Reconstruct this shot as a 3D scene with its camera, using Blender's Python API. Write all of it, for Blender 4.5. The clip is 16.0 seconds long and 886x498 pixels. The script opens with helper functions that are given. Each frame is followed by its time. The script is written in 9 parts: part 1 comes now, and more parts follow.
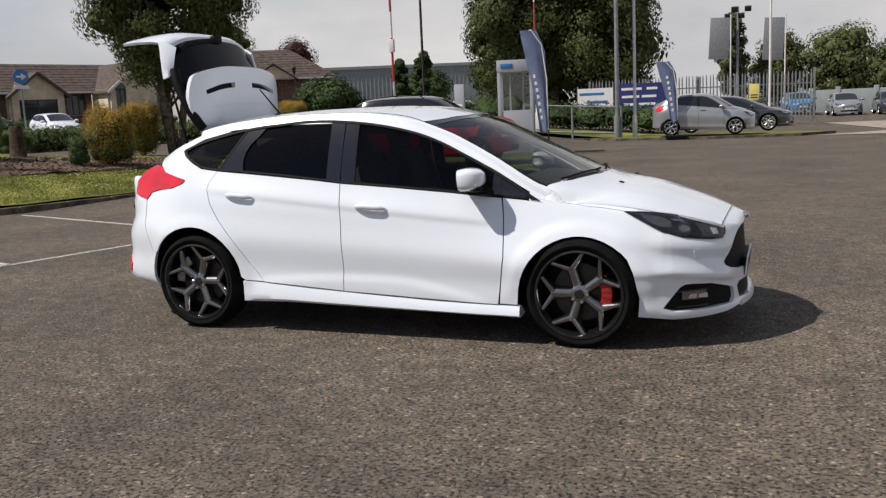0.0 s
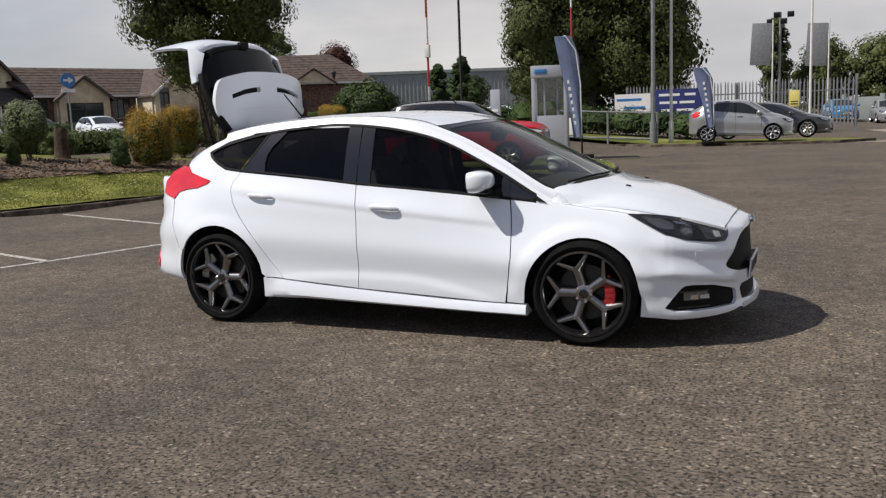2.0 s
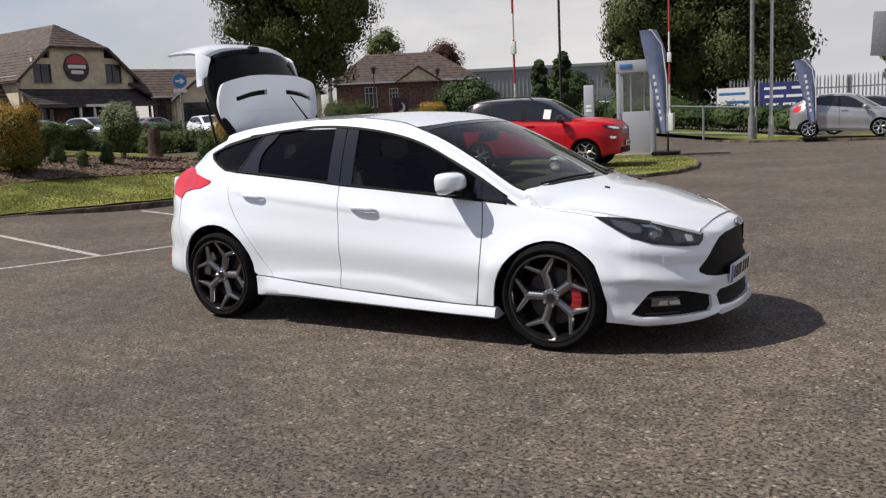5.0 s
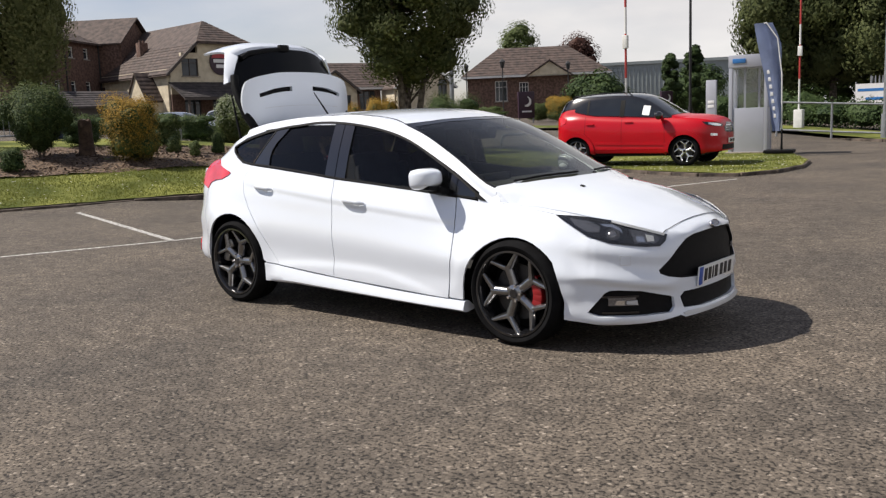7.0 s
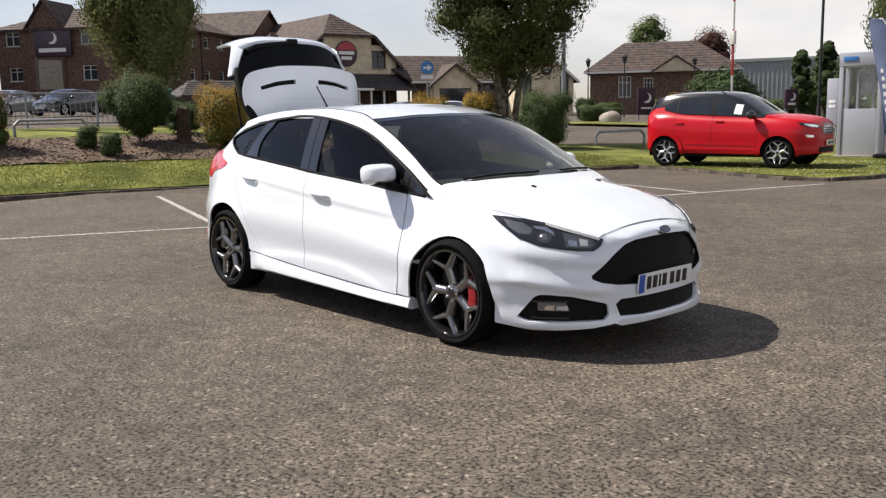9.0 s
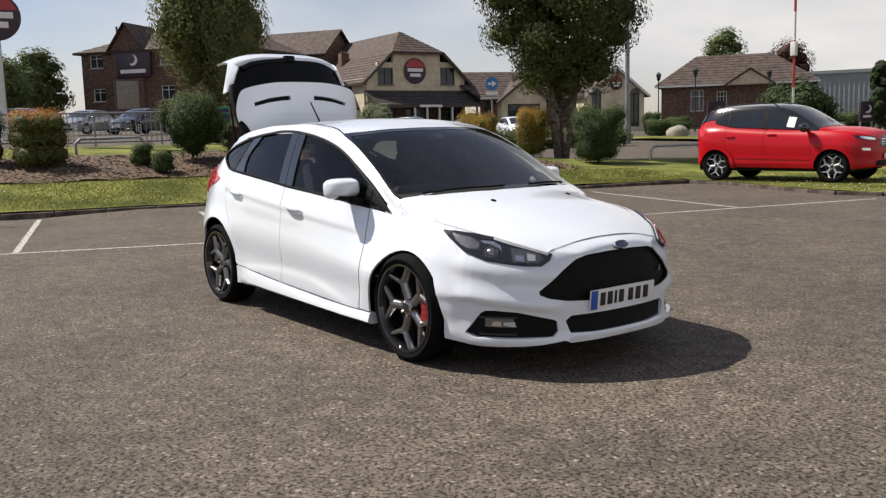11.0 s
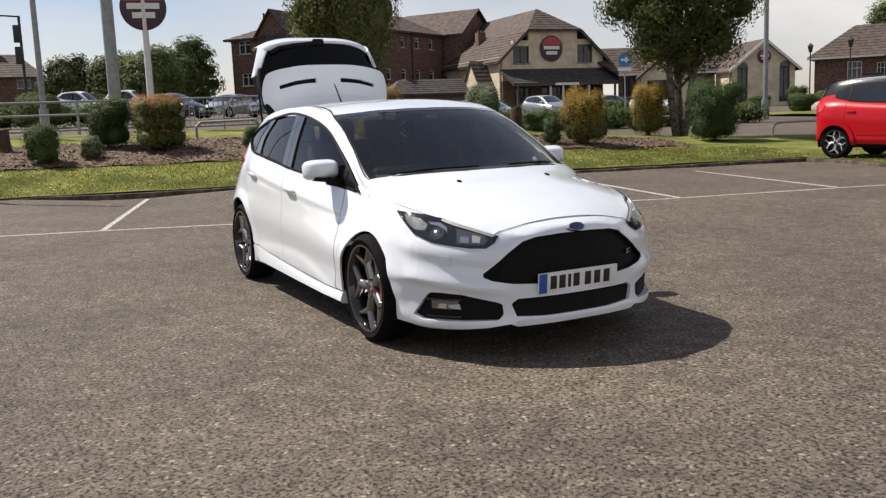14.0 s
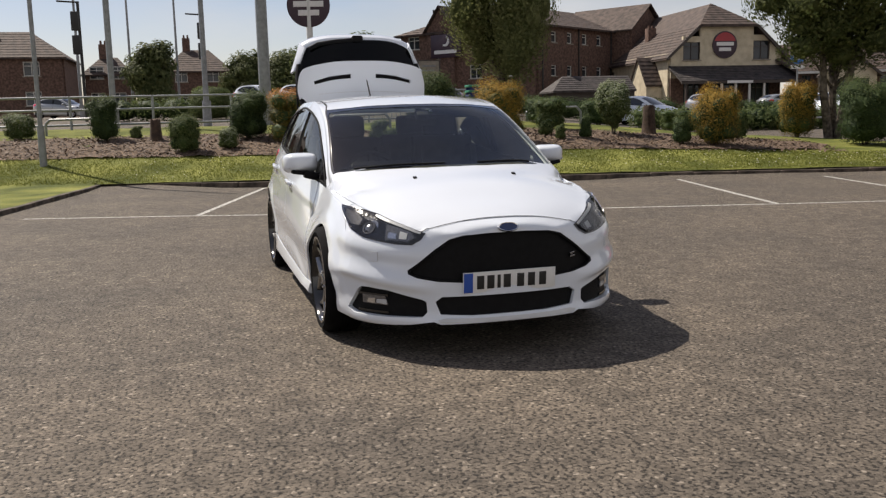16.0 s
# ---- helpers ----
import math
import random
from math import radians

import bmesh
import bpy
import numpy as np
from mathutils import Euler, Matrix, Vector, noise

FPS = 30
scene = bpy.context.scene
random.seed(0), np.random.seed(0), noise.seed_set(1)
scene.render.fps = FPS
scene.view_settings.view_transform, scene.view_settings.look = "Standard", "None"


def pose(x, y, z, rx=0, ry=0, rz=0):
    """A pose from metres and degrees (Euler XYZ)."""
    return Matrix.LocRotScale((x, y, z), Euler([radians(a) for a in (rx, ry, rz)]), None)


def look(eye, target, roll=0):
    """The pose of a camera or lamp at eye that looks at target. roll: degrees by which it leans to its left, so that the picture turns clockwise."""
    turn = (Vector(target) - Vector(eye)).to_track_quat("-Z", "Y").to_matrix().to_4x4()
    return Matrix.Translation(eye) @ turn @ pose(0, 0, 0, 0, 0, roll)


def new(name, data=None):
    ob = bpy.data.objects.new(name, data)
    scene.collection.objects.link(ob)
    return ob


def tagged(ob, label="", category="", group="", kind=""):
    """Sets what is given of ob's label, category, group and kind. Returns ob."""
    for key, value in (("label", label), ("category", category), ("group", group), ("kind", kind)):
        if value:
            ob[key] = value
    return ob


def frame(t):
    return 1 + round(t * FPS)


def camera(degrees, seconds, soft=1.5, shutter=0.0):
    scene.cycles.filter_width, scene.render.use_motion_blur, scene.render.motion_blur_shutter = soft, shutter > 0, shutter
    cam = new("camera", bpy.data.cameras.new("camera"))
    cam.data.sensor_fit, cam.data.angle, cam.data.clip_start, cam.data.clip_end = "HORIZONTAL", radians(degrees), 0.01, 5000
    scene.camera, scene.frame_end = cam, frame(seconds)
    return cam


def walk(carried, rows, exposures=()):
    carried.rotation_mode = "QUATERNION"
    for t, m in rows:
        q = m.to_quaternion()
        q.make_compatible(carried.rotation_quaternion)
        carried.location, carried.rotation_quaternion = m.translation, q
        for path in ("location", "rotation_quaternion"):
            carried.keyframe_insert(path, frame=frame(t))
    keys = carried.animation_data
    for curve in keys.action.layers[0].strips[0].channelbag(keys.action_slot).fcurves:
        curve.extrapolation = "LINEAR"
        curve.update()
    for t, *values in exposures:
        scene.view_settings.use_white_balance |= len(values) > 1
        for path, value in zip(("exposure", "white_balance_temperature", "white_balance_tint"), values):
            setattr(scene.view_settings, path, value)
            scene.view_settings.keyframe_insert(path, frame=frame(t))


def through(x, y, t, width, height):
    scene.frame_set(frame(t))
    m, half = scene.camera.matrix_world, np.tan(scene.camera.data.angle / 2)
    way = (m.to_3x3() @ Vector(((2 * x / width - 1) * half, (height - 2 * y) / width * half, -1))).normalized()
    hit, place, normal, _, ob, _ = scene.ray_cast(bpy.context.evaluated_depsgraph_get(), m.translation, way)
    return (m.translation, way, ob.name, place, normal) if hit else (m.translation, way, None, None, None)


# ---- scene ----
cam = camera(53.0, 16.0, 1.3)
PATH = [
    (0, (2.313, -5.777, 1.389), (1.622, -3.926, 1.081), -2.5),
    (0.5, (2.462, -5.841, 1.378), (1.738, -4.003, 1.068), -2.6),
    (1, (2.53, -5.88, 1.374), (1.786, -4.048, 1.073), -2.6),
    (1.5, (2.55, -5.895, 1.38), (1.79, -4.068, 1.085), -2.5),
    (2, (2.544, -5.898, 1.38), (1.772, -4.076, 1.086), -2.2),
    (2.5, (2.557, -5.907, 1.38), (1.773, -4.09, 1.088), -2.1),
    (3, (2.585, -5.898, 1.39), (1.787, -4.087, 1.099), -2.3),
    (3.5, (2.67, -5.822, 1.379), (1.847, -4.023, 1.083), -2.4),
    (4, (2.85, -5.73, 1.389), (1.976, -3.957, 1.087), -2.7),
    (6.5, (4.012, -5.213, 1.357), (2.828, -3.626, 1.076), -2.1),
    (7, (4.213, -5.098, 1.359), (2.968, -3.56, 1.066), -2.2),
    (7.5, (4.38, -4.871, 1.361), (3.086, -3.376, 1.057), -2.1),
    (8, (4.581, -4.73, 1.36), (3.241, -3.277, 1.052), -1.8),
    (10.5, (5.387, -3.802, 1.319), (3.824, -2.584, 1.048), -1.0),
    (11, (5.411, -3.777, 1.316), (3.848, -2.557, 1.056), -1.5),
    (11.5, (5.414, -3.775, 1.315), (3.849, -2.559, 1.051), -1.4),
    (12, (5.45, -3.768, 1.32), (3.87, -2.571, 1.054), -1.6),
    (12.5, (5.503, -3.613, 1.302), (3.892, -2.458, 1.032), -1.9),
    (13, (5.593, -3.376, 1.307), (3.944, -2.28, 1.024), -2.0),
    (13.5, (5.807, -3.125, 1.287), (4.109, -2.108, 1.003), -2.4),
    (14, (5.987, -2.885, 1.289), (4.248, -1.942, 0.994), -2.3),
    (14.5, (6.115, -2.584, 1.299), (4.334, -1.727, 0.996), -1.9),
    (15, (6.288, -2.314, 1.282), (4.457, -1.565, 0.989), -1.6),
    (15.5, (6.44, -2.042, 1.288), (4.574, -1.385, 0.997), -1.8),
    (16, (6.503, -1.718, 1.251), (4.615, -1.127, 0.96), -1.4),
]
walk(cam, [(t, look(eye, target, roll)) for t, eye, target, roll in PATH], exposures=[(0.0, 0.15, 6630, 11.5), (3.5, 0.17, 6630, 11.5), (6.5, 0.43, 6650, 11.5), (7.5, 0.52, 6650, 11.5), (8.0, 0.62, 6670, 11.5), (10.5, 0.57, 6750, 11.5), (11.0, 0.45, 6770, 11.5), (12.0, 0.43, 6790, 11.5), (14.5, 0.59, 6870, 11.5), (15.0, 0.62, 6890, 11.5), (16.0, 0.38, 6990, 12)])

# ---- light and air ----
SUN_DIR = Vector((-0.67, -0.45, 1.0)).normalized()


def make_world():
    world = bpy.data.worlds.new("sky")
    world.use_nodes = True
    nt = world.node_tree
    nt.nodes.clear()
    out = nt.nodes.new("ShaderNodeOutputWorld")
    bg = nt.nodes.new("ShaderNodeBackground")
    sky = nt.nodes.new("ShaderNodeTexSky")
    sky.sky_type = "NISHITA"
    sky.sun_disc = False
    sky.sun_elevation = math.asin(SUN_DIR.z)
    sky.sun_rotation = math.atan2(SUN_DIR.x, SUN_DIR.y)
    sky.air_density, sky.dust_density, sky.ozone_density = 1.0, 0.5, 1.4
    co = nt.nodes.new("ShaderNodeTexCoord")
    mp = nt.nodes.new("ShaderNodeMapping")
    mp.inputs["Scale"].default_value = (1.0, 1.0, 3.2)
    nz = nt.nodes.new("ShaderNodeTexNoise")
    nz.inputs["Scale"].default_value = 1.7
    nz.inputs["Detail"].default_value = 7.0
    nz.inputs["Roughness"].default_value = 0.55
    ramp = nt.nodes.new("ShaderNodeValToRGB")
    ramp.color_ramp.elements[0].position, ramp.color_ramp.elements[1].position = 0.20, 0.56
    nz2 = nt.nodes.new("ShaderNodeTexNoise")
    nz2.inputs["Scale"].default_value = 3.0
    nz2.inputs["Detail"].default_value = 5.0
    cloud = nt.nodes.new("ShaderNodeValToRGB")
    cloud.color_ramp.elements[0].position, cloud.color_ramp.elements[1].position = 0.3, 0.7
    cloud.color_ramp.elements[0].color = (6.0, 6.1, 6.5, 1)
    cloud.color_ramp.elements[1].color = (8.8, 8.75, 8.7, 1)
    mix = nt.nodes.new("ShaderNodeMix")
    mix.data_type = "RGBA"
    link = nt.links.new
    link(co.outputs["Generated"], mp.inputs["Vector"])
    link(mp.outputs["Vector"], nz.inputs["Vector"])
    link(mp.outputs["Vector"], nz2.inputs["Vector"])
    # the cover thins out towards the west
    sep = nt.nodes.new("ShaderNodeSeparateXYZ")
    thin = nt.nodes.new("ShaderNodeMath")
    thin.operation = "MULTIPLY_ADD"
    thin.inputs[1].default_value = 0.27
    more = nt.nodes.new("ShaderNodeMath")
    more.operation = "MULTIPLY_ADD"
    more.inputs[1].default_value = 0.16
    link(co.outputs["Generated"], sep.inputs["Vector"])
    link(sep.outputs["X"], thin.inputs[0])
    link(nz.outputs["Fac"], thin.inputs[2])
    link(sep.outputs["Y"], more.inputs[0])
    link(thin.outputs["Value"], more.inputs[2])
    link(more.outputs["Value"], ramp.inputs["Fac"])
    link(nz2.outputs["Fac"], cloud.inputs["Fac"])
    # and towards the zenith, where the blue is clear
    high = nt.nodes.new("ShaderNodeMapRange")
    high.interpolation_type = "SMOOTHSTEP"
    high.inputs["From Min"].default_value, high.inputs["From Max"].default_value = 0.16, 0.62
    high.inputs["To Min"].default_value, high.inputs["To Max"].default_value = 1.0, 0.30
    cover = nt.nodes.new("ShaderNodeMath")
    cover.operation = "MULTIPLY"
    link(sep.outputs["Z"], high.inputs["Value"])
    link(ramp.outputs["Color"], cover.inputs[0])
    link(high.outputs["Result"], cover.inputs[1])
    link(cover.outputs["Value"], mix.inputs["Factor"])
    hue = nt.nodes.new("ShaderNodeMix")
    hue.data_type, hue.blend_type = "RGBA", "MULTIPLY"
    hue.inputs["Factor"].default_value = 1.0
    hue.inputs["B"].default_value = (1.05, 0.97, 1.03, 1)
    link(sky.outputs["Color"], hue.inputs["A"])
    link(hue.outputs["Result"], mix.inputs["A"])
    link(cloud.outputs["Color"], mix.inputs["B"])
    link(mix.outputs["Result"], bg.inputs["Color"])
    bg.inputs["Strength"].default_value = 0.073
    link(bg.outputs["Background"], out.inputs["Surface"])
    scene.world = world


make_world()
sun_data = bpy.data.lights.new("sun", "SUN")
sun_data.energy, sun_data.angle, sun_data.color = 5.0, radians(0.6), (1.0, 0.955, 0.88)
sun = new("sun", sun_data)
sun.matrix_world = look(SUN_DIR * 60, (0, 0, 0))


# ---- materials ----
def material(name, base, rough=0.6, metal=0.0, vary=0.0, scale=8.0, bump=0.0, bump_scale=60.0, second=None, coat=0.0, spec=0.5, per_object=0.0, detail=4.0):
    """Principled surface with broad mottling (scale), fine grain (bump_scale) and an optional second colour."""
    m = bpy.data.materials.new(name)
    m.use_nodes = True
    nt = m.node_tree
    p = nt.nodes["Principled BSDF"]
    p.inputs["Roughness"].default_value, p.inputs["Metallic"].default_value = rough, metal
    p.inputs["Coat Weight"].default_value = coat
    p.inputs["Coat Roughness"].default_value = 0.04
    p.inputs["Specular IOR Level"].default_value = spec
    p.inputs["Base Color"].default_value = (*base, 1)
    link = nt.links.new
    co = nt.nodes.new("ShaderNodeTexCoord")
    if vary or second:
        n = nt.nodes.new("ShaderNodeTexNoise")
        n.inputs["Scale"].default_value, n.inputs["Detail"].default_value = scale, detail
        link(co.outputs["Object"], n.inputs["Vector"])
        r = nt.nodes.new("ShaderNodeValToRGB")
        r.color_ramp.elements[0].position, r.color_ramp.elements[1].position = 0.36, 0.66
        two = second or base
        r.color_ramp.elements[0].color = (*[c * (1 - vary) for c in base], 1)
        r.color_ramp.elements[1].color = (*[min(1, c * (1 + vary)) for c in two], 1)
        link(n.outputs["Fac"], r.inputs["Fac"])
        last = r.outputs["Color"]
        if per_object:
            info = nt.nodes.new("ShaderNodeObjectInfo")
            hsv = nt.nodes.new("ShaderNodeHueSaturation")
            mr = nt.nodes.new("ShaderNodeMapRange")
            mr.inputs["To Min"].default_value, mr.inputs["To Max"].default_value = 1 - per_object, 1 + per_object
            link(info.outputs["Random"], mr.inputs["Value"])
            link(mr.outputs["Result"], hsv.inputs["Value"])
            link(last, hsv.inputs["Color"])
            last = hsv.outputs["Color"]
        link(last, p.inputs["Base Color"])
    if bump:
        n2 = nt.nodes.new("ShaderNodeTexNoise")
        n2.inputs["Scale"].default_value, n2.inputs["Detail"].default_value = bump_scale, 3.0
        link(co.outputs["Object"], n2.inputs["Vector"])
        b = nt.nodes.new("ShaderNodeBump")
        b.inputs["Strength"].default_value, b.inputs["Distance"].default_value = bump, 0.02
        link(n2.outputs["Fac"], b.inputs["Height"])
        link(b.outputs["Normal"], p.inputs["Normal"])
    return m


def glass_material(name, tint, gloss_tint=1.0, ior=1.5):
    """Tinted pane: clear but for its tint, with a gloss that grows at grazing angles."""
    m = bpy.data.materials.new(name)
    m.use_nodes = True
    nt = m.node_tree
    nt.nodes.clear()
    out = nt.nodes.new("ShaderNodeOutputMaterial")
    tr = nt.nodes.new("ShaderNodeBsdfTransparent")
    tr.inputs["Color"].default_value = (*tint, 1)
    gl = nt.nodes.new("ShaderNodeBsdfGlossy")
    gl.inputs["Roughness"].default_value = 0.02
    gl.inputs["Color"].default_value = (gloss_tint, gloss_tint, gloss_tint, 1)
    fr = nt.nodes.new("ShaderNodeFresnel")
    fr.inputs["IOR"].default_value = ior
    mix = nt.nodes.new("ShaderNodeMixShader")
    nt.links.new(fr.outputs["Fac"], mix.inputs["Fac"])
    nt.links.new(tr.outputs["BSDF"], mix.inputs[1])
    nt.links.new(gl.outputs["BSDF"], mix.inputs[2])
    nt.links.new(mix.outputs["Shader"], out.inputs["Surface"])
    return m


def asphalt_material():
    """Worn chip-seal surface: stones of many greys and browns in dark binder, with broad worn and dusty patches."""
    m = bpy.data.materials.new("worn_asphalt")
    m.use_nodes = True
    nt = m.node_tree
    p = nt.nodes["Principled BSDF"]
    link = nt.links.new
    co = nt.nodes.new("ShaderNodeTexCoord")
    cells = nt.nodes.new("ShaderNodeTexVoronoi")
    cells.inputs["Scale"].default_value = 62.0
    link(co.outputs["Object"], cells.inputs["Vector"])
    sep = nt.nodes.new("ShaderNodeSeparateColor")
    link(cells.outputs["Color"], sep.inputs["Color"])
    stones = nt.nodes.new("ShaderNodeValToRGB")
    e = stones.color_ramp.elements
    e[0].position, e[0].color = 0.0, (0.078, 0.069, 0.060, 1)
    e[1].position, e[1].color = 1.0, (0.31, 0.280, 0.245, 1)
    for pos, col in ((0.25, (0.125, 0.110, 0.094, 1)), (0.80, (0.150, 0.132, 0.112, 1)), (0.95, (0.185, 0.163, 0.139, 1))):
        el = e.new(pos)
        el.color = col
    link(sep.outputs["Red"], stones.inputs["Fac"])
    edge = nt.nodes.new("ShaderNodeMapRange")
    edge.inputs["From Min"].default_value, edge.inputs["From Max"].default_value = 0.25, 0.75
    edge.inputs["To Min"].default_value, edge.inputs["To Max"].default_value = 1.0, 0.78
    link(cells.outputs["Distance"], edge.inputs["Value"])
    broad = nt.nodes.new("ShaderNodeTexNoise")
    broad.inputs["Scale"].default_value, broad.inputs["Detail"].default_value, broad.inputs["Roughness"].default_value = 0.55, 6.0, 0.62
    link(co.outputs["Object"], broad.inputs["Vector"])
    patch = nt.nodes.new("ShaderNodeValToRGB")
    q = patch.color_ramp.elements
    q[0].position, q[0].color = 0.30, (0.58, 0.558, 0.537, 1)
    q[1].position, q[1].color = 0.70, (1.07, 0.99, 0.895, 1)
    link(broad.outputs["Fac"], patch.inputs["Fac"])
    mid = nt.nodes.new("ShaderNodeTexNoise")
    mid.inputs["Scale"].default_value, mid.inputs["Detail"].default_value = 7.0, 4.0
    link(co.outputs["Object"], mid.inputs["Vector"])
    mids = nt.nodes.new("ShaderNodeMapRange")
    mids.inputs["From Min"].default_value, mids.inputs["From Max"].default_value = 0.3, 0.7
    mids.inputs["To Min"].default_value, mids.inputs["To Max"].default_value = 0.72, 1.26
    link(mid.outputs["Fac"], mids.inputs["Value"])

    def times(a, b):
        x = nt.nodes.new("ShaderNodeMix")
        x.data_type, x.blend_type = "RGBA", "MULTIPLY"
        x.inputs["Factor"].default_value = 1.0
        link(a, x.inputs["A"])
        link(b, x.inputs["B"])
        return x.outputs["Result"]

    grit = nt.nodes.new("ShaderNodeTexNoise")
    grit.inputs["Scale"].default_value, grit.inputs["Detail"].default_value, grit.inputs["Roughness"].default_value = 50.0, 2.5, 0.55
    link(co.outputs["Object"], grit.inputs["Vector"])
    pits = nt.nodes.new("ShaderNodeMapRange")
    pits.inputs["From Min"].default_value, pits.inputs["From Max"].default_value = 0.395, 0.475
    pits.inputs["To Min"].default_value, pits.inputs["To Max"].default_value = 0.26, 1.10
    link(grit.outputs["Fac"], pits.inputs["Value"])
    col = times(times(times(times(stones.outputs["Color"], pits.outputs["Result"]), edge.outputs["Result"]), patch.outputs["Color"]), mids.outputs["Result"])
    link(col, p.inputs["Base Color"])
    p.inputs["Roughness"].default_value = 0.85
    p.inputs["Specular IOR Level"].default_value = 0.3
    h = nt.nodes.new("ShaderNodeMath")
    h.operation = "MULTIPLY_ADD"
    h.inputs[1].default_value = -0.5
    link(cells.outputs["Distance"], h.inputs[0])
    link(sep.outputs["Green"], h.inputs[2])
    b = nt.nodes.new("ShaderNodeBump")
    b.inputs["Strength"].default_value, b.inputs["Distance"].default_value = 0.75, 0.006
    hh = nt.nodes.new("ShaderNodeMath")
    hh.operation = "ADD"
    link(h.outputs["Value"], hh.inputs[0])
    link(pits.outputs["Result"], hh.inputs[1])
    link(hh.outputs["Value"], b.inputs["Height"])
    link(b.outputs["Normal"], p.inputs["Normal"])
    return m


ASPHALT = asphalt_material()
GRASS = material("mown_grass", (0.080, 0.100, 0.018), 0.95, vary=0.25, scale=0.8, bump=0.6, bump_scale=70, second=(0.160, 0.165, 0.040), detail=9, spec=0.2)
MULCH = material("bark_mulch", (0.050, 0.031, 0.019), 0.95, vary=0.5, scale=16, bump=1.0, bump_scale=45, second=(0.125, 0.082, 0.052), detail=8)
KERB = material("dark_kerb_concrete", (0.050, 0.038, 0.030), 0.9, vary=0.3, scale=6, bump=0.5, bump_scale=50, second=(0.095, 0.074, 0.058), per_object=0.08)
LINE = material("worn_white_paint", (0.17, 0.16, 0.145), 0.8, vary=0.25, scale=22, bump=0.4, bump_scale=120, second=(0.46, 0.45, 0.42), detail=8)
WHITE = material("white_car_paint", (0.665, 0.706, 0.762), 0.26, vary=0.015, scale=2.0, coat=1.0)
BLACK_TRIM = material("black_plastic_trim", (0.005, 0.005, 0.0055), 0.6, vary=0.2, scale=30, bump=0.15, bump_scale=300, spec=0.14)
GLOSS_BLACK = material("gloss_black", (0.008, 0.008, 0.009), 0.12, vary=0.1, scale=5, coat=0.6)
RUBBER = material("tyre_rubber", (0.006, 0.006, 0.0065), 0.85, vary=0.25, scale=14, bump=0.2, bump_scale=160, spec=0.07)
ALLOY = material("dark_grey_alloy", (0.25, 0.25, 0.255), 0.25, metal=1.0, vary=0.1, scale=9)
DISC = material("dark_brake_disc", (0.045, 0.043, 0.042), 0.45, metal=0.8, vary=0.2, scale=20)
STEEL = material("brake_steel", (0.22, 0.21, 0.20), 0.4, metal=1.0, vary=0.2, scale=20)
CALIPER = material("red_caliper_paint", (0.22, 0.008, 0.010), 0.35, vary=0.1, scale=12)
CHROME = material("chrome", (0.75, 0.75, 0.76), 0.12, metal=1.0, vary=0.03, scale=10)
SILVER_PLASTIC = material("silver_plastic", (0.50, 0.51, 0.52), 0.35, metal=0.3, vary=0.05, scale=10)
CABIN = material("dark_cabin_trim", (0.012, 0.0115, 0.012), 0.8, vary=0.3, scale=12, bump=0.3, bump_scale=120)
SEAT = material("charcoal_seat_cloth", (0.020, 0.0195, 0.021), 0.9, vary=0.3, scale=18, bump=0.4, bump_scale=200)
TAIL_RED = material("red_lamp_plastic", (0.55, 0.012, 0.016), 0.12, vary=0.12, scale=9, coat=0.8)
LAMP_GREY = material("lamp_bezel_grey", (0.20, 0.20, 0.21), 0.24, metal=0.8, vary=0.2, scale=40)
LAMP_CLEAR = glass_material("clear_lamp_cover", (0.86, 0.87, 0.88))
GLASS_DARK = glass_material("tinted_glass", (0.40, 0.415, 0.40), ior=1.28)
GLASS_PRIVACY = glass_material("privacy_glass", (0.075, 0.074, 0.070), ior=1.30)
GLASS_SCREEN = glass_material("windscreen_glass", (0.64, 0.71, 0.62), 0.90, ior=1.52)
PLATE_WHITE = material("number_plate_white", (0.72, 0.72, 0.70), 0.35, vary=0.03, scale=20)
PLATE_BLUE = material("number_plate_blue", (0.02, 0.08, 0.38), 0.35, vary=0.05, scale=20)
INK = material("black_ink", (0.014, 0.014, 0.014), 0.5, vary=0.1, scale=40)
BADGE_BLUE = material("dark_blue_badge", (0.015, 0.03, 0.10), 0.2, vary=0.1, scale=40, coat=0.5)


# ---- small builders ----
def thing(name, label, category, group="", at=(0, 0, 0), turn=0.0, kind=""):
    """An Empty at the base of a thing."""
    ob = new(name)
    ob.empty_display_size = 0.2
    ob.matrix_world = pose(*at, 0, 0, turn)
    return tagged(ob, label, category, group, kind)


def part(name, bm, mat, parent=None, label="", smooth=True):
    """Link a bmesh as one mesh object under a thing or a part, in the parent's own space."""
    me = bpy.data.meshes.new(name)
    bm.to_mesh(me)
    bm.free()
    for mm in mat if isinstance(mat, (list, tuple)) else (mat,):
        me.materials.append(mm)
    if smooth:
        me.polygons.foreach_set("use_smooth", [True] * len(me.polygons))
        me.set_sharp_from_angle(angle=radians(38))
    ob = new(name, me)
    if parent is not None:
        ob.parent = parent
    if label:
        ob["label"] = label
    return ob


def box(bm, size, at=(0, 0, 0), turn=(0, 0, 0), bevel=0.0):
    m = pose(*at, *turn) @ Matrix.Diagonal((*size, 1))
    made = bmesh.ops.create_cube(bm, size=1.0, matrix=m)["verts"]
    if bevel:
        edges = list({e for v in made for e in v.link_edges})
        bmesh.ops.bevel(bm, geom=edges, offset=bevel, segments=2, affect="EDGES", profile=0.6)
    return bm


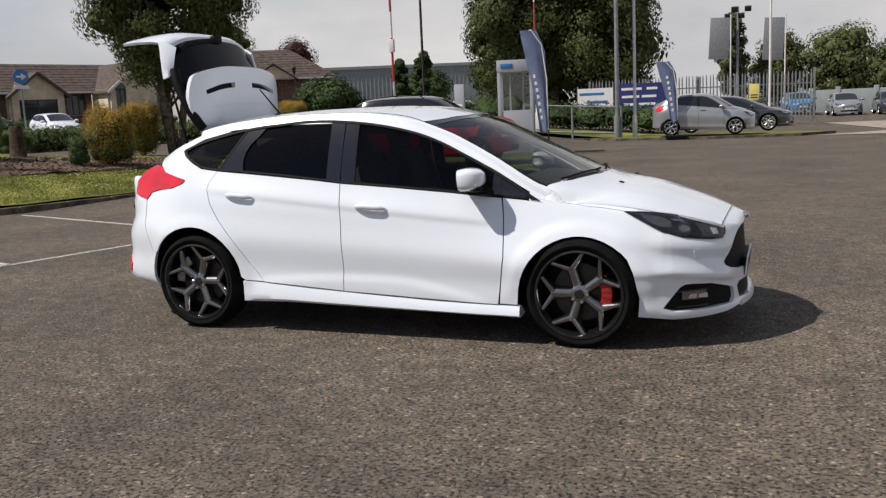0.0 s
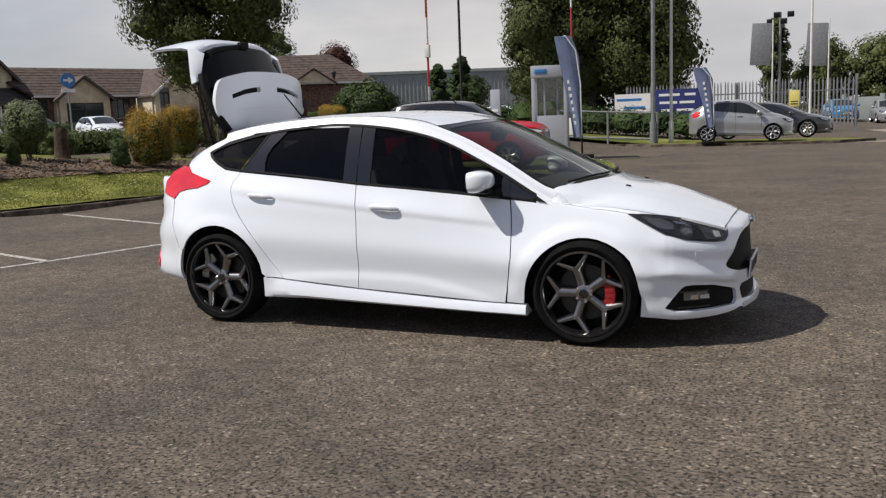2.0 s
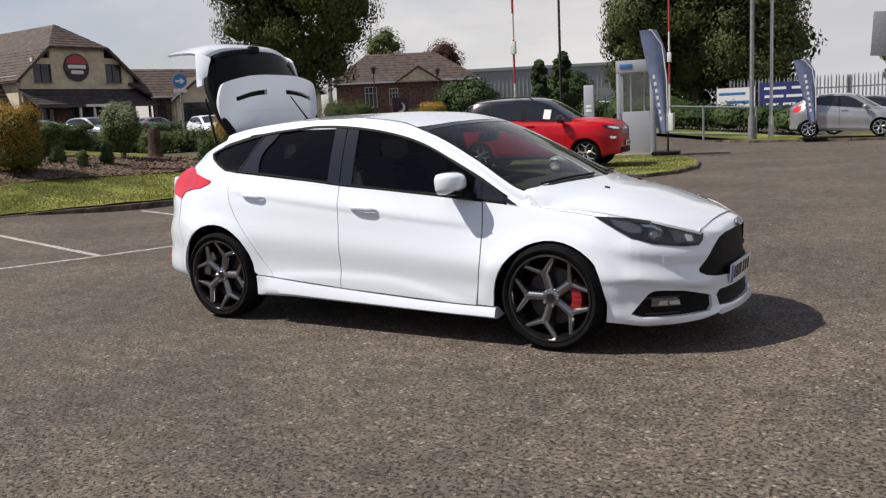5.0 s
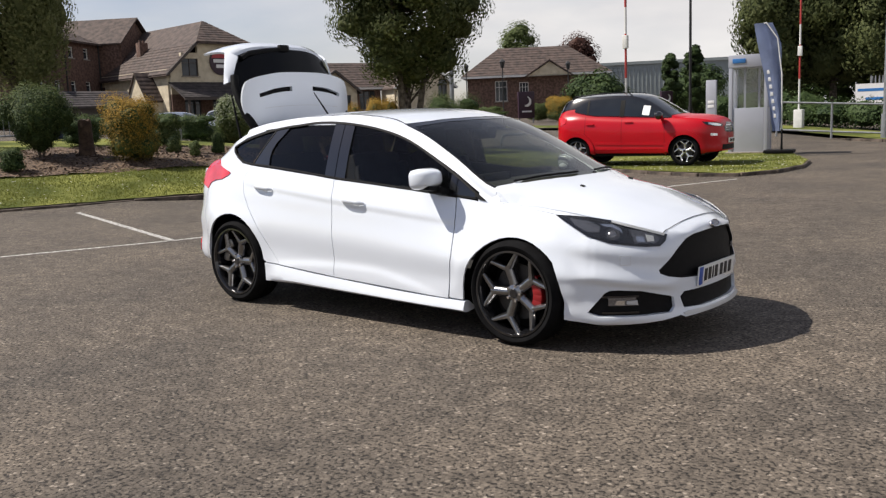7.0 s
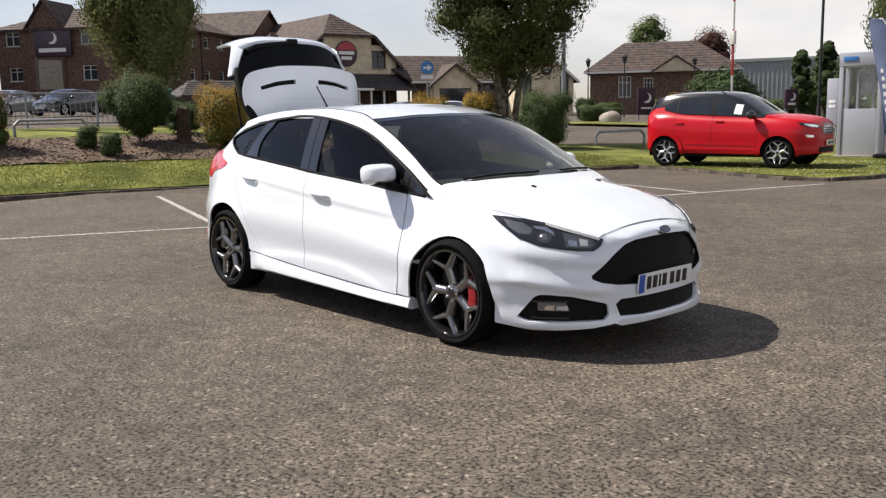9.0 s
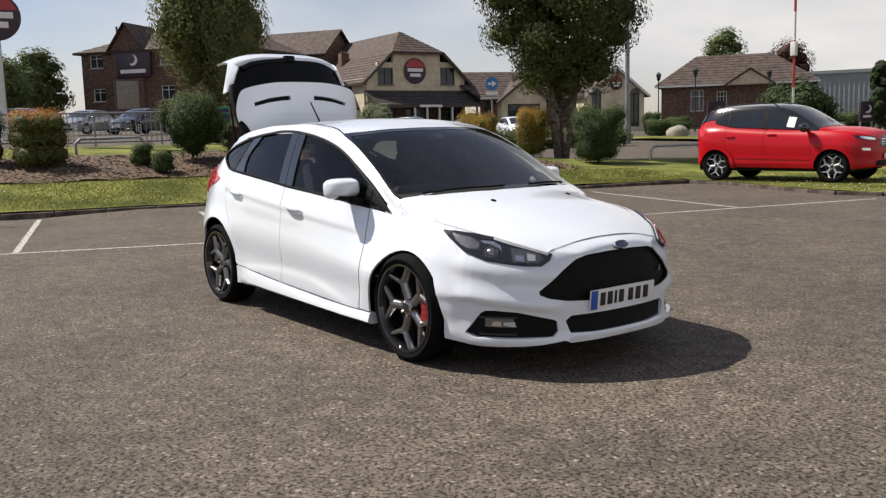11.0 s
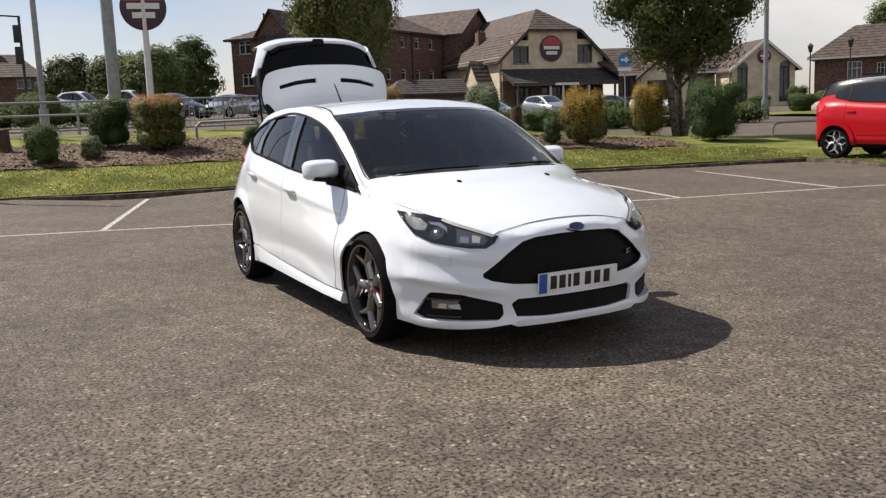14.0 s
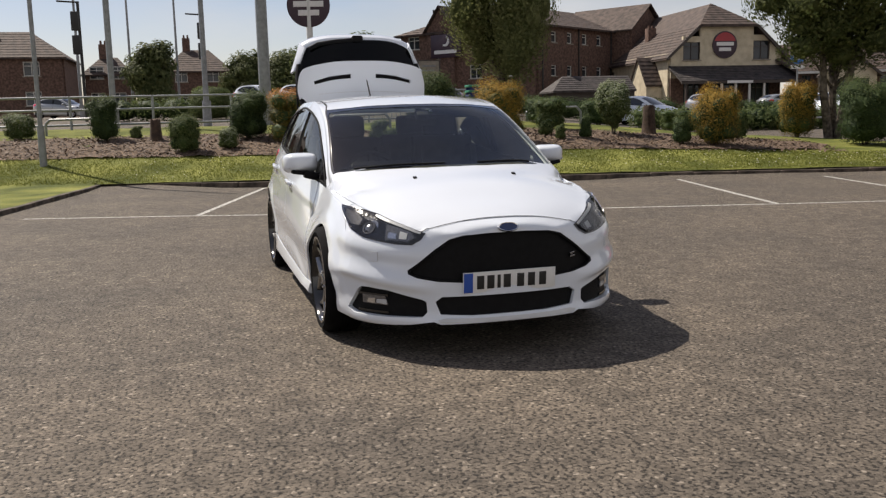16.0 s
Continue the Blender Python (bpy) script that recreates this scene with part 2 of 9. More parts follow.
def rod(bm, a, b, r0, r1=None, seg=10, caps=True):
    a, b = Vector(a), Vector(b)
    r1 = r0 if r1 is None else r1
    q = (b - a).to_track_quat("Z", "Y").to_matrix().to_4x4()
    m = Matrix.Translation((a + b) / 2) @ q
    bmesh.ops.create_cone(bm, cap_ends=caps, segments=seg, radius1=r0, radius2=r1, depth=(b - a).length, matrix=m)
    return bm


def tube(bm, pts, r, seg=8):
    """One continuous round bar through the points, with its bends mitred and its ends closed."""
    pts = [Vector(p) for p in pts]
    rings = []
    side = None
    for i, p in enumerate(pts):
        before, after = pts[max(0, i - 1)], pts[min(len(pts) - 1, i + 1)]
        t = ((p - before).normalized() + (after - p).normalized()).normalized()
        if side is None:
            side = t.orthogonal().normalized()
        side = (side - t * side.dot(t)).normalized()
        up = t.cross(side)
        wide = r / max(0.55, (after - p).normalized().dot(t) if i < len(pts) - 1 else 1.0)
        rings.append([bm.verts.new(p + (side * math.cos(a) + up * math.sin(a)) * wide) for a in (2 * math.pi * k / seg for k in range(seg))])
    for a, b in zip(rings, rings[1:]):
        for k in range(seg):
            bm.faces.new((a[k], a[(k + 1) % seg], b[(k + 1) % seg], b[k]))
    bm.faces.new(rings[0][::-1])
    bm.faces.new(rings[-1])
    return bm


def lathe(bm, profile, seg=40, m=Matrix.Identity(4), closed=False):
    """Turn a profile of (radius, along) round the local y axis."""
    rings = []
    for r, a in profile:
        rings.append([bm.verts.new(m @ Vector((r * math.cos(2 * math.pi * i / seg), a, r * math.sin(2 * math.pi * i / seg)))) for i in range(seg)])
    pairs = list(zip(rings, rings[1:])) + ([(rings[-1], rings[0])] if closed else [])
    for p, q in pairs:
        for i in range(seg):
            j = (i + 1) % seg
            bm.faces.new((p[i], p[j], q[j], q[i]))
    return bm


def prism(bm, poly, z0, z1, m=Matrix.Identity(4)):
    """A flat outline in x, y pulled up from z0 to z1."""
    lo = [bm.verts.new(m @ Vector((x, y, z0))) for x, y in poly]
    hi = [bm.verts.new(m @ Vector((x, y, z1))) for x, y in poly]
    bm.faces.new(hi)
    bm.faces.new(lo[::-1])
    n = len(poly)
    for i in range(n):
        bm.faces.new((lo[i], lo[(i + 1) % n], hi[(i + 1) % n], hi[i]))
    bmesh.ops.recalc_face_normals(bm, faces=bm.faces[:])
    return bm


def pc(*pts):
    """A smooth monotone curve through points (x, value), held flat beyond its ends."""
    xs, ys = (np.array(v, float) for v in zip(*sorted(pts)))
    h, d = np.diff(xs), np.diff(ys) / np.diff(xs)
    s = np.zeros(len(xs))
    for i in range(1, len(xs) - 1):
        if d[i - 1] * d[i] > 0:
            w1, w2 = 2 * h[i] + h[i - 1], h[i] + 2 * h[i - 1]
            s[i] = (w1 + w2) / (w1 / d[i - 1] + w2 / d[i])
    s[0], s[-1] = d[0], d[-1]

    def f(x):
        x = min(max(x, xs[0]), xs[-1])
        i = int(min(max(np.searchsorted(xs, x) - 1, 0), len(h) - 1))
        t = (x - xs[i]) / h[i]
        return float((1 + 2 * t) * (1 - t) ** 2 * ys[i] + t * (1 - t) ** 2 * h[i] * s[i] + t * t * (3 - 2 * t) * ys[i + 1] + t * t * (t - 1) * h[i] * s[i + 1])

    return f


def inside(p, poly):
    x, y = p
    hit = False
    for (x0, y0), (x1, y1) in zip(poly, poly[1:] + poly[:1]):
        if (y0 > y) != (y1 > y) and x < (x1 - x0) * (y - y0) / (y1 - y0) + x0:
            hit = not hit
    return hit


def fill(poly, step, holes=()):
    """Triangles of a flat outline with holes, fine enough to be bent: points and faces."""
    from mathutils.geometry import delaunay_2d_cdt
    pts, edges = [], []
    for loop in (poly, *holes):
        first = len(pts)
        for (x0, y0), (x1, y1) in zip(loop, loop[1:] + loop[:1]):
            n = max(1, math.ceil(math.hypot(x1 - x0, y1 - y0) / step))
            pts += [(x0 + (x1 - x0) * k / n, y0 + (y1 - y0) * k / n) for k in range(n)]
        edges += [(k, k + 1) for k in range(first, len(pts) - 1)] + [(len(pts) - 1, first)]
    rim = list(edges)
    bounds = np.array(pts)
    xs = np.arange(bounds[:, 0].min() + step * 0.5, bounds[:, 0].max(), step)
    ys = np.arange(bounds[:, 1].min() + step * 0.5, bounds[:, 1].max(), step)
    for i, x in enumerate(xs):
        for y in ys:
            p = (x, y + (0.25 * step if i % 2 else -0.25 * step))
            if inside(p, poly) and not any(inside(p, h) for h in holes):
                if np.min((bounds[:, 0] - p[0]) ** 2 + (bounds[:, 1] - p[1]) ** 2) > (0.45 * step) ** 2:
                    pts.append(p)
    v, _, f, *_ = delaunay_2d_cdt([Vector(p) for p in pts], rim, [], 1, 1e-6)
    out = []
    for t in f:
        c = (sum(v[i][0] for i in t) / len(t), sum(v[i][1] for i in t) / len(t))
        if inside(c, poly) and not any(inside(c, h) for h in holes):
            out.append(t)
    return [(p[0], p[1]) for p in v], out


def skin(poly, step, place, thick=0.012, holes=(), lift=0.0):
    """A bent panel with turned-in edges. place(u, v) gives a point and an outward normal."""
    pts, faces = fill(poly, step, holes)
    bm = bmesh.new()
    placed = [place(*p) for p in pts]
    vs = [bm.verts.new(p + n * lift) for p, n in placed]
    number = {w: i for i, w in enumerate(vs)}
    for t in faces:
        try:
            f = bm.faces.new([vs[i] for i in t])
        except ValueError:
            continue
        n = sum((placed[i][1] for i in t), Vector())
        f.normal_update()
        if f.normal.dot(n) < 0:
            f.normal_flip()
    if thick:
        back = {}
        for e in [e for e in bm.edges if len(e.link_faces) == 1]:
            a, b = e.verts
            lp = e.link_loops[0]
            if lp.vert is not a:
                a, b = b, a
            for w in (a, b):
                if w not in back:
                    i = number[w]
                    back[w] = bm.verts.new(w.co - placed[i][1] * thick)
            try:
                bm.faces.new((b, a, back[a], back[b]))
            except ValueError:
                pass
    loose = [w for w in bm.verts if not w.link_faces]
    bmesh.ops.delete(bm, geom=loose, context="VERTS")
    return bm


def mixed(a, b, t):
    return a + (b - a) * t


def smoothstep(x, a, b):
    t = min(max((x - a) / (b - a), 0.0), 1.0)
    return t * t * (3 - 2 * t)


# ---- ground ----
KERB_AT, ALONG = Vector((-12.0, -0.25)), Vector((0.307, 0.952)).normalized()
BEHIND = Vector((-ALONG.y, ALONG.x))


def kerb_uv(x, y):
    """Metres along the car park's kerb line, and behind it."""
    p = Vector((x, y)) - KERB_AT
    return p.dot(ALONG), p.dot(BEHIND)


def from_kerb(u, d):
    p = KERB_AT + ALONG * u + BEHIND * d
    return p.x, p.y


RISE = pc((0, 0.0), (1.0, 0.16), (2.4, 0.40), (3.6, 0.62), (6.0, 0.88), (9.0, 1.08), (20, 1.15), (22, 1.15))


def terrain(x, y):
    """The land: flat over the car park, a bank behind the kerb that fades out along it, then a slow rise."""
    u, d = kerb_uv(x, y)
    if d <= 0:
        return 0.0
    amp = 1 - 0.62 * smoothstep(u, 5, 15)
    far = max(0.0, d - 12)
    return RISE(d) * amp + 0.022 * min(far, 60) * (0.5 + 0.5 * amp)


def sheet_of(poly, step, lift, bumpy=0.0):
    pts, faces = fill(poly, step)
    bm = bmesh.new()
    vs = []
    for x, y in pts:
        z = terrain(x, y) + lift
        if bumpy:
            z += bumpy * (noise.noise(Vector((x * 1.3, y * 1.3, 0))) + 0.5 * noise.noise(Vector((x * 5, y * 5, 3))))
        vs.append(bm.verts.new((x, y, z)))
    for t in faces:
        f = bm.faces.new([vs[i] for i in t])
        f.normal_update()
        if f.normal.z < 0:
            f.normal_flip()
    return bm


def structure(name, bm, mat, label, category, smooth=True):
    return tagged(part(name, bm, mat, None, label, smooth), label, category, "", "structure")


def build_ground():
    bm = bmesh.new()
    steps = np.concatenate([-np.geomspace(60, 2500, 14)[::-1], np.arange(-58, 59, 2.0), np.geomspace(60, 2500, 14)])
    grid = [[bm.verts.new((x, y, terrain(x, y) - (0.06 if kerb_uv(x, y)[1] > 0 else 0.0))) for y in steps] for x in steps]
    for a, b in zip(grid, grid[1:]):
        for i in range(len(steps) - 1):
            bm.faces.new((a[i], b[i], b[i + 1], a[i + 1]))
    structure("ground", bm, ASPHALT, "worn grey-brown chip asphalt car park and roads", "ground")
    bank = [from_kerb(u, d) for u, d in ((-3.0, 0.10), (14.8, 0.10), (14.9, 1.0), (15.5, 5.5), (14, 9.0), (-3, 11.0), (-30, 11.0), (-30, 6), (-8.0, 0.6), (-3.6, 0.10))]
    bank = bank[:1] + bank[1:-2] + [(-6.0, -8.5), (-6.6, -5.0), (-7.4, -4.15), (-13.4, -2.95)]
    structure("grass_bank", sheet_of(bank, 0.5, 0.07, 0.02), GRASS, "sloping mown grass bank behind the kerb", "grass")
    bed = [from_kerb(u, d) for u, d in ((-7, 2.7), (0, 2.5), (5, 2.45), (10, 2.7), (13, 3.0), (13.8, 4.4), (13, 5.8), (5, 6.0), (-2, 6.0), (-8, 5.6), (-9, 4.2))]
    structure("planting_bed", sheet_of(bed, 0.25, 0.095, 0.05), MULCH, "planting bed of brown bark mulch", "flower bed")
    pen = [(-7.35, 13.55), (-6.1, 13.25), (-4.2, 12.35), (-2.9, 11.85), (-2.15, 12.05), (-1.75, 12.9), (-1.7, 14.4), (-2.1, 16.2), (-3.0, 18.3), (-4.3, 20.6), (-6.5, 23.2), (-9.0, 23.5), (-10.6, 20.0), (-11.0, 17.9), (-12.4, 16.6), (-11.9, 15.4)]
    structure("grass_island", sheet_of(pen, 0.5, 0.08, 0.015), GRASS, "raised grass island with daisies", "grass")
    verge = [(-30, 36.0), (-10.5, 33.0), (-6.6, 29.6), (-3.0, 27.4), (0.3, 26.8), (3.2, 27.3), (4.4, 28.6), (3.6, 30.0), (-1.5, 30.4), (-5.5, 32.2), (-10.0, 35.6), (-30, 40)]
    structure("grass_verge", sheet_of(verge, 0.7, 0.08, 0.02), GRASS, "grass verge beside the site road", "grass")
    return bank, pen, verge


BANK, ISLAND, VERGE = build_ground()


def kerb_run(name, pts, label, height=0.068, thick=0.10, piece=0.9):
    """A kerb of separate stones along a line on the ground."""
    kerb = tagged(new(name), label, "kerb", "", "structure")
    shared = {}
    for (x0, y0), (x1, y1) in zip(pts, pts[1:]):
        length = math.hypot(x1 - x0, y1 - y0)
        n = max(1, round(length / piece))
        for i in range(n):
            a, b = i / n, (i + 1) / n
            size = round(length / n - 0.012, 2)
            if size not in shared:
                bm = bmesh.new()
                box(bm, (size, thick, height + 0.1), (0, 0, (height - 0.1) / 2), (0, 0, 0), 0.014)
                me = bpy.data.meshes.new("kerb_stone")
                bm.to_mesh(me)
                bm.free()
                me.materials.append(KERB)
                shared[size] = me
            ob = new("kerb_stone", shared[size])
            ob.parent = kerb
            m = (a + b) / 2
            ob.matrix_local = pose(mixed(x0, x1, m), mixed(y0, y1, m), random.uniform(-0.006, 0.006), 0, 0, math.degrees(math.atan2(y1 - y0, x1 - x0)) + random.uniform(-0.5, 0.5))
    return kerb


kerb_run("kerb_bank", [(-6.0, -8.5), (-6.6, -5.0), (-7.4, -4.1), (-13.45, -2.9), (-12.9, -2.4), (-11.95, -0.25), (-10.97, 3.2), (-9.85, 6.0), (-8.15, 10.87), (-7.40, 13.5)], "low dark concrete kerb edging the grass bank")
kerb_run("kerb_island", ISLAND[:12], "low concrete kerb round the grass island", 0.070)
kerb_run("kerb_verge", VERGE[1:8], "low concrete kerb along the far verge", 0.095)


def stripe(a, b, width=0.085):
    a, b = Vector(a), Vector(b)
    t = (b - a).normalized()
    s = Vector((-t.y, t.x)) * width / 2
    n = max(2, int((b - a).length / 0.3))
    bm = bmesh.new()
    rows = []
    for i in range(n + 1):
        c = a.lerp(b, i / n)
        wob = [random.uniform(-0.012, 0.012) for _ in range(2)]
        rows.append([bm.verts.new((*(c + s * (1 + wob[0] * 6)), 0.004)), bm.verts.new((*(c - s * (1 + wob[1] * 6)), 0.004))])
    for p, q in zip(rows, rows[1:]):
        bm.faces.new((p[0], p[1], q[1], q[0]))
    structure("bay_line", bm, LINE, "worn white parking bay line on the asphalt", "road marking")


FRONT_LINE = [(-7.0, -3.6), (-6.15, -1.3), (-5.08, 1.17), (-4.3, 3.65), (-3.5, 6.15), (-2.78, 8.65), (-1.95, 11.4)]
for a, b in zip(FRONT_LINE, FRONT_LINE[1:]):
    stripe(a, b)
for (fx, fy), (bx, by) in zip(FRONT_LINE[1:6], ((-10.9, 0.15), (-10.0, 2.68), (-9.1, 5.33), (-8.2, 7.57), (-7.3, 10.15))):
    stripe((fx, fy), (bx, by))
# ---- the white hatchback ----
from mathutils.bvhtree import BVHTree


class Shape:
    """The smooth outer form of a car: half cross-sections along x, from the floor's middle to the roof's middle."""

    def __init__(self, nose, tail, half, front, rear, floor, belt_z, belt_y, mid_z, rail_z, rail_y, cowl, lean=0.07, fine=1.0, waist=None):
        self.nose, self.tail, self.half, self.front, self.rear = nose, tail, half, front, rear
        self.floor, self.belt_z, self.belt_y, self.mid_z = floor, belt_z, belt_y, mid_z
        self.rail_z, self.rail_y, self.cowl, self.lean = rail_z, rail_y, cowl, lean
        self.waist = waist
        xs = np.concatenate([tail + (0.35) * (np.linspace(0, 1, 12) ** 2.2), np.linspace(tail + 0.39, nose - 0.45, int(60 * fine)), nose - 0.42 * (np.linspace(1, 0, 22) ** 2.4)])
        rows = [[self.point(x, k) for k in np.linspace(0, 13, int(65 * fine) + 1)] for x in xs]
        verts, faces, n = [], [], len(rows[0])
        for side in (1, -1):
            base = len(verts)
            for row in rows:
                verts += [(p.x, -side * p.y, p.z) for p in row]
            for i in range(len(rows) - 1):
                for j in range(n - 1):
                    a = base + i * n + j
                    faces.append((a, a + 1, a + n + 1, a + n))
        self.verts, self.faces = verts, faces
        self.tree = BVHTree.FromPolygons(verts, faces)

    def wide(self, x):
        if x > self.front:
            return self.half * max(0.0, 1 - ((x - self.front) / (self.nose - self.front)) ** 3.4) ** 0.417
        if x < self.rear:
            return self.half * max(0.0, 1 - ((self.rear - x) / (self.rear - self.tail)) ** 3.2) ** 0.417
        return self.half

    def keys(self, x):
        w, zb, zt = self.wide(x), self.floor(x), self.belt_z(x)
        s = w / self.half
        h = zt - zb
        yb = min(self.belt_y(x), w * 0.955)
        zc = self.mid_z(x)
        low = [(0, zb), (w * 0.80, zb), (w - 0.045 * s, zb + 0.012), (w - 0.012 * s, zb + 0.10 * h), (w - 0.011 * s, zb + 0.27 * h), (w, zb + 0.52 * h), (w - 0.005 * s, zb + 0.70 * h), (mixed(yb, w, 0.60), zb + 0.87 * h), (yb, zt)]
        if self.waist:
            u = min(self.waist(x), w * 0.985)
            low[5:8] = [(w, zb + 0.47 * h), (mixed(u, w, 0.5), zb + 0.65 * h), (u, zb + 0.80 * h)]
        yr, zr = self.rail_y(x) * min(1, s * 1.02), self.rail_z(x)
        cab = [(mixed(yb, yr, 0.5) + 0.012 * min(1.0, max(0.0, (zr - zt) / 0.2)), mixed(zt, zr, 0.5)), (yr, zr), (yr - 0.055, zr + 0.42 * (zc - zr)), (yr * 0.5, zr + 0.86 * (zc - zr)), (0, zc)]
        hood = [(yb * f, zc - (zc - zt) * f ** 2.3) for f in (0.90, 0.76, 0.58, 0.32)] + [(0, zc)]
        t = smoothstep(x, self.cowl - 0.04, self.cowl + 0.40)
        return low + [(mixed(a, c, t), mixed(b, d, t)) for (a, b), (c, d) in zip(cab, hood)]

    def point(self, x, k):
        """A point of the right half (y given positive outward) at station x and profile place k."""
        key = self.keys(x)
        i = int(min(math.floor(k), len(key) - 2))
        t = k - i
        p0, p1, p2 = key[max(i - 1, 0)], key[i], key[i + 1]
        p3 = key[i + 2] if i + 2 < len(key) else (-key[i][0], key[i][1])
        p = [0.5 * (2 * b + (c - a) * t + (2 * a - 5 * b + 4 * c - d) * t * t + (3 * b - a - 3 * c + d) * t ** 3) for a, b, c, d in zip(p0, p1, p2, p3)]
        z = p[1]
        fwd = smoothstep(x, self.nose - 0.55, self.nose)
        return Vector((x + fwd * self.lean * (0.42 - z), max(p[0], 0.0), z))

    def cast(self, origin, way):
        hit, n, _, _ = self.tree.ray_cast(Vector(origin), Vector(way))
        if hit is None:
            hit, n, _, _ = self.tree.find_nearest(Vector(origin) + Vector(way) * 2.2)
        n = n if n.dot(Vector(way)) < 0 else -n
        return hit, n

    def side(self, right=True):
        s = -1 if right else 1
        return lambda x, z: self.cast((x, s * 3, z), (0, -s, 0))

    def round_nose(self, centre=1.2):
        """Places by angle in degrees (positive to the car's right) and height, cast inward to an upright axis."""

        def place(a, z):
            w = Vector((math.cos(radians(a)), -math.sin(radians(a)), 0))
            return self.cast(Vector((centre, 0.0006 if abs(a) < 0.01 else 0, z)) + w * 3, -w)

        return place

    def above(self):
        return lambda x, y: self.cast((x, y + (0.0006 if abs(y) < 0.0005 else 0), 4), (0, 0, -1))

    def strip(self, right=True):
        s = -1 if right else 1

        def place(x, k):
            p, a, b = self.point(x, k), self.point(x + 0.01, k), self.point(x, k + 0.02 if k < 12.9 else k - 0.02)
            n = (a - p).cross(b - p)
            n = n.normalized() if n.length > 0 else Vector((0, 0, 1))
            if n.y < -0.001 or (abs(n.y) < 0.2 and n.z < 0):
                n = -n
            if n.z < 0 and k > 9:
                n = -n
            return Vector((p.x, s * p.y, p.z)), Vector((n.x, s * n.y, n.z))

        return place

    def core(self, gap=0.02, keep=None):
        """The form drawn in a little, as one dark inner shell."""
        bm = bmesh.new()
        vs = [bm.verts.new((x * 0.992, y * 0.972, 0.55 + (z - 0.55) * 0.975)) for x, y, z in self.verts]
        for f in self.faces:
            c = sum((Vector(self.verts[i]) for i in f), Vector()) / 4
            if keep is None or keep(c):
                bm.faces.new([vs[i] for i in f])
        bmesh.ops.delete(bm, geom=[w for w in bm.verts if not w.link_faces], context="VERTS")
        return bm


def smooth_line(pts, n=5):
    """More points along a line, bent smoothly through the given ones."""
    out = []
    for i in range(len(pts) - 1):
        p0, p1, p2, p3 = pts[max(i - 1, 0)], pts[i], pts[i + 1], pts[min(i + 2, len(pts) - 1)]
        for j in range(n):
            t = j / n
            out.append(tuple(0.5 * (2 * b + (c - a) * t + (2 * a - 5 * b + 4 * c - d) * t * t + (3 * b - a - 3 * c + d) * t ** 3) for a, b, c, d in zip(p0, p1, p2, p3)))
    return out + [tuple(pts[-1])]


def arch(cx, cz, r, a0, a1, n=14):
    return [(cx + r * math.cos(radians(mixed(a0, a1, i / n))), cz + r * math.sin(radians(mixed(a0, a1, i / n)))) for i in range(n + 1)]


def y_spoke(bm, angle, m, r0=0.045, fork=0.105, r1=0.226, face=0.0):
    """One spoke that forks into two arms towards the rim, in the wheel's plane, with chamfered flanks."""

    def bar(p, q, w0, w1, d0, d1):
        p, q = Vector(p), Vector(q)
        t = (q - p).normalized()
        s = Vector((-t.y, t.x))
        ring = []
        for c, w, d in ((p, w0, d0), (q, w1, d1)):
            ring.append([(c + s * w * a, d + b) for a, b in ((-1, 0.034), (-0.80, 0.014), (-0.45, 0.003), (0.0, 0.0), (0.45, 0.003), (0.80, 0.014), (1, 0.034))] + [(c + s * w, d + 0.055), (c - s * w, d + 0.055)])
        vs = []
        for r in ring:
            vs.append([bm.verts.new(m @ Vector((v.x, face + y, v.y))) for v, y in r])
        n = len(vs[0])
        for i in range(n):
            bm.faces.new((vs[0][i], vs[0][(i + 1) % n], vs[1][(i + 1) % n], vs[1][i]))
        bm.faces.new(vs[1])
        bm.faces.new(vs[0][::-1])

    def at(r, off):
        return (r * math.cos(angle + off), r * math.sin(angle + off))

    bar(at(r0, 0), at(fork + 0.014, 0), 0.030, 0.036, 0.018, 0.008)
    bar(at(fork, 0.04), at(r1, 0.42), 0.028, 0.016, 0.010, 0.0)
    bar(at(fork, -0.04), at(r1, -0.42), 0.028, 0.016, 0.010, 0.0)


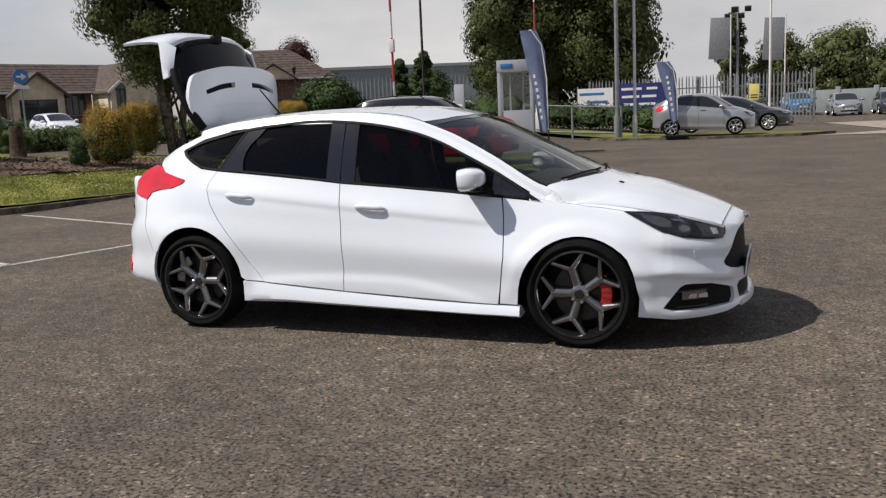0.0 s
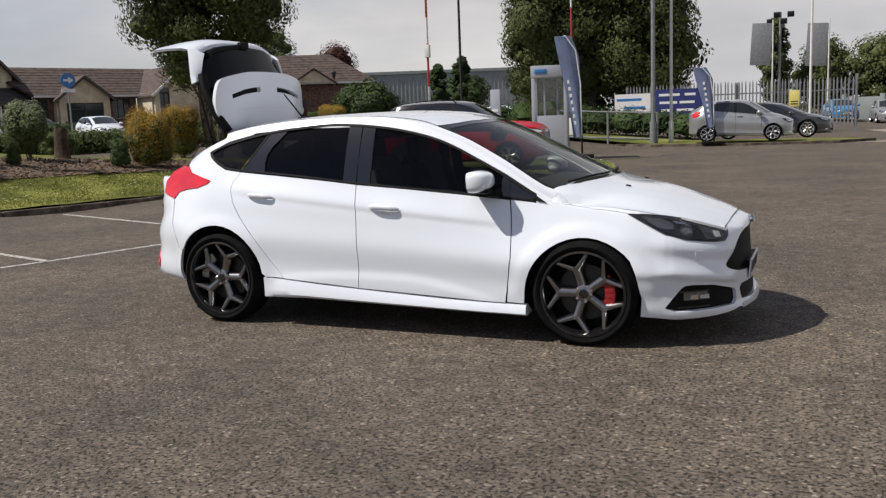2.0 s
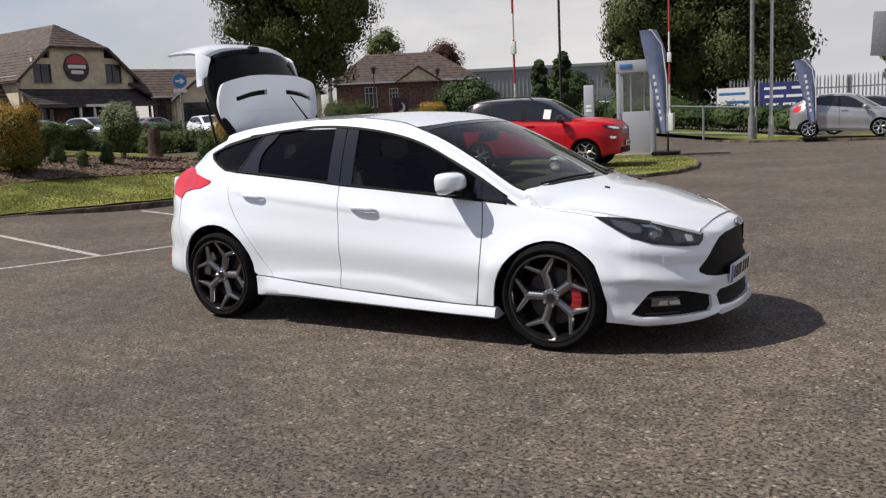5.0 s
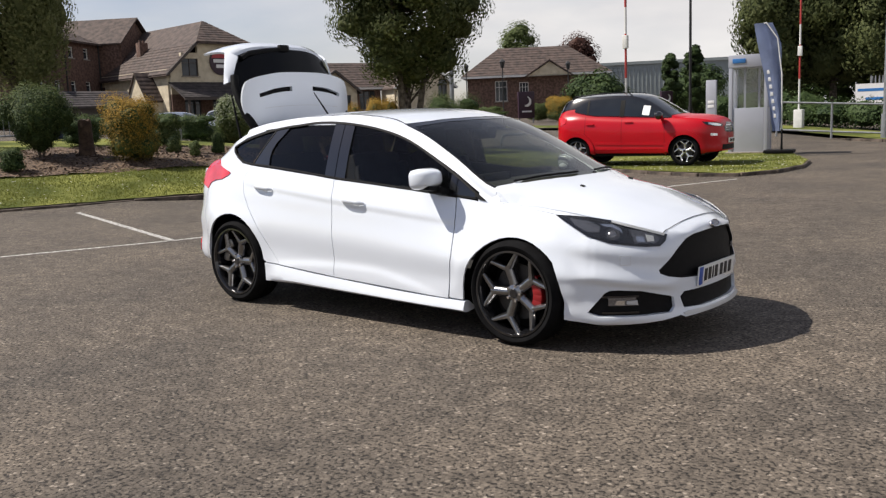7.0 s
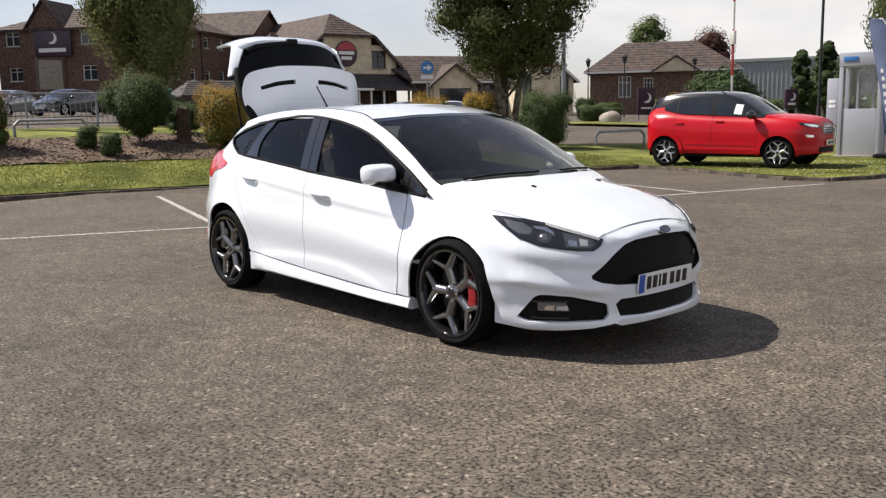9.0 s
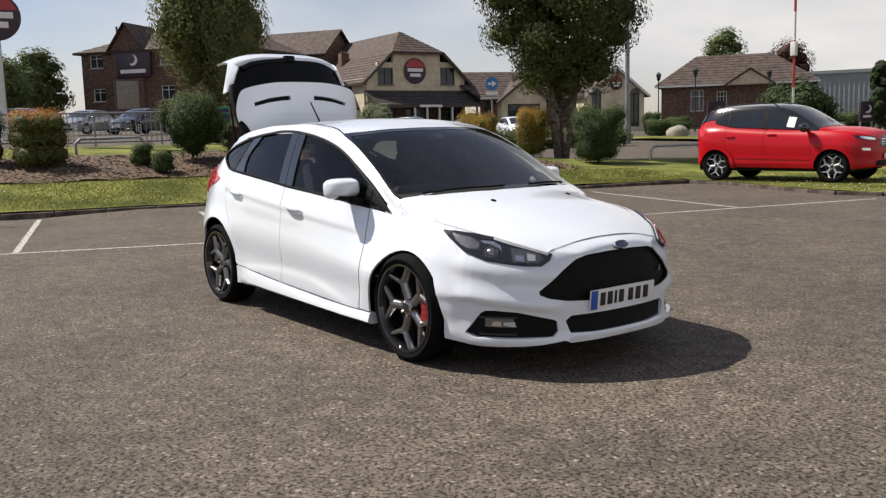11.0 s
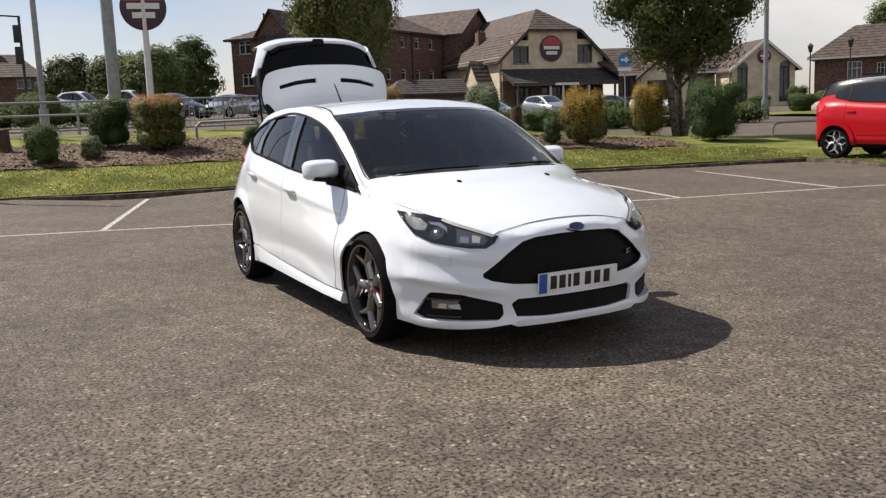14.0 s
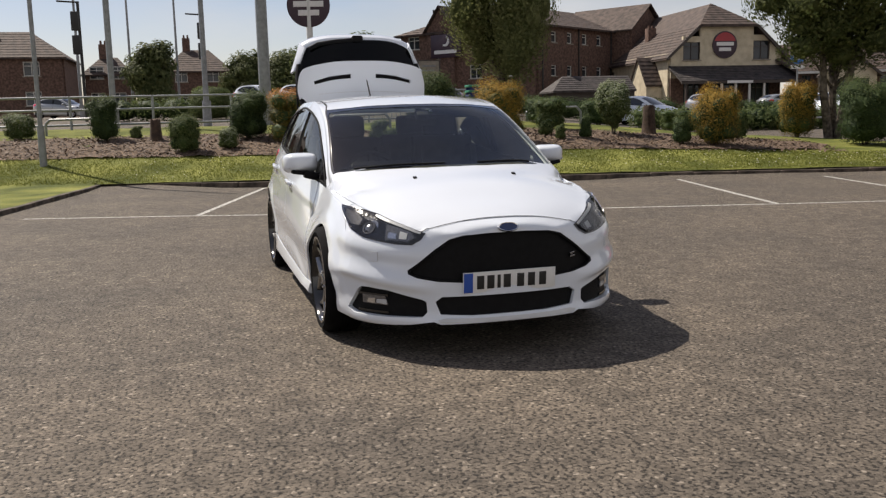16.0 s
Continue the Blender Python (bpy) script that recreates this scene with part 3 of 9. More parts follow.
def make_wheel(parent, at, right, alloy, tyre_r=0.322, rim_r=0.254, width=0.225, spokes=5, caliper=None, start=0.3, seg=48, two_tone=None):
    """Tyre, rim and brake of one wheel; the outer face looks to -y on the car's right."""
    flip = 1 if right else -1
    wheel = new("wheel")
    wheel.parent = parent
    wheel.matrix_local = Matrix.Translation(at) @ Matrix.Diagonal((1, flip, 1, 1))
    w = width / 2
    bm = bmesh.new()
    r, q = tyre_r, rim_r
    lathe(bm, [(q, -w * 0.86), (q + 0.012, -w * 0.97), ((r + q) / 2, -w * 1.02), (r - 0.022, -w * 0.93), (r - 0.006, -w * 0.80), (r, -w * 0.55), (r, -w * 0.22), (r - 0.006, -w * 0.20), (r - 0.006, -w * 0.15), (r, -w * 0.13), (r, w * 0.13), (r - 0.006, w * 0.15), (r - 0.006, w * 0.2), (r, w * 0.22), (r, w * 0.55), (r - 0.006, w * 0.8), (r - 0.022, w * 0.93), ((r + q) / 2, w * 1.02), (q, w * 0.86)], seg, closed=True)
    bmesh.ops.recalc_face_normals(bm, faces=bm.faces[:])
    part("tyre", bm, RUBBER, wheel)
    bm = bmesh.new()
    lathe(bm, [(q + 0.004, -w * 0.90), (q + 0.004, -w * 0.98), (q - 0.008, -w * 0.99), (q - 0.016, -w * 0.86), (q - 0.03, -w * 0.2), (q - 0.034, w * 0.6), (q + 0.002, w * 0.9)], seg)
    bmesh.ops.recalc_face_normals(bm, faces=bm.faces[:])
    rim = part("rim", bm, two_tone or alloy, wheel)
    bm = bmesh.new()
    for i in range(spokes):
        y_spoke(bm, start + 2 * math.pi * i / spokes, Matrix.Identity(4), r0=0.04, fork=q * 0.60, r1=q - 0.012, face=-w * 0.83)
    lathe(bm, [(0.0, -w * 0.74), (0.034, -w * 0.74), (0.052, -w * 0.66), (0.058, -w * 0.2), (0.0, -w * 0.2)], 20)
    bmesh.ops.recalc_face_normals(bm, faces=bm.faces[:])
    part("spoke_star", bm, alloy, rim)
    bm = bmesh.new()
    lathe(bm, [(0.0, -w * 0.78), (0.024, -w * 0.78), (0.030, -w * 0.73)], 18)
    part("centre_cap", bm, GLOSS_BLACK, rim)
    for i in range(5):
        a = start + 0.63 + 2 * math.pi * i / 5
        bm = bmesh.new()
        rod(bm, (0.046 * math.cos(a), -w * 0.80, 0.046 * math.sin(a)), (0.046 * math.cos(a), -w * 0.60, 0.046 * math.sin(a)), 0.009, 0.010, 6)
        part("wheel_nut", bm, CHROME if caliper else STEEL, rim)
    bm = bmesh.new()
    lathe(bm, [(0.06, -w * 0.12), (q * 0.66, -w * 0.12), (q * 0.66, w * 0.1), (0.06, w * 0.1)], 32)
    part("brake_disc", bm, DISC, wheel)
    bm = bmesh.new()
    lathe(bm, [(0.0, w * 0.3), (q - 0.03, w * 0.3)], 24)
    part("brake_shield", bm, BLACK_TRIM, wheel)
    if caliper:
        bm = bmesh.new()
        for a in np.linspace(-0.45, 0.45, 5):
            c = (q * 0.61 * math.cos(a + caliper[0]), -w * 0.22, q * 0.61 * math.sin(a + caliper[0]))
            box(bm, (0.062, 0.085, 0.045), c, (0, -math.degrees(a + caliper[0]), 0), 0.008)
        part("brake_caliper", bm, caliper[1], wheel, "red brake caliper")
    return wheel


HERO = Shape(
    nose=2.185, tail=-2.14, half=0.892, front=1.0, rear=-1.1,
    floor=pc((-2.14, 0.30), (-1.7, 0.26), (-0.9, 0.225), (0, 0.20), (0.9, 0.175), (1.6, 0.155), (2.19, 0.165)),
    belt_z=pc((-2.14, 0.98), (-1.75, 1.06), (-1.45, 1.115), (-1.26, 1.075), (-1.08, 1.053), (-0.88, 1.036), (-0.21, 0.972), (0.53, 0.90), (1.08, 0.838), (1.35, 0.812), (1.6, 0.775), (1.85, 0.72), (2.05, 0.67), (2.19, 0.64)),
    belt_y=pc((-2.14, 0.54), (-1.9, 0.63), (-1.65, 0.685), (-1.4, 0.735), (-1.0, 0.79), (-0.5, 0.81), (0, 0.815), (0.6, 0.80), (1.0, 0.775), (1.3, 0.78), (1.6, 0.753), (1.85, 0.648), (2.05, 0.46), (2.19, 0.25)),
    mid_z=pc((-2.14, 1.0), (-1.9, 1.17), (-1.6, 1.298), (-1.35, 1.372), (-1.0, 1.412), (-0.6, 1.431), (-0.2, 1.434), (0.15, 1.418), (0.40, 1.372), (0.9, 1.155), (1.27, 0.977), (1.36, 0.945), (1.63, 0.885), (1.86, 0.81), (2.0, 0.765), (2.12, 0.715), (2.19, 0.685)),
    rail_z=pc((-2.14, 0.99), (-1.72, 1.14), (-1.56, 1.21), (-1.3, 1.305), (-1.0, 1.352), (-0.6, 1.376), (-0.2, 1.376), (0.05, 1.350), (0.40, 1.245), (0.76, 1.062), (1.05, 0.882), (1.12, 0.853), (2.19, 0.66)),
    rail_y=pc((-2.14, 0.5), (-1.6, 0.615), (-1.2, 0.645), (-0.6, 0.655), (0, 0.66), (0.4, 0.675), (0.76, 0.715), (1.05, 0.755), (1.15, 0.76)),
    cowl=1.16, fine=2.4,
    waist=pc((-2.14, 0.63), (-1.8, 0.72), (-1.4, 0.808), (-1.05, 0.846), (-0.5, 0.860), (0, 0.860), (0.5, 0.845), (0.9, 0.820), (1.2, 0.824), (1.5, 0.825), (1.7, 0.80), (2.0, 0.72)),
)


HOLLOW = pc((-0.95, 0.345), (-0.6, 0.385), (-0.17, 0.405), (0.17, 0.400), (0.44, 0.356), (0.67, 0.296), (0.85, 0.255))
FRONT_ARCH, REAR_ARCH = (1.302, 0.290), (-1.312, 0.312)


def rim_at(x):
    """Where along the section the roof and windscreen begin: the screen reaches further round than the roof."""
    return 11.0 - 0.24 * smoothstep(x, 0.20, 0.42)


def tuck(x, z):
    """How far the rear bumper stands out behind the plain form."""
    return (0.052 + 0.040 * (1 - smoothstep(z, 0.34, 0.52))) * smoothstep(-x, 1.72, 1.98) * (1 - smoothstep(z, 0.58, 0.80))


def hero_car():
    car = thing("hatchback_car", "white five-door hatchback with dark alloy wheels and raised tailgate", "car", "", (0.0, 0.030, 0.0), -0.8)
    nose = HERO.round_nose()
    # body core behind the shut lines
    def solid(c):
        if c.z > 0.80 and c.x < -1.25 and abs(c.y) < 0.66:
            return False
        if c.z > HERO.belt_z(c.x) + 0.02 and -1.45 < c.x < 1.36:
            return False
        if abs(c.y) > 0.5 and min(math.hypot(c.x - q[0], c.z - q[1]) for q in (FRONT_ARCH, REAR_ARCH)) < 0.40:
            return False
        return True
    part("inner_shell", HERO.core(keep=solid), BLACK_TRIM, car)
    # painted under-panels that show in the shut lines
    def painted(c):
        turn = abs(math.degrees(math.atan2(c.y, c.x - 1.2)))
        if abs(c.y) > 0.5 and min(math.hypot(c.x - q[0], c.z - q[1]) for q in (FRONT_ARCH, REAR_ARCH)) < 0.392:
            return False
        if c.x > 1.0 and c.z > 0.5:
            if c.x < float(np.interp(abs(c.y), (0, 0.2, 0.38, 0.55, 0.675, 0.742), (1.322, 1.311, 1.268, 1.208, 1.135, 1.06))) + 0.02 and c.z > HERO.belt_z(c.x) + 0.02 and abs(c.y) < 0.76:
                return False
            return turn > 36 or c.z > 0.645
        return c.x < -1.50 and 0.32 < c.z < 1.02 and abs(c.y) > 0.60
    for zone in (lambda c: c.x > 0 and c.y < 0, lambda c: c.x > 0 and c.y >= 0, lambda c: c.x < 0 and c.y < 0, lambda c: c.x < 0 and c.y >= 0):
        bm = bmesh.new()
        vs = {}
        for f in HERO.faces:
            c = sum((Vector(HERO.verts[i]) for i in f), Vector()) / 4
            if painted(c) and zone(c):
                q = [Vector(HERO.verts[i]) for i in f]
                n = (q[2] - q[0]).cross(q[3] - q[1])
                if n.length < 1e-9:
                    continue
                n.normalize()
                if n.dot(c - Vector((c.x * 0.6, 0, 0.4))) < 0:
                    n = -n
                for i, p in zip(f, q):
                    if i not in vs:
                        vs[i] = bm.verts.new(p - n * 0.004)
                try:
                    bm.faces.new([vs[i] for i in f])
                except ValueError:
                    pass
        part("under_panel", bm, WHITE, car)
    for right in (True, False):
        plain, s = HERO.side(right), -1 if right else 1

        def place(x, z):
            """The body's side with its shoulder crease and the hollow above the sill."""
            p, n = plain(x, z)
            e = z - (0.806 - 0.104 * x)
            lift = 0.0085 * math.exp(-((e / (0.075 if e > 0 else 0.014)) ** 2)) * smoothstep(x, -1.35, -1.05) * (1 - smoothstep(x, 0.80, 0.98))
            f = z - HOLLOW(x)
            lift += 0.009 * (1 - smoothstep(f, -0.055, 0.012)) * smoothstep(x, -0.98, -0.75) * (1 - smoothstep(x, 0.70, 0.92))
            for cx, cz in (FRONT_ARCH, REAR_ARCH):
                d = math.hypot(x - cx, z - cz)
                lift += 0.010 * smoothstep(0.47 - d, 0.0, 0.08) * smoothstep(z, 0.26, 0.36)
            return p + n * lift, n

        fa, ra = arch(*FRONT_ARCH, 0.357, 172, 38), arch(*REAR_ARCH, 0.378, 8, 148)
        # front wing
        poly = [(0.834, 0.250), (0.940, 0.246)] + [p for p in fa if p[1] > 0.25] + [(1.650, 0.580), (1.672, 0.604), (1.722, 0.653), (1.672, 0.704), (1.60, 0.742), (1.545, 0.772), (1.35, 0.810), (1.12, 0.838), (1.07, 0.836), (0.97, 0.850), (0.842, 0.866), (0.857, 0.745), (0.866, 0.523), (0.844, 0.364)]
        part("front_wing", skin(poly, 0.024, place, lift=-0.001), WHITE, car)
        # doors
        front = [(-0.184, 0.296), (0.822, 0.246), (0.838, 0.364), (0.860, 0.523), (0.851, 0.745), (0.834, 0.863), (0.5, 0.900), (0.15, 0.933), (-0.205, 0.962), (-0.190, 0.737), (-0.180, 0.49)]
        door = part("front_door", skin(front, 0.020, place, lift=0.001), WHITE, car)
        rear = [(-0.764, 0.338), (-0.190, 0.297), (-0.186, 0.49), (-0.196, 0.737), (-0.211, 0.963), (-0.41, 0.986), (-0.81, 1.024), (-1.132, 1.051), (-1.186, 0.985), (-1.196, 0.93), (-1.166, 0.844), (-1.101, 0.745), (-0.982, 0.608), (-0.863, 0.451)]
        door_rear = part("rear_door", skin(rear, 0.020, place, lift=0.001), WHITE, car)
        # rear quarter with the rear pillar
        poly = [(-0.770, 0.340), (-0.869, 0.451), (-0.988, 0.608), (-1.107, 0.745), (-1.172, 0.844), (-1.202, 0.93), (-1.192, 0.985), (-1.138, 1.051), (-1.279, 1.068), (-1.365, 1.108), (-1.430, 1.150), (-1.468, 1.190), (-1.30, 1.262), (-1.08, 1.308), (-1.13, 1.330), (-1.32, 1.292), (-1.57, 1.205), (-1.73, 1.135), (-1.645, 1.084), (-1.605, 1.048), (-1.402, 1.000), (-1.510, 0.942), (-1.712, 0.917), (-1.755, 0.865), (-1.76, 0.70), (-1.68, 0.52)] + ra[::-1] + [(-0.905, 0.345)]
        part("rear_quarter", skin(poly, 0.03, place), WHITE, car)
        # side skirt: a lofted blade that flares out, then turns under
        bm = bmesh.new()
        rows = []
        for x in np.linspace(-0.925, 0.955, 40):
            zt = float(np.interp(x, (-0.93, -0.77, -0.41, 0.04, 0.43, 0.82, 0.96), (0.338, 0.330, 0.302, 0.274, 0.252, 0.239, 0.237)))
            zl = float(np.interp(x, (-0.93, -0.60, 0.96), (0.196, 0.205, 0.166)))
            y0 = abs(place(x, zt + 0.004)[0].y)
            end = smoothstep(x, -0.925, -0.80)
            prof = [(y0 - 0.030, zt + 0.004), (y0 + 0.004, zt - 0.002), (y0 + 0.010 * end, mixed(zt, zl, 0.22)), (y0 + 0.018 * end, mixed(zt, zl, 0.55)), (y0 + 0.020 * end, mixed(zt, zl, 0.78)), (y0 + 0.008 * end, mixed(zt, zl, 0.92)), (y0 - 0.020, zl), (y0 - 0.12, zl + 0.012)]
            rows.append([bm.verts.new((x, s * y, z)) for y, z in prof])
        for p, q in zip(rows, rows[1:]):
            for i in range(len(p) - 1):
                bm.faces.new((p[i], p[i + 1], q[i + 1], q[i]))
        bm.faces.new(rows[0])
        bm.faces.new(rows[-1])
        bmesh.ops.recalc_face_normals(bm, faces=bm.faces[:])
        part("side_skirt", bm, WHITE, car)
        # window glass, pillar covers and frame
        up = [(1.064, 0.847), (0.938, 0.925), (0.807, 1.007), (0.620, 1.109), (0.442, 1.199), (0.263, 1.265), (0.029, 1.318), (-0.233, 1.351), (-0.472, 1.360), (-0.667, 1.347), (-0.874, 1.330), (-1.082, 1.297), (-1.302, 1.247), (-1.450, 1.196)]
        up = smooth_line(up, 4)
        low = [(-1.452, 1.185), (-1.420, 1.152), (-1.353, 1.114), (-1.279, 1.078), (-1.132, 1.058), (-0.939, 1.044), (-0.60, 1.013), (-0.212, 0.970), (0.079, 0.944), (0.429, 0.912), (0.593, 0.895), (0.820, 0.872), (1.0, 0.855)]
        low = smooth_line(low, 4)

        def edge_at(curve, x):
            pts = sorted(curve)
            return float(np.interp(x, [p[0] for p in pts], [p[1] for p in pts]))

        def band(x0, x1, inset=0.0):
            xs = [x0] + [x for x in np.linspace(-1.4, 1.0, 25) if x0 + 0.02 < x < x1 - 0.02] + [x1]
            return [(x, edge_at(low, x) + inset) for x in xs] + [(x, edge_at(up, x) - inset) for x in xs[::-1]]

        part("door_glass", skin(band(-0.115, 0.785, 0.012), 0.05, place, 0.0, lift=-0.010), GLASS_DARK, door).visible_shadow = False
        part("corner_window", skin(band(0.825, 1.000, 0.006), 0.05, place, 0.0, lift=-0.004), GLOSS_BLACK, door)
        # the rear door's glass is cut off by a raked bar; behind it lies the quarter light
        lowest = [(x, edge_at(low, x) + 0.012) for x in np.linspace(-0.935, -0.305, 10)]
        highest = [(x, edge_at(up, x) - 0.012) for x in np.linspace(-0.305, -0.79, 8)]
        cut = [(-0.845, 1.268), (-0.895, 1.222), (-0.928, 1.168), (-0.938, 1.11)]
        part("door_glass", skin(lowest + highest + cut, 0.05, place, 0.0, lift=-0.010), GLASS_PRIVACY, door_rear).visible_shadow = False
        cover = [(-1.118, edge_at(low, -1.118) + 0.006), (-0.930, edge_at(low, -0.930) + 0.006), (-0.938, 1.11), (-0.928, 1.168), (-0.895, 1.222), (-0.845, 1.268), (-0.790, edge_at(up, -0.79) - 0.008), (-0.925, edge_at(up, -0.925) - 0.008)]
        part("pillar_cover", skin(cover, 0.05, place, 0.010, lift=0.0), GLOSS_BLACK, door_rear)
        rake = [(-1.137, 1.056), (-1.122, 1.057), (-0.930, 1.318), (-0.945, 1.316)]
        part("window_bar", skin(rake, 0.05, place, 0.012, lift=0.002), BLACK_TRIM, door_rear)
        quarter = [(x, edge_at(low, x) + 0.010) for x in (-1.425, -1.36, -1.28, -1.20, -1.146)] + [(-0.962, edge_at(up, -0.962) - 0.010)] + [(x, edge_at(up, x) - 0.010) for x in (-1.1, -1.2, -1.3, -1.4, -1.435)]
        part("quarter_glass", skin(quarter, 0.05, place, 0.0, lift=-0.005), GLASS_PRIVACY, car).visible_shadow = False
        for x0, x1, own, nm in ((0.780, 0.828, door, "window_post"), (-0.205, -0.112, door, "pillar_cover"), (-0.308, -0.212, door_rear, "pillar_cover")):
            part(nm, skin(band(x0, x1, 0.006), 0.05, place, 0.012, lift=0.001), GLOSS_BLACK, own)
        ring = up + low
        inner = [(x + (0.014 if x < -1.40 else -0.030 if x > 1.0 else 0), z + (-0.014 if i < len(up) else 0.011)) for i, (x, z) in enumerate(ring) if x < 1.055]
        part("window_surround", skin(ring, 0.05, place, 0.01, holes=(inner,), lift=0.0055), BLACK_TRIM, car)
        # cantrail and windscreen pillar
        st = HERO.strip(right)
        xs = list(np.linspace(1.12, -1.34, 36))
        lowk = [(x, float(np.interp(x, (-1.34, -1.1, 0.8, 1.15), (9.80, 9.74, 9.74, 9.82)))) for x in xs]
        poly = [(x, k) for x, k in lowk] + [(x, rim_at(x) - 0.02) for x in xs[::-1]]
        part("roof_side", skin(poly, 0.05, st, 0.01), WHITE, car)
        # mirror
        mir = new("door_mirror")
        mir.parent = car
        bm = bmesh.new()
        bmesh.ops.create_uvsphere(bm, u_segments=28, v_segments=18, radius=1.0)
        for v in bm.verts:
            x, y, z = v.co
            f = 1.0 - 0.25 * max(0.0, x)
            v.co = Vector((math.copysign(abs(x) ** 0.70, x) * 0.095, math.copysign(abs(y) ** 0.52, y) * 0.114 * f, math.copysign(abs(z) ** 0.55, z) * 0.066 * f))
            if v.co.x < -0.052:
                v.co.x = -0.052
        bmesh.ops.transform(bm, matrix=pose(0.668, s * 0.872, 0.985, 0, -4, -s * 8), verts=bm.verts[:])
        part("mirror_shell", bm, WHITE, mir)
        bm = bmesh.new()
        box(bm, (0.10, 0.16, 0.028), (0.705, s * 0.862, 0.922), (s * 8, 0, 0), 0.012)
        box(bm, (0.075, 0.10, 0.05), (0.745, s * 0.815, 0.905), (s * 14, 0, 0), 0.016)
        part("mirror_foot", bm, BLACK_TRIM, mir, "black mirror foot")
        bm = bmesh.new()
        box(bm, (0.012, 0.175, 0.10), (0.616, s * 0.872, 0.985), (0, -4, -s * 8), 0.005)
        part("mirror_glass", bm, CHROME, mir)
        bm = bmesh.new()
        box(bm, (0.05, 0.010, 0.014), (0.722, s * 0.945, 0.955), (0, 0, s * 40), 0.004)
        part("indicator_lens", bm, SILVER_PLASTIC, mir)
        # handles
        for hx, hz, own in ((0.014, 0.806, door), (-0.934, 0.880, door_rear)):
            p, n = place(hx, hz)
            bm = bmesh.new()
            cup = [(hx + 0.055 * math.cos(a), hz + 0.005 + 0.030 * math.sin(a)) for a in np.linspace(0, 2 * math.pi, 17)[:-1]]
            part("handle_recess", skin(cup, 0.03, place, 0.0, lift=0.0025), WHITE, own)
            bm = bmesh.new()
            rings = []
            for k in np.linspace(-0.105, 0.105, 13):
                end = max(0.0, 1 - (abs(k) / 0.105) ** 5)
                q, n = place(hx + k, hz + 0.008 - 0.07 * k)
                c0, up = q + n * (0.004 + 0.024 * (1 - (k / 0.11) ** 4)), Vector((0, 0, 1))
                rings.append([bm.verts.new(c0 + n * 0.011 * (0.45 + 0.55 * end) * math.cos(a) + up * 0.017 * (0.5 + 0.5 * end) * math.sin(a)) for a in np.linspace(0, 2 * math.pi, 11)[:-1]])
            for p0, p1 in zip(rings, rings[1:]):
                for i in range(10):
                    bm.faces.new((p0[i], p0[(i + 1) % 10], p1[(i + 1) % 10], p1[i]))
            bm.faces.new(rings[0])
            bm.faces.new(rings[-1])
            bmesh.ops.recalc_face_normals(bm, faces=bm.faces[:])
            part("door_handle", bm, WHITE, own, "white pull handle")
        # headlight
        def lamp_part(name, pts, mat, own, lift, thick=0.004, step=0.02, label=""):
            sign = 1 if right else -1
            return part(name, skin([(sign * a / 40, z) for a, z in pts], step, lambda a, z: nose(a * 40, z), thick, lift=lift), mat, own, label)

        lampface = [(65.5, 0.782), (58, 0.775), (51, 0.761), (45, 0.743), (40, 0.722), (34, 0.695), (29.5, 0.673), (26.0, 0.655), (27.3, 0.622), (30, 0.596), (35, 0.599), (40, 0.610), (47, 0.628), (54, 0.668), (60, 0.730)]
        mid = (44.0, 0.683)
        inset = [(mixed(a, mid[0], 0.07), mixed(z, mid[1], 0.09)) for a, z in lampface]
        lamp = lamp_part("headlight", lampface, GLOSS_BLACK, car, 0.005, 0.02)
        lamp_part("lamp_bezel", [(60, 0.763), (53, 0.745), (49.5, 0.715), (50, 0.685), (54, 0.690), (58, 0.725)], LAMP_GREY, lamp, 0.008)
        lamp_part("reflector_bowl", [(39.5, 0.694), (35, 0.678), (30, 0.655), (29.5, 0.628), (31.5, 0.612), (38.8, 0.620)], LAMP_GREY, lamp, 0.008)
        lamp_part("reflector_facet", [(38, 0.655), (35.2, 0.648), (35.2, 0.622), (38, 0.627)], CHROME, lamp, 0.011, step=0.01)
        lamp_part("reflector_facet", [(34.2, 0.660), (31.6, 0.650), (31.8, 0.622), (34.2, 0.624)], SILVER_PLASTIC, lamp, 0.011, step=0.01)
        lamp_part("reflector_crescent", [(49.5, 0.728), (45, 0.722), (42.5, 0.700), (42.2, 0.672), (43.2, 0.690), (45.6, 0.708), (48.2, 0.714)], CHROME, lamp, 0.010, step=0.01)
        p, n = nose(45.5 if right else -45.5, 0.672)
        bm = bmesh.new()
        m = Matrix.Translation(p + n * 0.006) @ (-n).to_track_quat("Y", "Z").to_matrix().to_4x4()
        lathe(bm, [(0.0, -0.012), (0.016, -0.010), (0.027, -0.003), (0.030, 0.0), (0.032, -0.006), (0.037, -0.006), (0.038, 0.004)], 24, m)
        part("projector", bm, LAMP_GREY, lamp)
        lamp_part("light_strip", [(45, 0.739), (40, 0.717), (34, 0.690), (29.5, 0.668), (27.2, 0.655), (27.8, 0.648), (30, 0.659), (34.4, 0.681), (40.4, 0.708), (45, 0.731)], SILVER_PLASTIC, lamp, 0.011, step=0.012)
        lamp_part("lamp_cover", inset, LAMP_CLEAR, lamp, 0.014, 0.008, label="clear headlight cover").visible_shadow = False
        # fog lamp recess
        fogface = [(54.6, 0.238), (49.0, 0.352), (47.4, 0.366), (44.5, 0.367), (37.5, 0.357), (27.0, 0.312), (25.7, 0.300), (25.4, 0.246), (26.9, 0.219), (37.6, 0.216), (51.1, 0.215)]
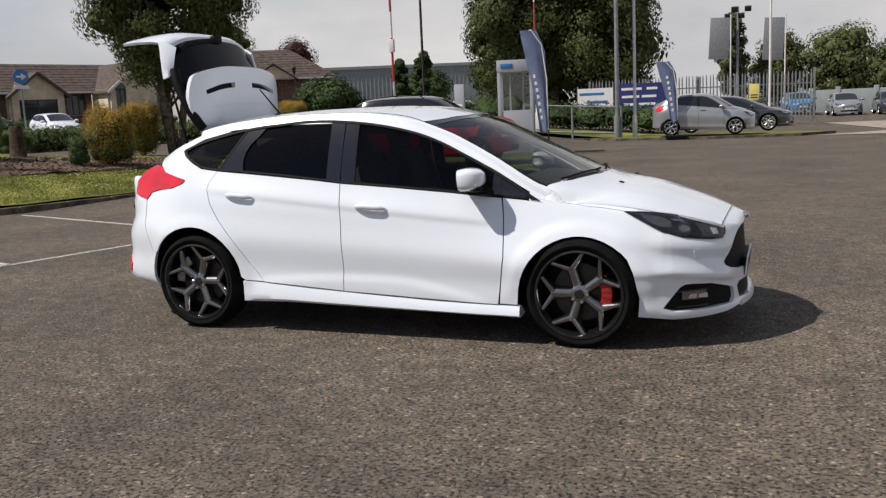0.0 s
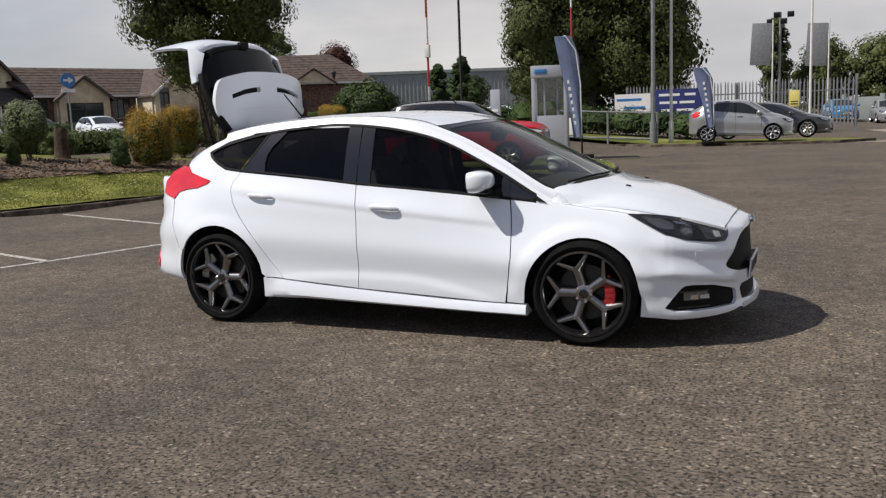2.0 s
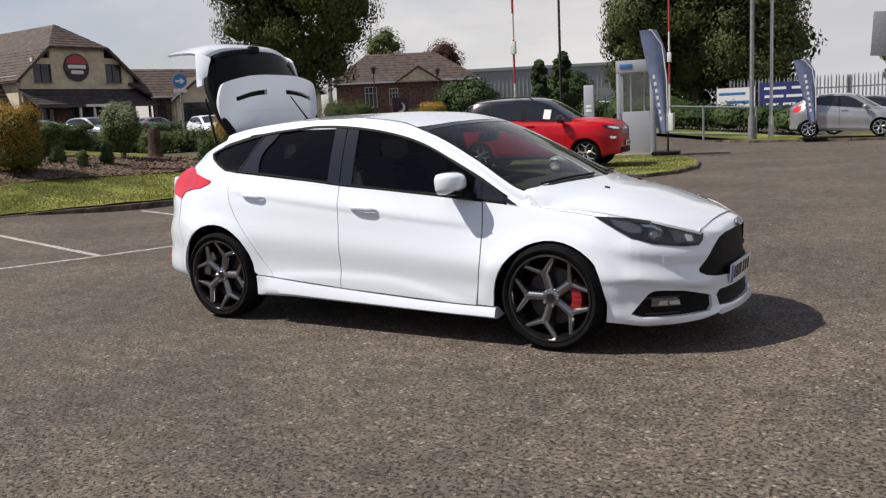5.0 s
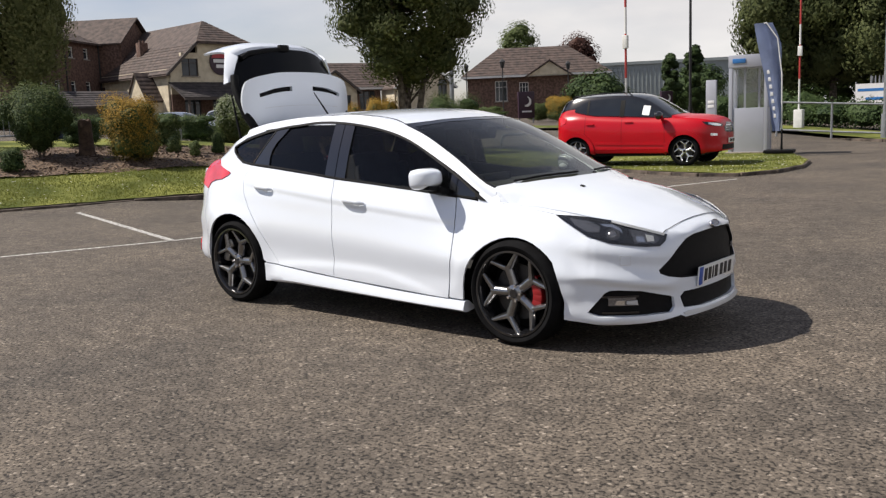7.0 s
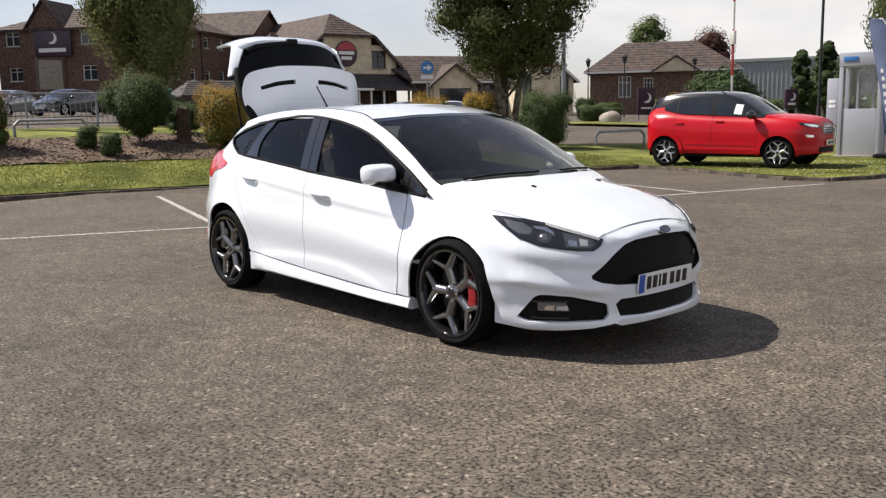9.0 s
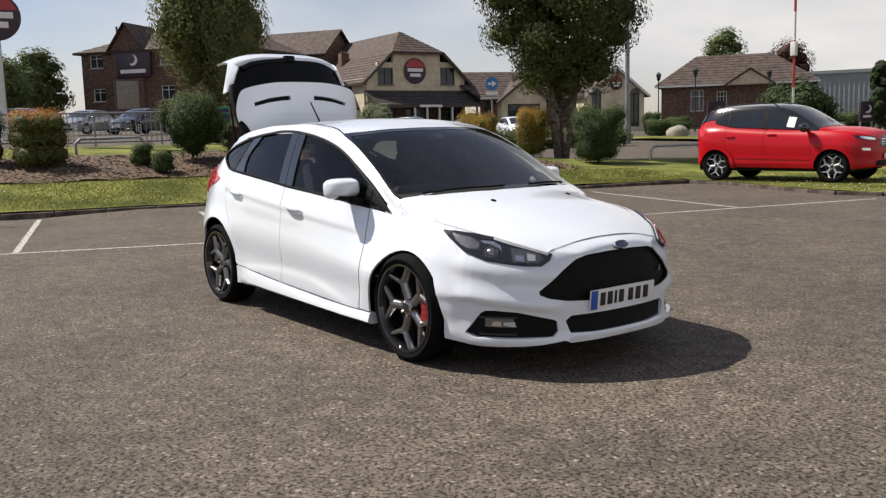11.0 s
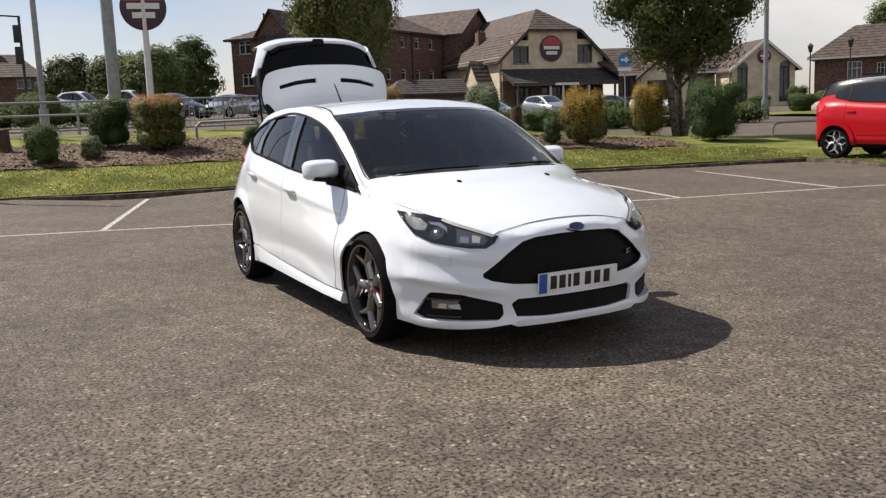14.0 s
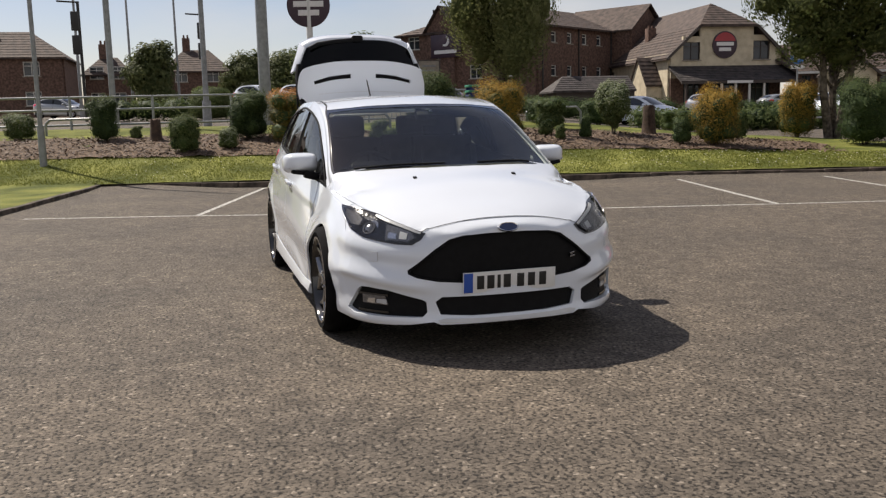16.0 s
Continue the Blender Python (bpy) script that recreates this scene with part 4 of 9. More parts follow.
        poly = fogface if right else [(-a, z) for a, z in fogface]
        fog = part("fog_recess", skin([(a / 40, z) for a, z in poly], 0.03, lambda a, z: nose(a * 40, z), 0.03, lift=-0.030), BLACK_TRIM, car)
        lamp_part("fog_lamp", [(47.9, 0.276), (47.9, 0.321), (39.1, 0.321), (37.9, 0.275)], LAMP_GREY, fog, -0.012, 0.02, label="grey-lensed fog lamp")
        lamp_part("fog_reflector", [(45.8, 0.282), (45.2, 0.304), (42.6, 0.306), (42.8, 0.280)], CHROME, fog, -0.008, step=0.01)
        lamp_part("fog_reflector", [(42.0, 0.284), (42.0, 0.300), (38.6, 0.304), (38.4, 0.278)], SILVER_PLASTIC, fog, -0.008, step=0.01)
        for z in (0.235, 0.325):
            bar = [(50, z - 0.006), (50, z + 0.006), (38, z + 0.006), (38, z - 0.006)]
            bar = bar if right else [(-a, q) for a, q in bar]
            part("fog_slat", skin([(a / 40, q) for a, q in bar], 0.03, lambda a, q: nose(a * 40, q), 0.015, lift=-0.014), GLOSS_BLACK, fog)
        # tail lamp, side part
        tl = [(-1.398, 0.996), (-1.50, 1.024), (-1.608, 1.050), (-1.650, 1.088), (-1.74, 1.094), (-1.83, 1.050), (-1.892, 0.985), (-1.893, 0.900), (-1.763, 0.865), (-1.715, 0.913), (-1.62, 0.936), (-1.512, 0.945), (-1.42, 0.975)]
        part("tail_lamp", skin(tl, 0.03, place, 0.03, lift=0.006), TAIL_RED, car, "red tail lamp")
        # rear bumper side
        def flared(x, z):
            p, n = place(x, z)
            return p + Vector((-tuck(x, z), s * 0.012 * smoothstep(-x, 1.75, 1.95) * (1 - smoothstep(z, 0.60, 0.78)), 0)), n
        rb = [(-1.640, 0.512), (-1.685, 0.515), (-1.765, 0.695), (-1.77, 0.865), (-1.88, 0.86), (-1.99, 0.72), (-2.06, 0.55), (-2.06, 0.40), (-2.03, 0.315), (-1.96, 0.292), (-1.80, 0.275), (-1.672, 0.280), (-1.683, 0.34), (-1.679, 0.41), (-1.664, 0.465)]
        bump = part("rear_bumper", skin(rb, 0.028, flared, 0.02), WHITE, car)
        part("reflector", skin([(-1.91, 0.40), (-1.955, 0.445), (-2.02, 0.455), (-2.01, 0.35), (-1.92, 0.34)], 0.02, flared, 0.01, lift=0.005), TAIL_RED, bump, "red corner reflector")
        # wheel arch liners
        for cx, cz in (FRONT_ARCH, REAR_ARCH):
            bm = bmesh.new()
            pts = arch(cx, cz, 0.385, 2, 178, 18)
            for (x0, z0), (x1, z1) in zip(pts, pts[1:]):
                q = [bm.verts.new((x, y, z)) for x, y, z in ((x0, s * 0.80, z0), (x1, s * 0.80, z1), (x1, s * 0.5, z1), (x0, s * 0.5, z0))]
                bm.faces.new(q)
            cap = [bm.verts.new((x, s * 0.52, z)) for x, z in pts]
            bm.faces.new(cap)
            part("arch_liner", bm, BLACK_TRIM, car)
    # rear bumper's middle, load sill and pillar trim
    def behind(y, z):
        p, n = HERO.cast((-4, y + 0.0006, z), (1, 0, 0))
        return p - Vector((tuck(p.x, z), 0, 0)), n
    rear_mid = [(-0.66, 0.86), (-0.70, 0.70), (-0.70, 0.45), (-0.62, 0.31), (0.62, 0.31), (0.70, 0.45), (0.70, 0.70), (0.66, 0.86)]
    mid_part = part("rear_bumper", skin(rear_mid, 0.05, behind, 0.02, lift=0.002), WHITE, car)
    part("diffuser", skin([(-0.5, 0.33), (0.5, 0.33), (0.44, 0.44), (-0.44, 0.44)], 0.05, behind, 0.01, lift=0.006), BLACK_TRIM, mid_part)
    bm = bmesh.new()
    box(bm, (0.62, 1.20, 0.03), (-1.70, 0, 0.80), (0, 0, 0), 0.01)
    part("load_floor", bm, CABIN, car)
    for right in (True, False):
        inner = HERO.side(right)
        trim = [(-1.14, 1.05), (-1.44, 1.165), (-1.31, 1.25), (-1.12, 1.325), (-1.32, 1.315), (-1.58, 1.225), (-1.74, 1.14), (-1.86, 0.98), (-1.80, 0.84), (-1.20, 0.84)]
        part("pillar_trim", skin(trim, 0.06, inner, 0.0, lift=-0.035), CABIN, car)
    for right in (True, False):
        inner = HERO.side(right)
        for x0, x1 in ((-0.17, 0.90), (-1.10, -0.175)):
            xs = np.linspace(x0, x1, 12)
            card = [(x, HERO.belt_z(x) - 0.10) for x in xs] + [(x, HERO.belt_z(x) + 0.014) for x in xs[::-1]]
            part("door_card", skin(card, 0.05, inner, 0.0, lift=-0.014), CABIN, car)
    # bonnet, roof, windscreen
    above = HERO.above()
    edge = [(1.09, 0.742), (1.22, 0.7455), (1.36, 0.7435), (1.52, 0.7315), (1.68, 0.690), (1.84, 0.615), (1.96, 0.540), (2.040, 0.480)]
    front_edge = [(2.052, 0.440), (2.067, 0.30), (2.078, 0.15), (2.082, 0.0)]
    cowl = [(1.322, 0.0), (1.311, 0.20), (1.268, 0.38), (1.208, 0.55), (1.135, 0.675)]
    half_r = [(x, -y) for x, y in cowl + edge + front_edge[:3]]
    half_l = [(x, y) for x, y in (cowl[1:] + edge + front_edge)[::-1]]
    part("bonnet", skin(half_r + half_l, 0.03, above, 0.003, lift=0.001), WHITE, car)
    gap = [(2.040, 0.480)] + front_edge[:3] + [(2.082, 0.0)]
    line = [(x, -y) for x, y in gap] + [(x, y) for x, y in gap[::-1][1:]]
    part("bonnet_seal", skin([(x, y) for x, y in line] + [(x + 0.0032, y) for x, y in line[::-1]], 0.03, above, 0.0, lift=0.0032), BLACK_TRIM, car)
    for s in (-1, 1):
        poly = [(1.10, s * 0.738), (1.22, s * 0.7475), (1.36, s * 0.745), (1.53, s * 0.733), (1.62, s * 0.712), (1.62, s * 0.752), (1.35, s * 0.778), (1.16, s * 0.772), (1.10, s * 0.770)]
        part("wing_top", skin(poly, 0.02, above, 0.0, lift=-0.001), WHITE, car)
        bm = bmesh.new()
        box(bm, (0.030, 0.022, 0.012), (1.46, s * 0.31, above(1.46, s * 0.31)[0].z + 0.003), (0, 14, 0), 0.005)
        part("washer_jet", bm, BLACK_TRIM, car)
    # roof and windscreen from the strips of both halves
    for right in (True, False):
        st = HERO.strip(right)
        poly = [(-1.34, 11.06), (0.20, 11.06), (0.300, rim_at(0.30) + 0.06), (0.385, 11.6), (0.445, 12.3), (0.462, 13.0), (-1.36, 13.0)]
        part("roof_panel", skin(poly, 0.07, st, 0.0), WHITE, car)
        poly = [(x, rim_at(x) - 0.015) for x in np.linspace(-1.3, 1.08, 40)] + [(x, rim_at(x) + 0.055) for x in np.linspace(1.08, -1.3, 40)]
        part("roof_channel", skin(poly, 0.05, st, 0.0, lift=-0.004), BLACK_TRIM, car)
        side = [(x, rim_at(x) + 0.06) for x in np.linspace(1.10, 0.31, 14)]
        poly = side + [(0.395, 11.6), (0.455, 12.3), (0.472, 13.0), (1.318, 13.0), (1.305, 12.5), (1.26, 12.0), (1.20, 11.5), (1.135, 11.07)]
        part("windscreen", skin(poly, 0.06, st, 0.0, lift=-0.002), GLASS_SCREEN, car, "sloping windscreen").visible_shadow = False
        poly = side + [(0.395, 11.6), (0.455, 12.3), (0.472, 13.0), (0.512, 13.0), (0.497, 12.3), (0.44, 11.6), (0.38, 11.0)] + [(x, rim_at(x) + 0.11) for x in np.linspace(0.44, 1.10, 10)]
        part("windscreen_edge", skin(poly, 0.05, st, 0.0, lift=0.0), GLOSS_BLACK, car)
        poly = [(1.0, 8.0), (1.18, 8.0), (1.18, 11.6), (1.135, 11.05), (1.10, 10.8), (1.0, 10.7)]
        part("wing_corner", skin(poly, 0.04, st, 0.0, lift=-0.0015), WHITE, car)
    st = HERO.strip(True)
    for y_sign, k0, k1 in ((1, 11.35, 12.8), (-1, 11.6, 12.6)):
        bm = bmesh.new()
        pts = []
        for k in np.linspace(k0, k1, 9):
            base = float(np.interp(k, (11.07, 11.5, 12.0, 12.5, 13.0), (1.115, 1.20, 1.26, 1.305, 1.318)))
            p, n = st(base - 0.016 - 0.012 * (k - k0), k)
            pts.append(Vector((p.x, p.y * y_sign, p.z)) + Vector((n.x, n.y * y_sign, n.z)) * 0.009)
        tube(bm, pts, 0.007, 6)
        part("wiper_arm", bm, BLACK_TRIM, car)
    # front bumper with openings
    k = 40.0
    def loop(pts):
        return [(-a / k, z) for a, z in pts] + [(a / k, z) for a, z in pts[::-1]]
    outer = loop([(5, 0.716), (14, 0.708), (20, 0.697), (27.5, 0.668), (29, 0.640), (33, 0.625), (42, 0.640), (51, 0.655), (56.8, 0.655), (61.5, 0.597), (66.0, 0.512), (64.6, 0.45), (62.2, 0.30), (62.5, 0.190), (50, 0.170), (30, 0.184), (23.5, 0.196), (21.5, 0.182)])
    grille = loop([(6, 0.644), (14, 0.636), (18, 0.618), (22.5, 0.568), (27, 0.506), (30.4, 0.464), (30.2, 0.448), (27.6, 0.431), (22, 0.412), (14, 0.402), (6, 0.398)])
    rim = loop([(6, 0.651), (14.4, 0.643), (18.6, 0.625), (23.2, 0.572), (27.7, 0.509), (31.2, 0.466), (31.0, 0.446), (28.2, 0.425), (22.2, 0.405), (14, 0.395), (6, 0.391)])
    lower = loop([(10, 0.325), (21, 0.325), (23.0, 0.300), (21.5, 0.232), (12, 0.222)])
    fr = [(54.6, 0.238), (49.0, 0.352), (47.4, 0.366), (44.5, 0.367), (37.5, 0.357), (27.0, 0.312), (25.7, 0.300), (25.4, 0.246), (26.9, 0.219), (37.6, 0.216), (51.1, 0.215)]
    fog_r = [(a / k, z) for a, z in fr]
    fog_l = [(-a / k, z) for a, z in fr]
    def bent(a, z):
        p, n = nose(a * k, z)
        b = abs(a * k)
        e = z - (0.300 + 0.0026 * min(b, 52))
        ridge = 0.024 * math.exp(-((e / (0.060 if e > 0 else 0.020)) ** 2)) * smoothstep(b, 20, 34) * (1 - 0.75 * smoothstep(b, 50, 62))
        ridge += 0.012 * math.exp(-(((z - 0.19) / 0.03) ** 2)) * (1 - smoothstep(b, 48, 58))
        d = math.hypot(p.x - FRONT_ARCH[0], z - FRONT_ARCH[1])
        if b > 40:
            ridge += 0.010 * smoothstep(0.47 - d, 0.0, 0.08) * smoothstep(z, 0.26, 0.36)
        return p + n * ridge, n
    bumper = part("front_bumper", skin(outer, 0.015, bent, 0.03, holes=(rim, lower, fog_r, fog_l)), WHITE, car)
    part("grille_panel", skin(grille, 0.04, bent, 0.03, lift=-0.045), BLACK_TRIM, bumper)
    part("lower_panel", skin(lower, 0.04, bent, 0.03, lift=-0.05), BLACK_TRIM, bumper)
    for z in np.linspace(0.43, 0.61, 10):
        w = float(np.interp(z, (0.41, 0.432, 0.46, 0.568, 0.61, 0.635), (21, 26.5, 29, 21.5, 18, 12)))
        part("grille_bar", skin([(-w / k, z - 0.0045), (w / k, z - 0.0045), (w / k, z + 0.0045), (-w / k, z + 0.0045)], 0.04, bent, 0.012, lift=-0.028), GLOSS_BLACK, bumper)
    for a in np.linspace(-27, 27, 37):
        lo, hi = float(np.interp(abs(a), (0, 14, 22, 28), (0.404, 0.408, 0.418, 0.440))), float(np.interp(abs(a), (0, 14, 18, 22.5, 29), (0.638, 0.628, 0.608, 0.560, 0.470)))
        part("grille_rib", skin([((a - 0.16) / k, lo), ((a + 0.16) / k, lo), ((a + 0.16) / k, hi), ((a - 0.16) / k, hi)], 0.05, bent, 0.0, lift=-0.032), GLOSS_BLACK, bumper)
    for z in (0.250, 0.275, 0.300):
        part("lower_bar", skin([(-21.5 / k, z - 0.006), (21.5 / k, z - 0.006), (21.5 / k, z + 0.006), (-21.5 / k, z + 0.006)], 0.04, bent, 0.02, lift=-0.022), GLOSS_BLACK, bumper)
    part("grille_rim", skin(rim, 0.03, bent, 0.045, holes=(grille,), lift=-0.002), BLACK_TRIM, bumper)
    lip = loop([(8, 0.208), (20, 0.213), (22.3, 0.206), (21.5, 0.192), (8, 0.184)])
    part("front_lip", skin(lip, 0.02, bent, 0.02, lift=0.006), SILVER_PLASTIC, bumper, "silver lip under the grille")
    for s in (1, -1):
        ring = [(a / k * s, z) for a, z in ((44.1, 0.508), (44.1, 0.558), (40.9, 0.558), (40.9, 0.508))]
        part("washer_flap", skin(ring, 0.02, bent, 0.004, lift=0.004), WHITE, bumper)
        outer_ring = [(a / k * s, z) for a, z in ((44.22, 0.506), (44.22, 0.560), (40.78, 0.560), (40.78, 0.506))]
        part("flap_gap", skin(outer_ring, 0.02, bent, 0.002, lift=0.0015), SILVER_PLASTIC, bumper)
    # badge, letters on the grille, number plate with its characters as bars
    p, n = nose(0, 0.676)
    bm = bmesh.new()
    m = Matrix.Translation(p + n * 0.004) @ pose(0, 0, 0, 0, -28, 0) @ Matrix.Diagonal((1, 1, 0.42, 1)) @ pose(0, 0, 0, 0, 0, 90)
    lathe(bm, [(0.0, -0.006), (0.050, -0.006), (0.056, -0.002), (0.058, 0.006)], 32, m)
    badge = part("bonnet_badge", bm, BADGE_BLUE, car, "plain oval dark blue badge")
    bm = bmesh.new()
    lathe(bm, [(0.050, -0.007), (0.057, -0.009), (0.060, -0.003), (0.058, 0.004)], 32, m)
    part("badge_ring", bm, CHROME, badge)
    bm = bmesh.new()
    p, n = nose(-23, 0.50)
    box(bm, (0.012, 0.040, 0.009), p + Vector((-0.010, 0, 0.009)), (8, 0, 22), 0.003)
    box(bm, (0.012, 0.040, 0.009), p + Vector((-0.010, 0, -0.009)), (8, 0, 22), 0.003)
    box(bm, (0.012, 0.010, 0.024), p + Vector((-0.010, -0.005, 0)), (8, 0, 22), 0.003)
    part("grille_emblem", bm, LAMP_GREY, bumper, "small grey emblem")
    plate = new("number_plate")
    plate.parent = car
    plate.matrix_local = pose(2.186, 0.0, 0.395, 0, 5, 0)
    bm = bmesh.new()
    box(bm, (0.010, 0.52, 0.111), (0, 0, 0), (0, 0, 0), 0.003)
    part("plate_back", bm, PLATE_WHITE, plate, "white number plate")
    bm = bmesh.new()
    box(bm, (0.004, 0.050, 0.105), (0.005, -0.232, 0), (0, 0, 0), 0.001)
    part("plate_band", bm, PLATE_BLUE, plate)
    for i, y in enumerate((-0.165, -0.108, -0.062, -0.016, 0.060, 0.122, 0.186)):
        bm = bmesh.new()
        box(bm, (0.003, 0.018 if i == 2 else 0.040, 0.072), (0.006, y, 0.0), (0, 0, 0), 0.0008)
        part("plate_bar", bm, INK, plate)
    bm = bmesh.new()
    box(bm, (0.03, 0.46, 0.09), (-0.02, 0, 0), (0, 0, 0), 0.004)
    part("plate_carrier", bm, BLACK_TRIM, plate)
    # underbody
    bm = bmesh.new()
    box(bm, (3.3, 1.44, 0.10), (0.0, 0, 0.26), (0, 1, 0), 0.03)
    part("floor_pan", bm, BLACK_TRIM, car)
    # wheels
    for right in (True, False):
        s = -1 if right else 1
        make_wheel(car, (1.303, s * 0.772, 0.316), right, ALLOY, tyre_r=0.318, caliper=(0.12, CALIPER), start=0.628, two_tone=GLOSS_BLACK)
        make_wheel(car, (-1.306, s * 0.772, 0.318), right, ALLOY, tyre_r=0.318, caliper=(2.6, STEEL), start=0.02, two_tone=GLOSS_BLACK)
    # cabin
    bm = bmesh.new()
    box(bm, (2.6, 1.42, 0.06), (-0.35, 0, 0.34), (0, 0, 0), 0.02)
    part("cabin_floor", bm, CABIN, car)
    bm = bmesh.new()
    box(bm, (0.50, 1.36, 0.16), (0.98, 0, 0.84), (0, 6, 0), 0.05)
    box(bm, (0.30, 1.36, 0.25), (0.86, 0, 0.68), (0, -20, 0), 0.05)
    dash = part("dashboard", bm, CABIN, car)
    bm = bmesh.new()
    box(bm, (0.22, 0.40, 0.06), (0.72, -0.36, 0.93), (0, -18, 0), 0.03)
    part("instrument_hood", bm, CABIN, dash)
    bm = bmesh.new()
    m = pose(0.52, -0.36, 0.86, 0, 65, 0)
    for i in range(24):
        a, b = 2 * math.pi * i / 24, 2 * math.pi * (i + 1) / 24
        rod(bm, m @ Vector((0.185 * math.cos(a), 0.185 * math.sin(a), 0)), m @ Vector((0.185 * math.cos(b), 0.185 * math.sin(b), 0)), 0.016, 0.016, 8)
    for a in (math.pi / 2, -math.pi / 2, math.pi):
        rod(bm, m @ Vector((0, 0, -0.03)), m @ Vector((0.18 * math.cos(a), 0.18 * math.sin(a), 0)), 0.03, 0.014, 8)
    part("steering_wheel", bm, CABIN, car)
    def seat(x, y, wide=0.50):
        st = new("car_seat")
        st.parent = car
        bm = bmesh.new()
        box(bm, (0.50, wide, 0.16), (x, y, 0.52), (0, -8, 0), 0.05)
        part("seat_cushion", bm, SEAT, st)
        bm = bmesh.new()
        box(bm, (0.13, wide, 0.62), (x - 0.30, y, 0.82), (0, -16, 0), 0.05)
        for q in (-1, 1):
            box(bm, (0.16, 0.07, 0.5), (x - 0.25, y + q * (wide / 2 - 0.03), 0.80), (0, -16, q * 12), 0.03)
        part("seat_back", bm, SEAT, st)
        bm = bmesh.new()
        box(bm, (0.09, 0.27, 0.17), (x - 0.41, y, 1.20), (0, -10, 0), 0.04)
        for q in (-0.06, 0.06):
            rod(bm, (x - 0.39, y + q, 1.06), (x - 0.41, y + q, 1.16), 0.007, 0.007, 6)
        part("headrest", bm, SEAT, st)
    for y in (-0.37, 0.37):
        seat(0.10, y)
        seat(-0.78, y, 0.60)
    bm = bmesh.new()
    box(bm, (1.25, 1.06, 0.02), (-0.50, 0, 1.350), (0, 0, 0), 0.008)
    for y in (-0.60, 0.60):
        box(bm, (1.45, 0.03, 0.10), (-0.50, y, 1.305), (25 if y > 0 else -25, 0, 0), 0.01)
    part("headlining", bm, CABIN, car)
    bm = bmesh.new()
    box(bm, (0.05, 0.22, 0.07), (0.49, 0, 1.235), (0, 15, 0), 0.02)
    box(bm, (0.08, 0.09, 0.06), (0.52, 0, 1.275), (0, 30, 0), 0.02)
    part("rear_view_mirror", bm, CABIN, car)
    # aerial
    bm = bmesh.new()
    box(bm, (0.09, 0.045, 0.03), (-1.09, 0, 1.408), (0, -4, 0), 0.012)
    part("aerial_base", bm, BLACK_TRIM, car)
    bm = bmesh.new()
    rod(bm, (-1.095, 0, 1.412), (-1.256, 0, 1.600), 0.008, 0.005, 6)
    part("aerial", bm, BLACK_TRIM, car, "short raked roof aerial")
    # raised tailgate: hinged at the roof's rear edge
    gate = new("tailgate")
    gate.parent = car
    def cross(t, x, z, w, drop, power=2):
        return Vector((x - 0.05 * t * t, w * t, z - drop * abs(t) ** power))
    def sheet(rows, mat, nm, label="", thick=0.02, power=2):
        bm = bmesh.new()
        grid = []
        for x, z, w, drop in rows:
            grid.append([bm.verts.new(cross(t, x, z, w, drop, power)) for t in np.linspace(-1, 1, 25)])
        for a, b in zip(grid, grid[1:]):
            for i in range(24):
                bm.faces.new((a[i], a[i + 1], b[i + 1], b[i]))
        bmesh.ops.recalc_face_normals(bm, faces=bm.faces[:])
        bmesh.ops.solidify(bm, geom=bm.faces[:], thickness=thick)
        return part(nm, bm, mat, gate, label)
    # rows run from the hinge upward: x, z, half width, sideways drop
    sheet([(-1.47, 1.56, 0.535, 0.03), (-1.54, 1.76, 0.535, 0.06), (-1.612, 1.972, 0.487, 0.085)], GLASS_PRIVACY, "rear_glass", "dark rear window", 0.006, 4)
    sheet([(-1.50, 1.54, 0.535, 0.03), (-1.58, 1.76, 0.535, 0.06), (-1.66, 1.96, 0.48, 0.085)], CABIN, "gate_trim", "black inner trim", 0.01, 4)
    sheet([(-1.608, 1.968, 0.492, 0.085), (-1.618, 1.998, 0.500, 0.085), (-1.66, 2.022, 0.510, 0.082), (-1.74, 2.036, 0.512, 0.082), (-1.88, 2.032, 0.490, 0.072), (-2.035, 2.012, 0.458, 0.052)], WHITE, "gate_panel", "white lower tailgate panel", 0.018, 4)
    for s in (-1, 1):
        bm = bmesh.new()
        outer_edge = [(-1.735, 0.508, 1.962), (-1.712, 0.530, 1.900), (-1.690, 0.556, 1.830), (-1.664, 0.585, 1.755), (-1.636, 0.614, 1.686)]
        inner_edge = [(-1.606, 0.478, 1.905), (-1.604, 0.505, 1.850), (-1.602, 0.522, 1.800), (-1.602, 0.538, 1.750), (-1.604, 0.552, 1.712)]
        mid_edge = [((a[0] + b[0]) / 2 + 0.012, (a[1] + b[1]) / 2 + 0.008, (a[2] + b[2]) / 2) for a, b in zip(outer_edge, inner_edge)]
        cols = [[bm.verts.new((x, s * y, z)) for x, y, z in edge_line] for edge_line in (outer_edge, mid_edge, inner_edge)]
        for p, q in zip(cols, cols[1:]):
            for i in range(4):
                bm.faces.new((p[i], q[i], q[i + 1], p[i + 1]))
        bmesh.ops.recalc_face_normals(bm, faces=bm.faces[:])
        bmesh.ops.solidify(bm, geom=bm.faces[:], thickness=0.016)
        part("gate_corner", bm, WHITE, gate, "white tailgate corner")
        bm = bmesh.new()
        tube(bm, [Vector((x, s * y, z)) for x, y, z in ((-1.42, 0.500, 1.33), (-1.475, 0.540, 1.44), (-1.53, 0.552, 1.56), (-1.575, 0.550, 1.66), (-1.600, 0.530, 1.75))], 0.033, 12)
        part("gate_side", bm, BLACK_TRIM, gate)
        bm = bmesh.new()
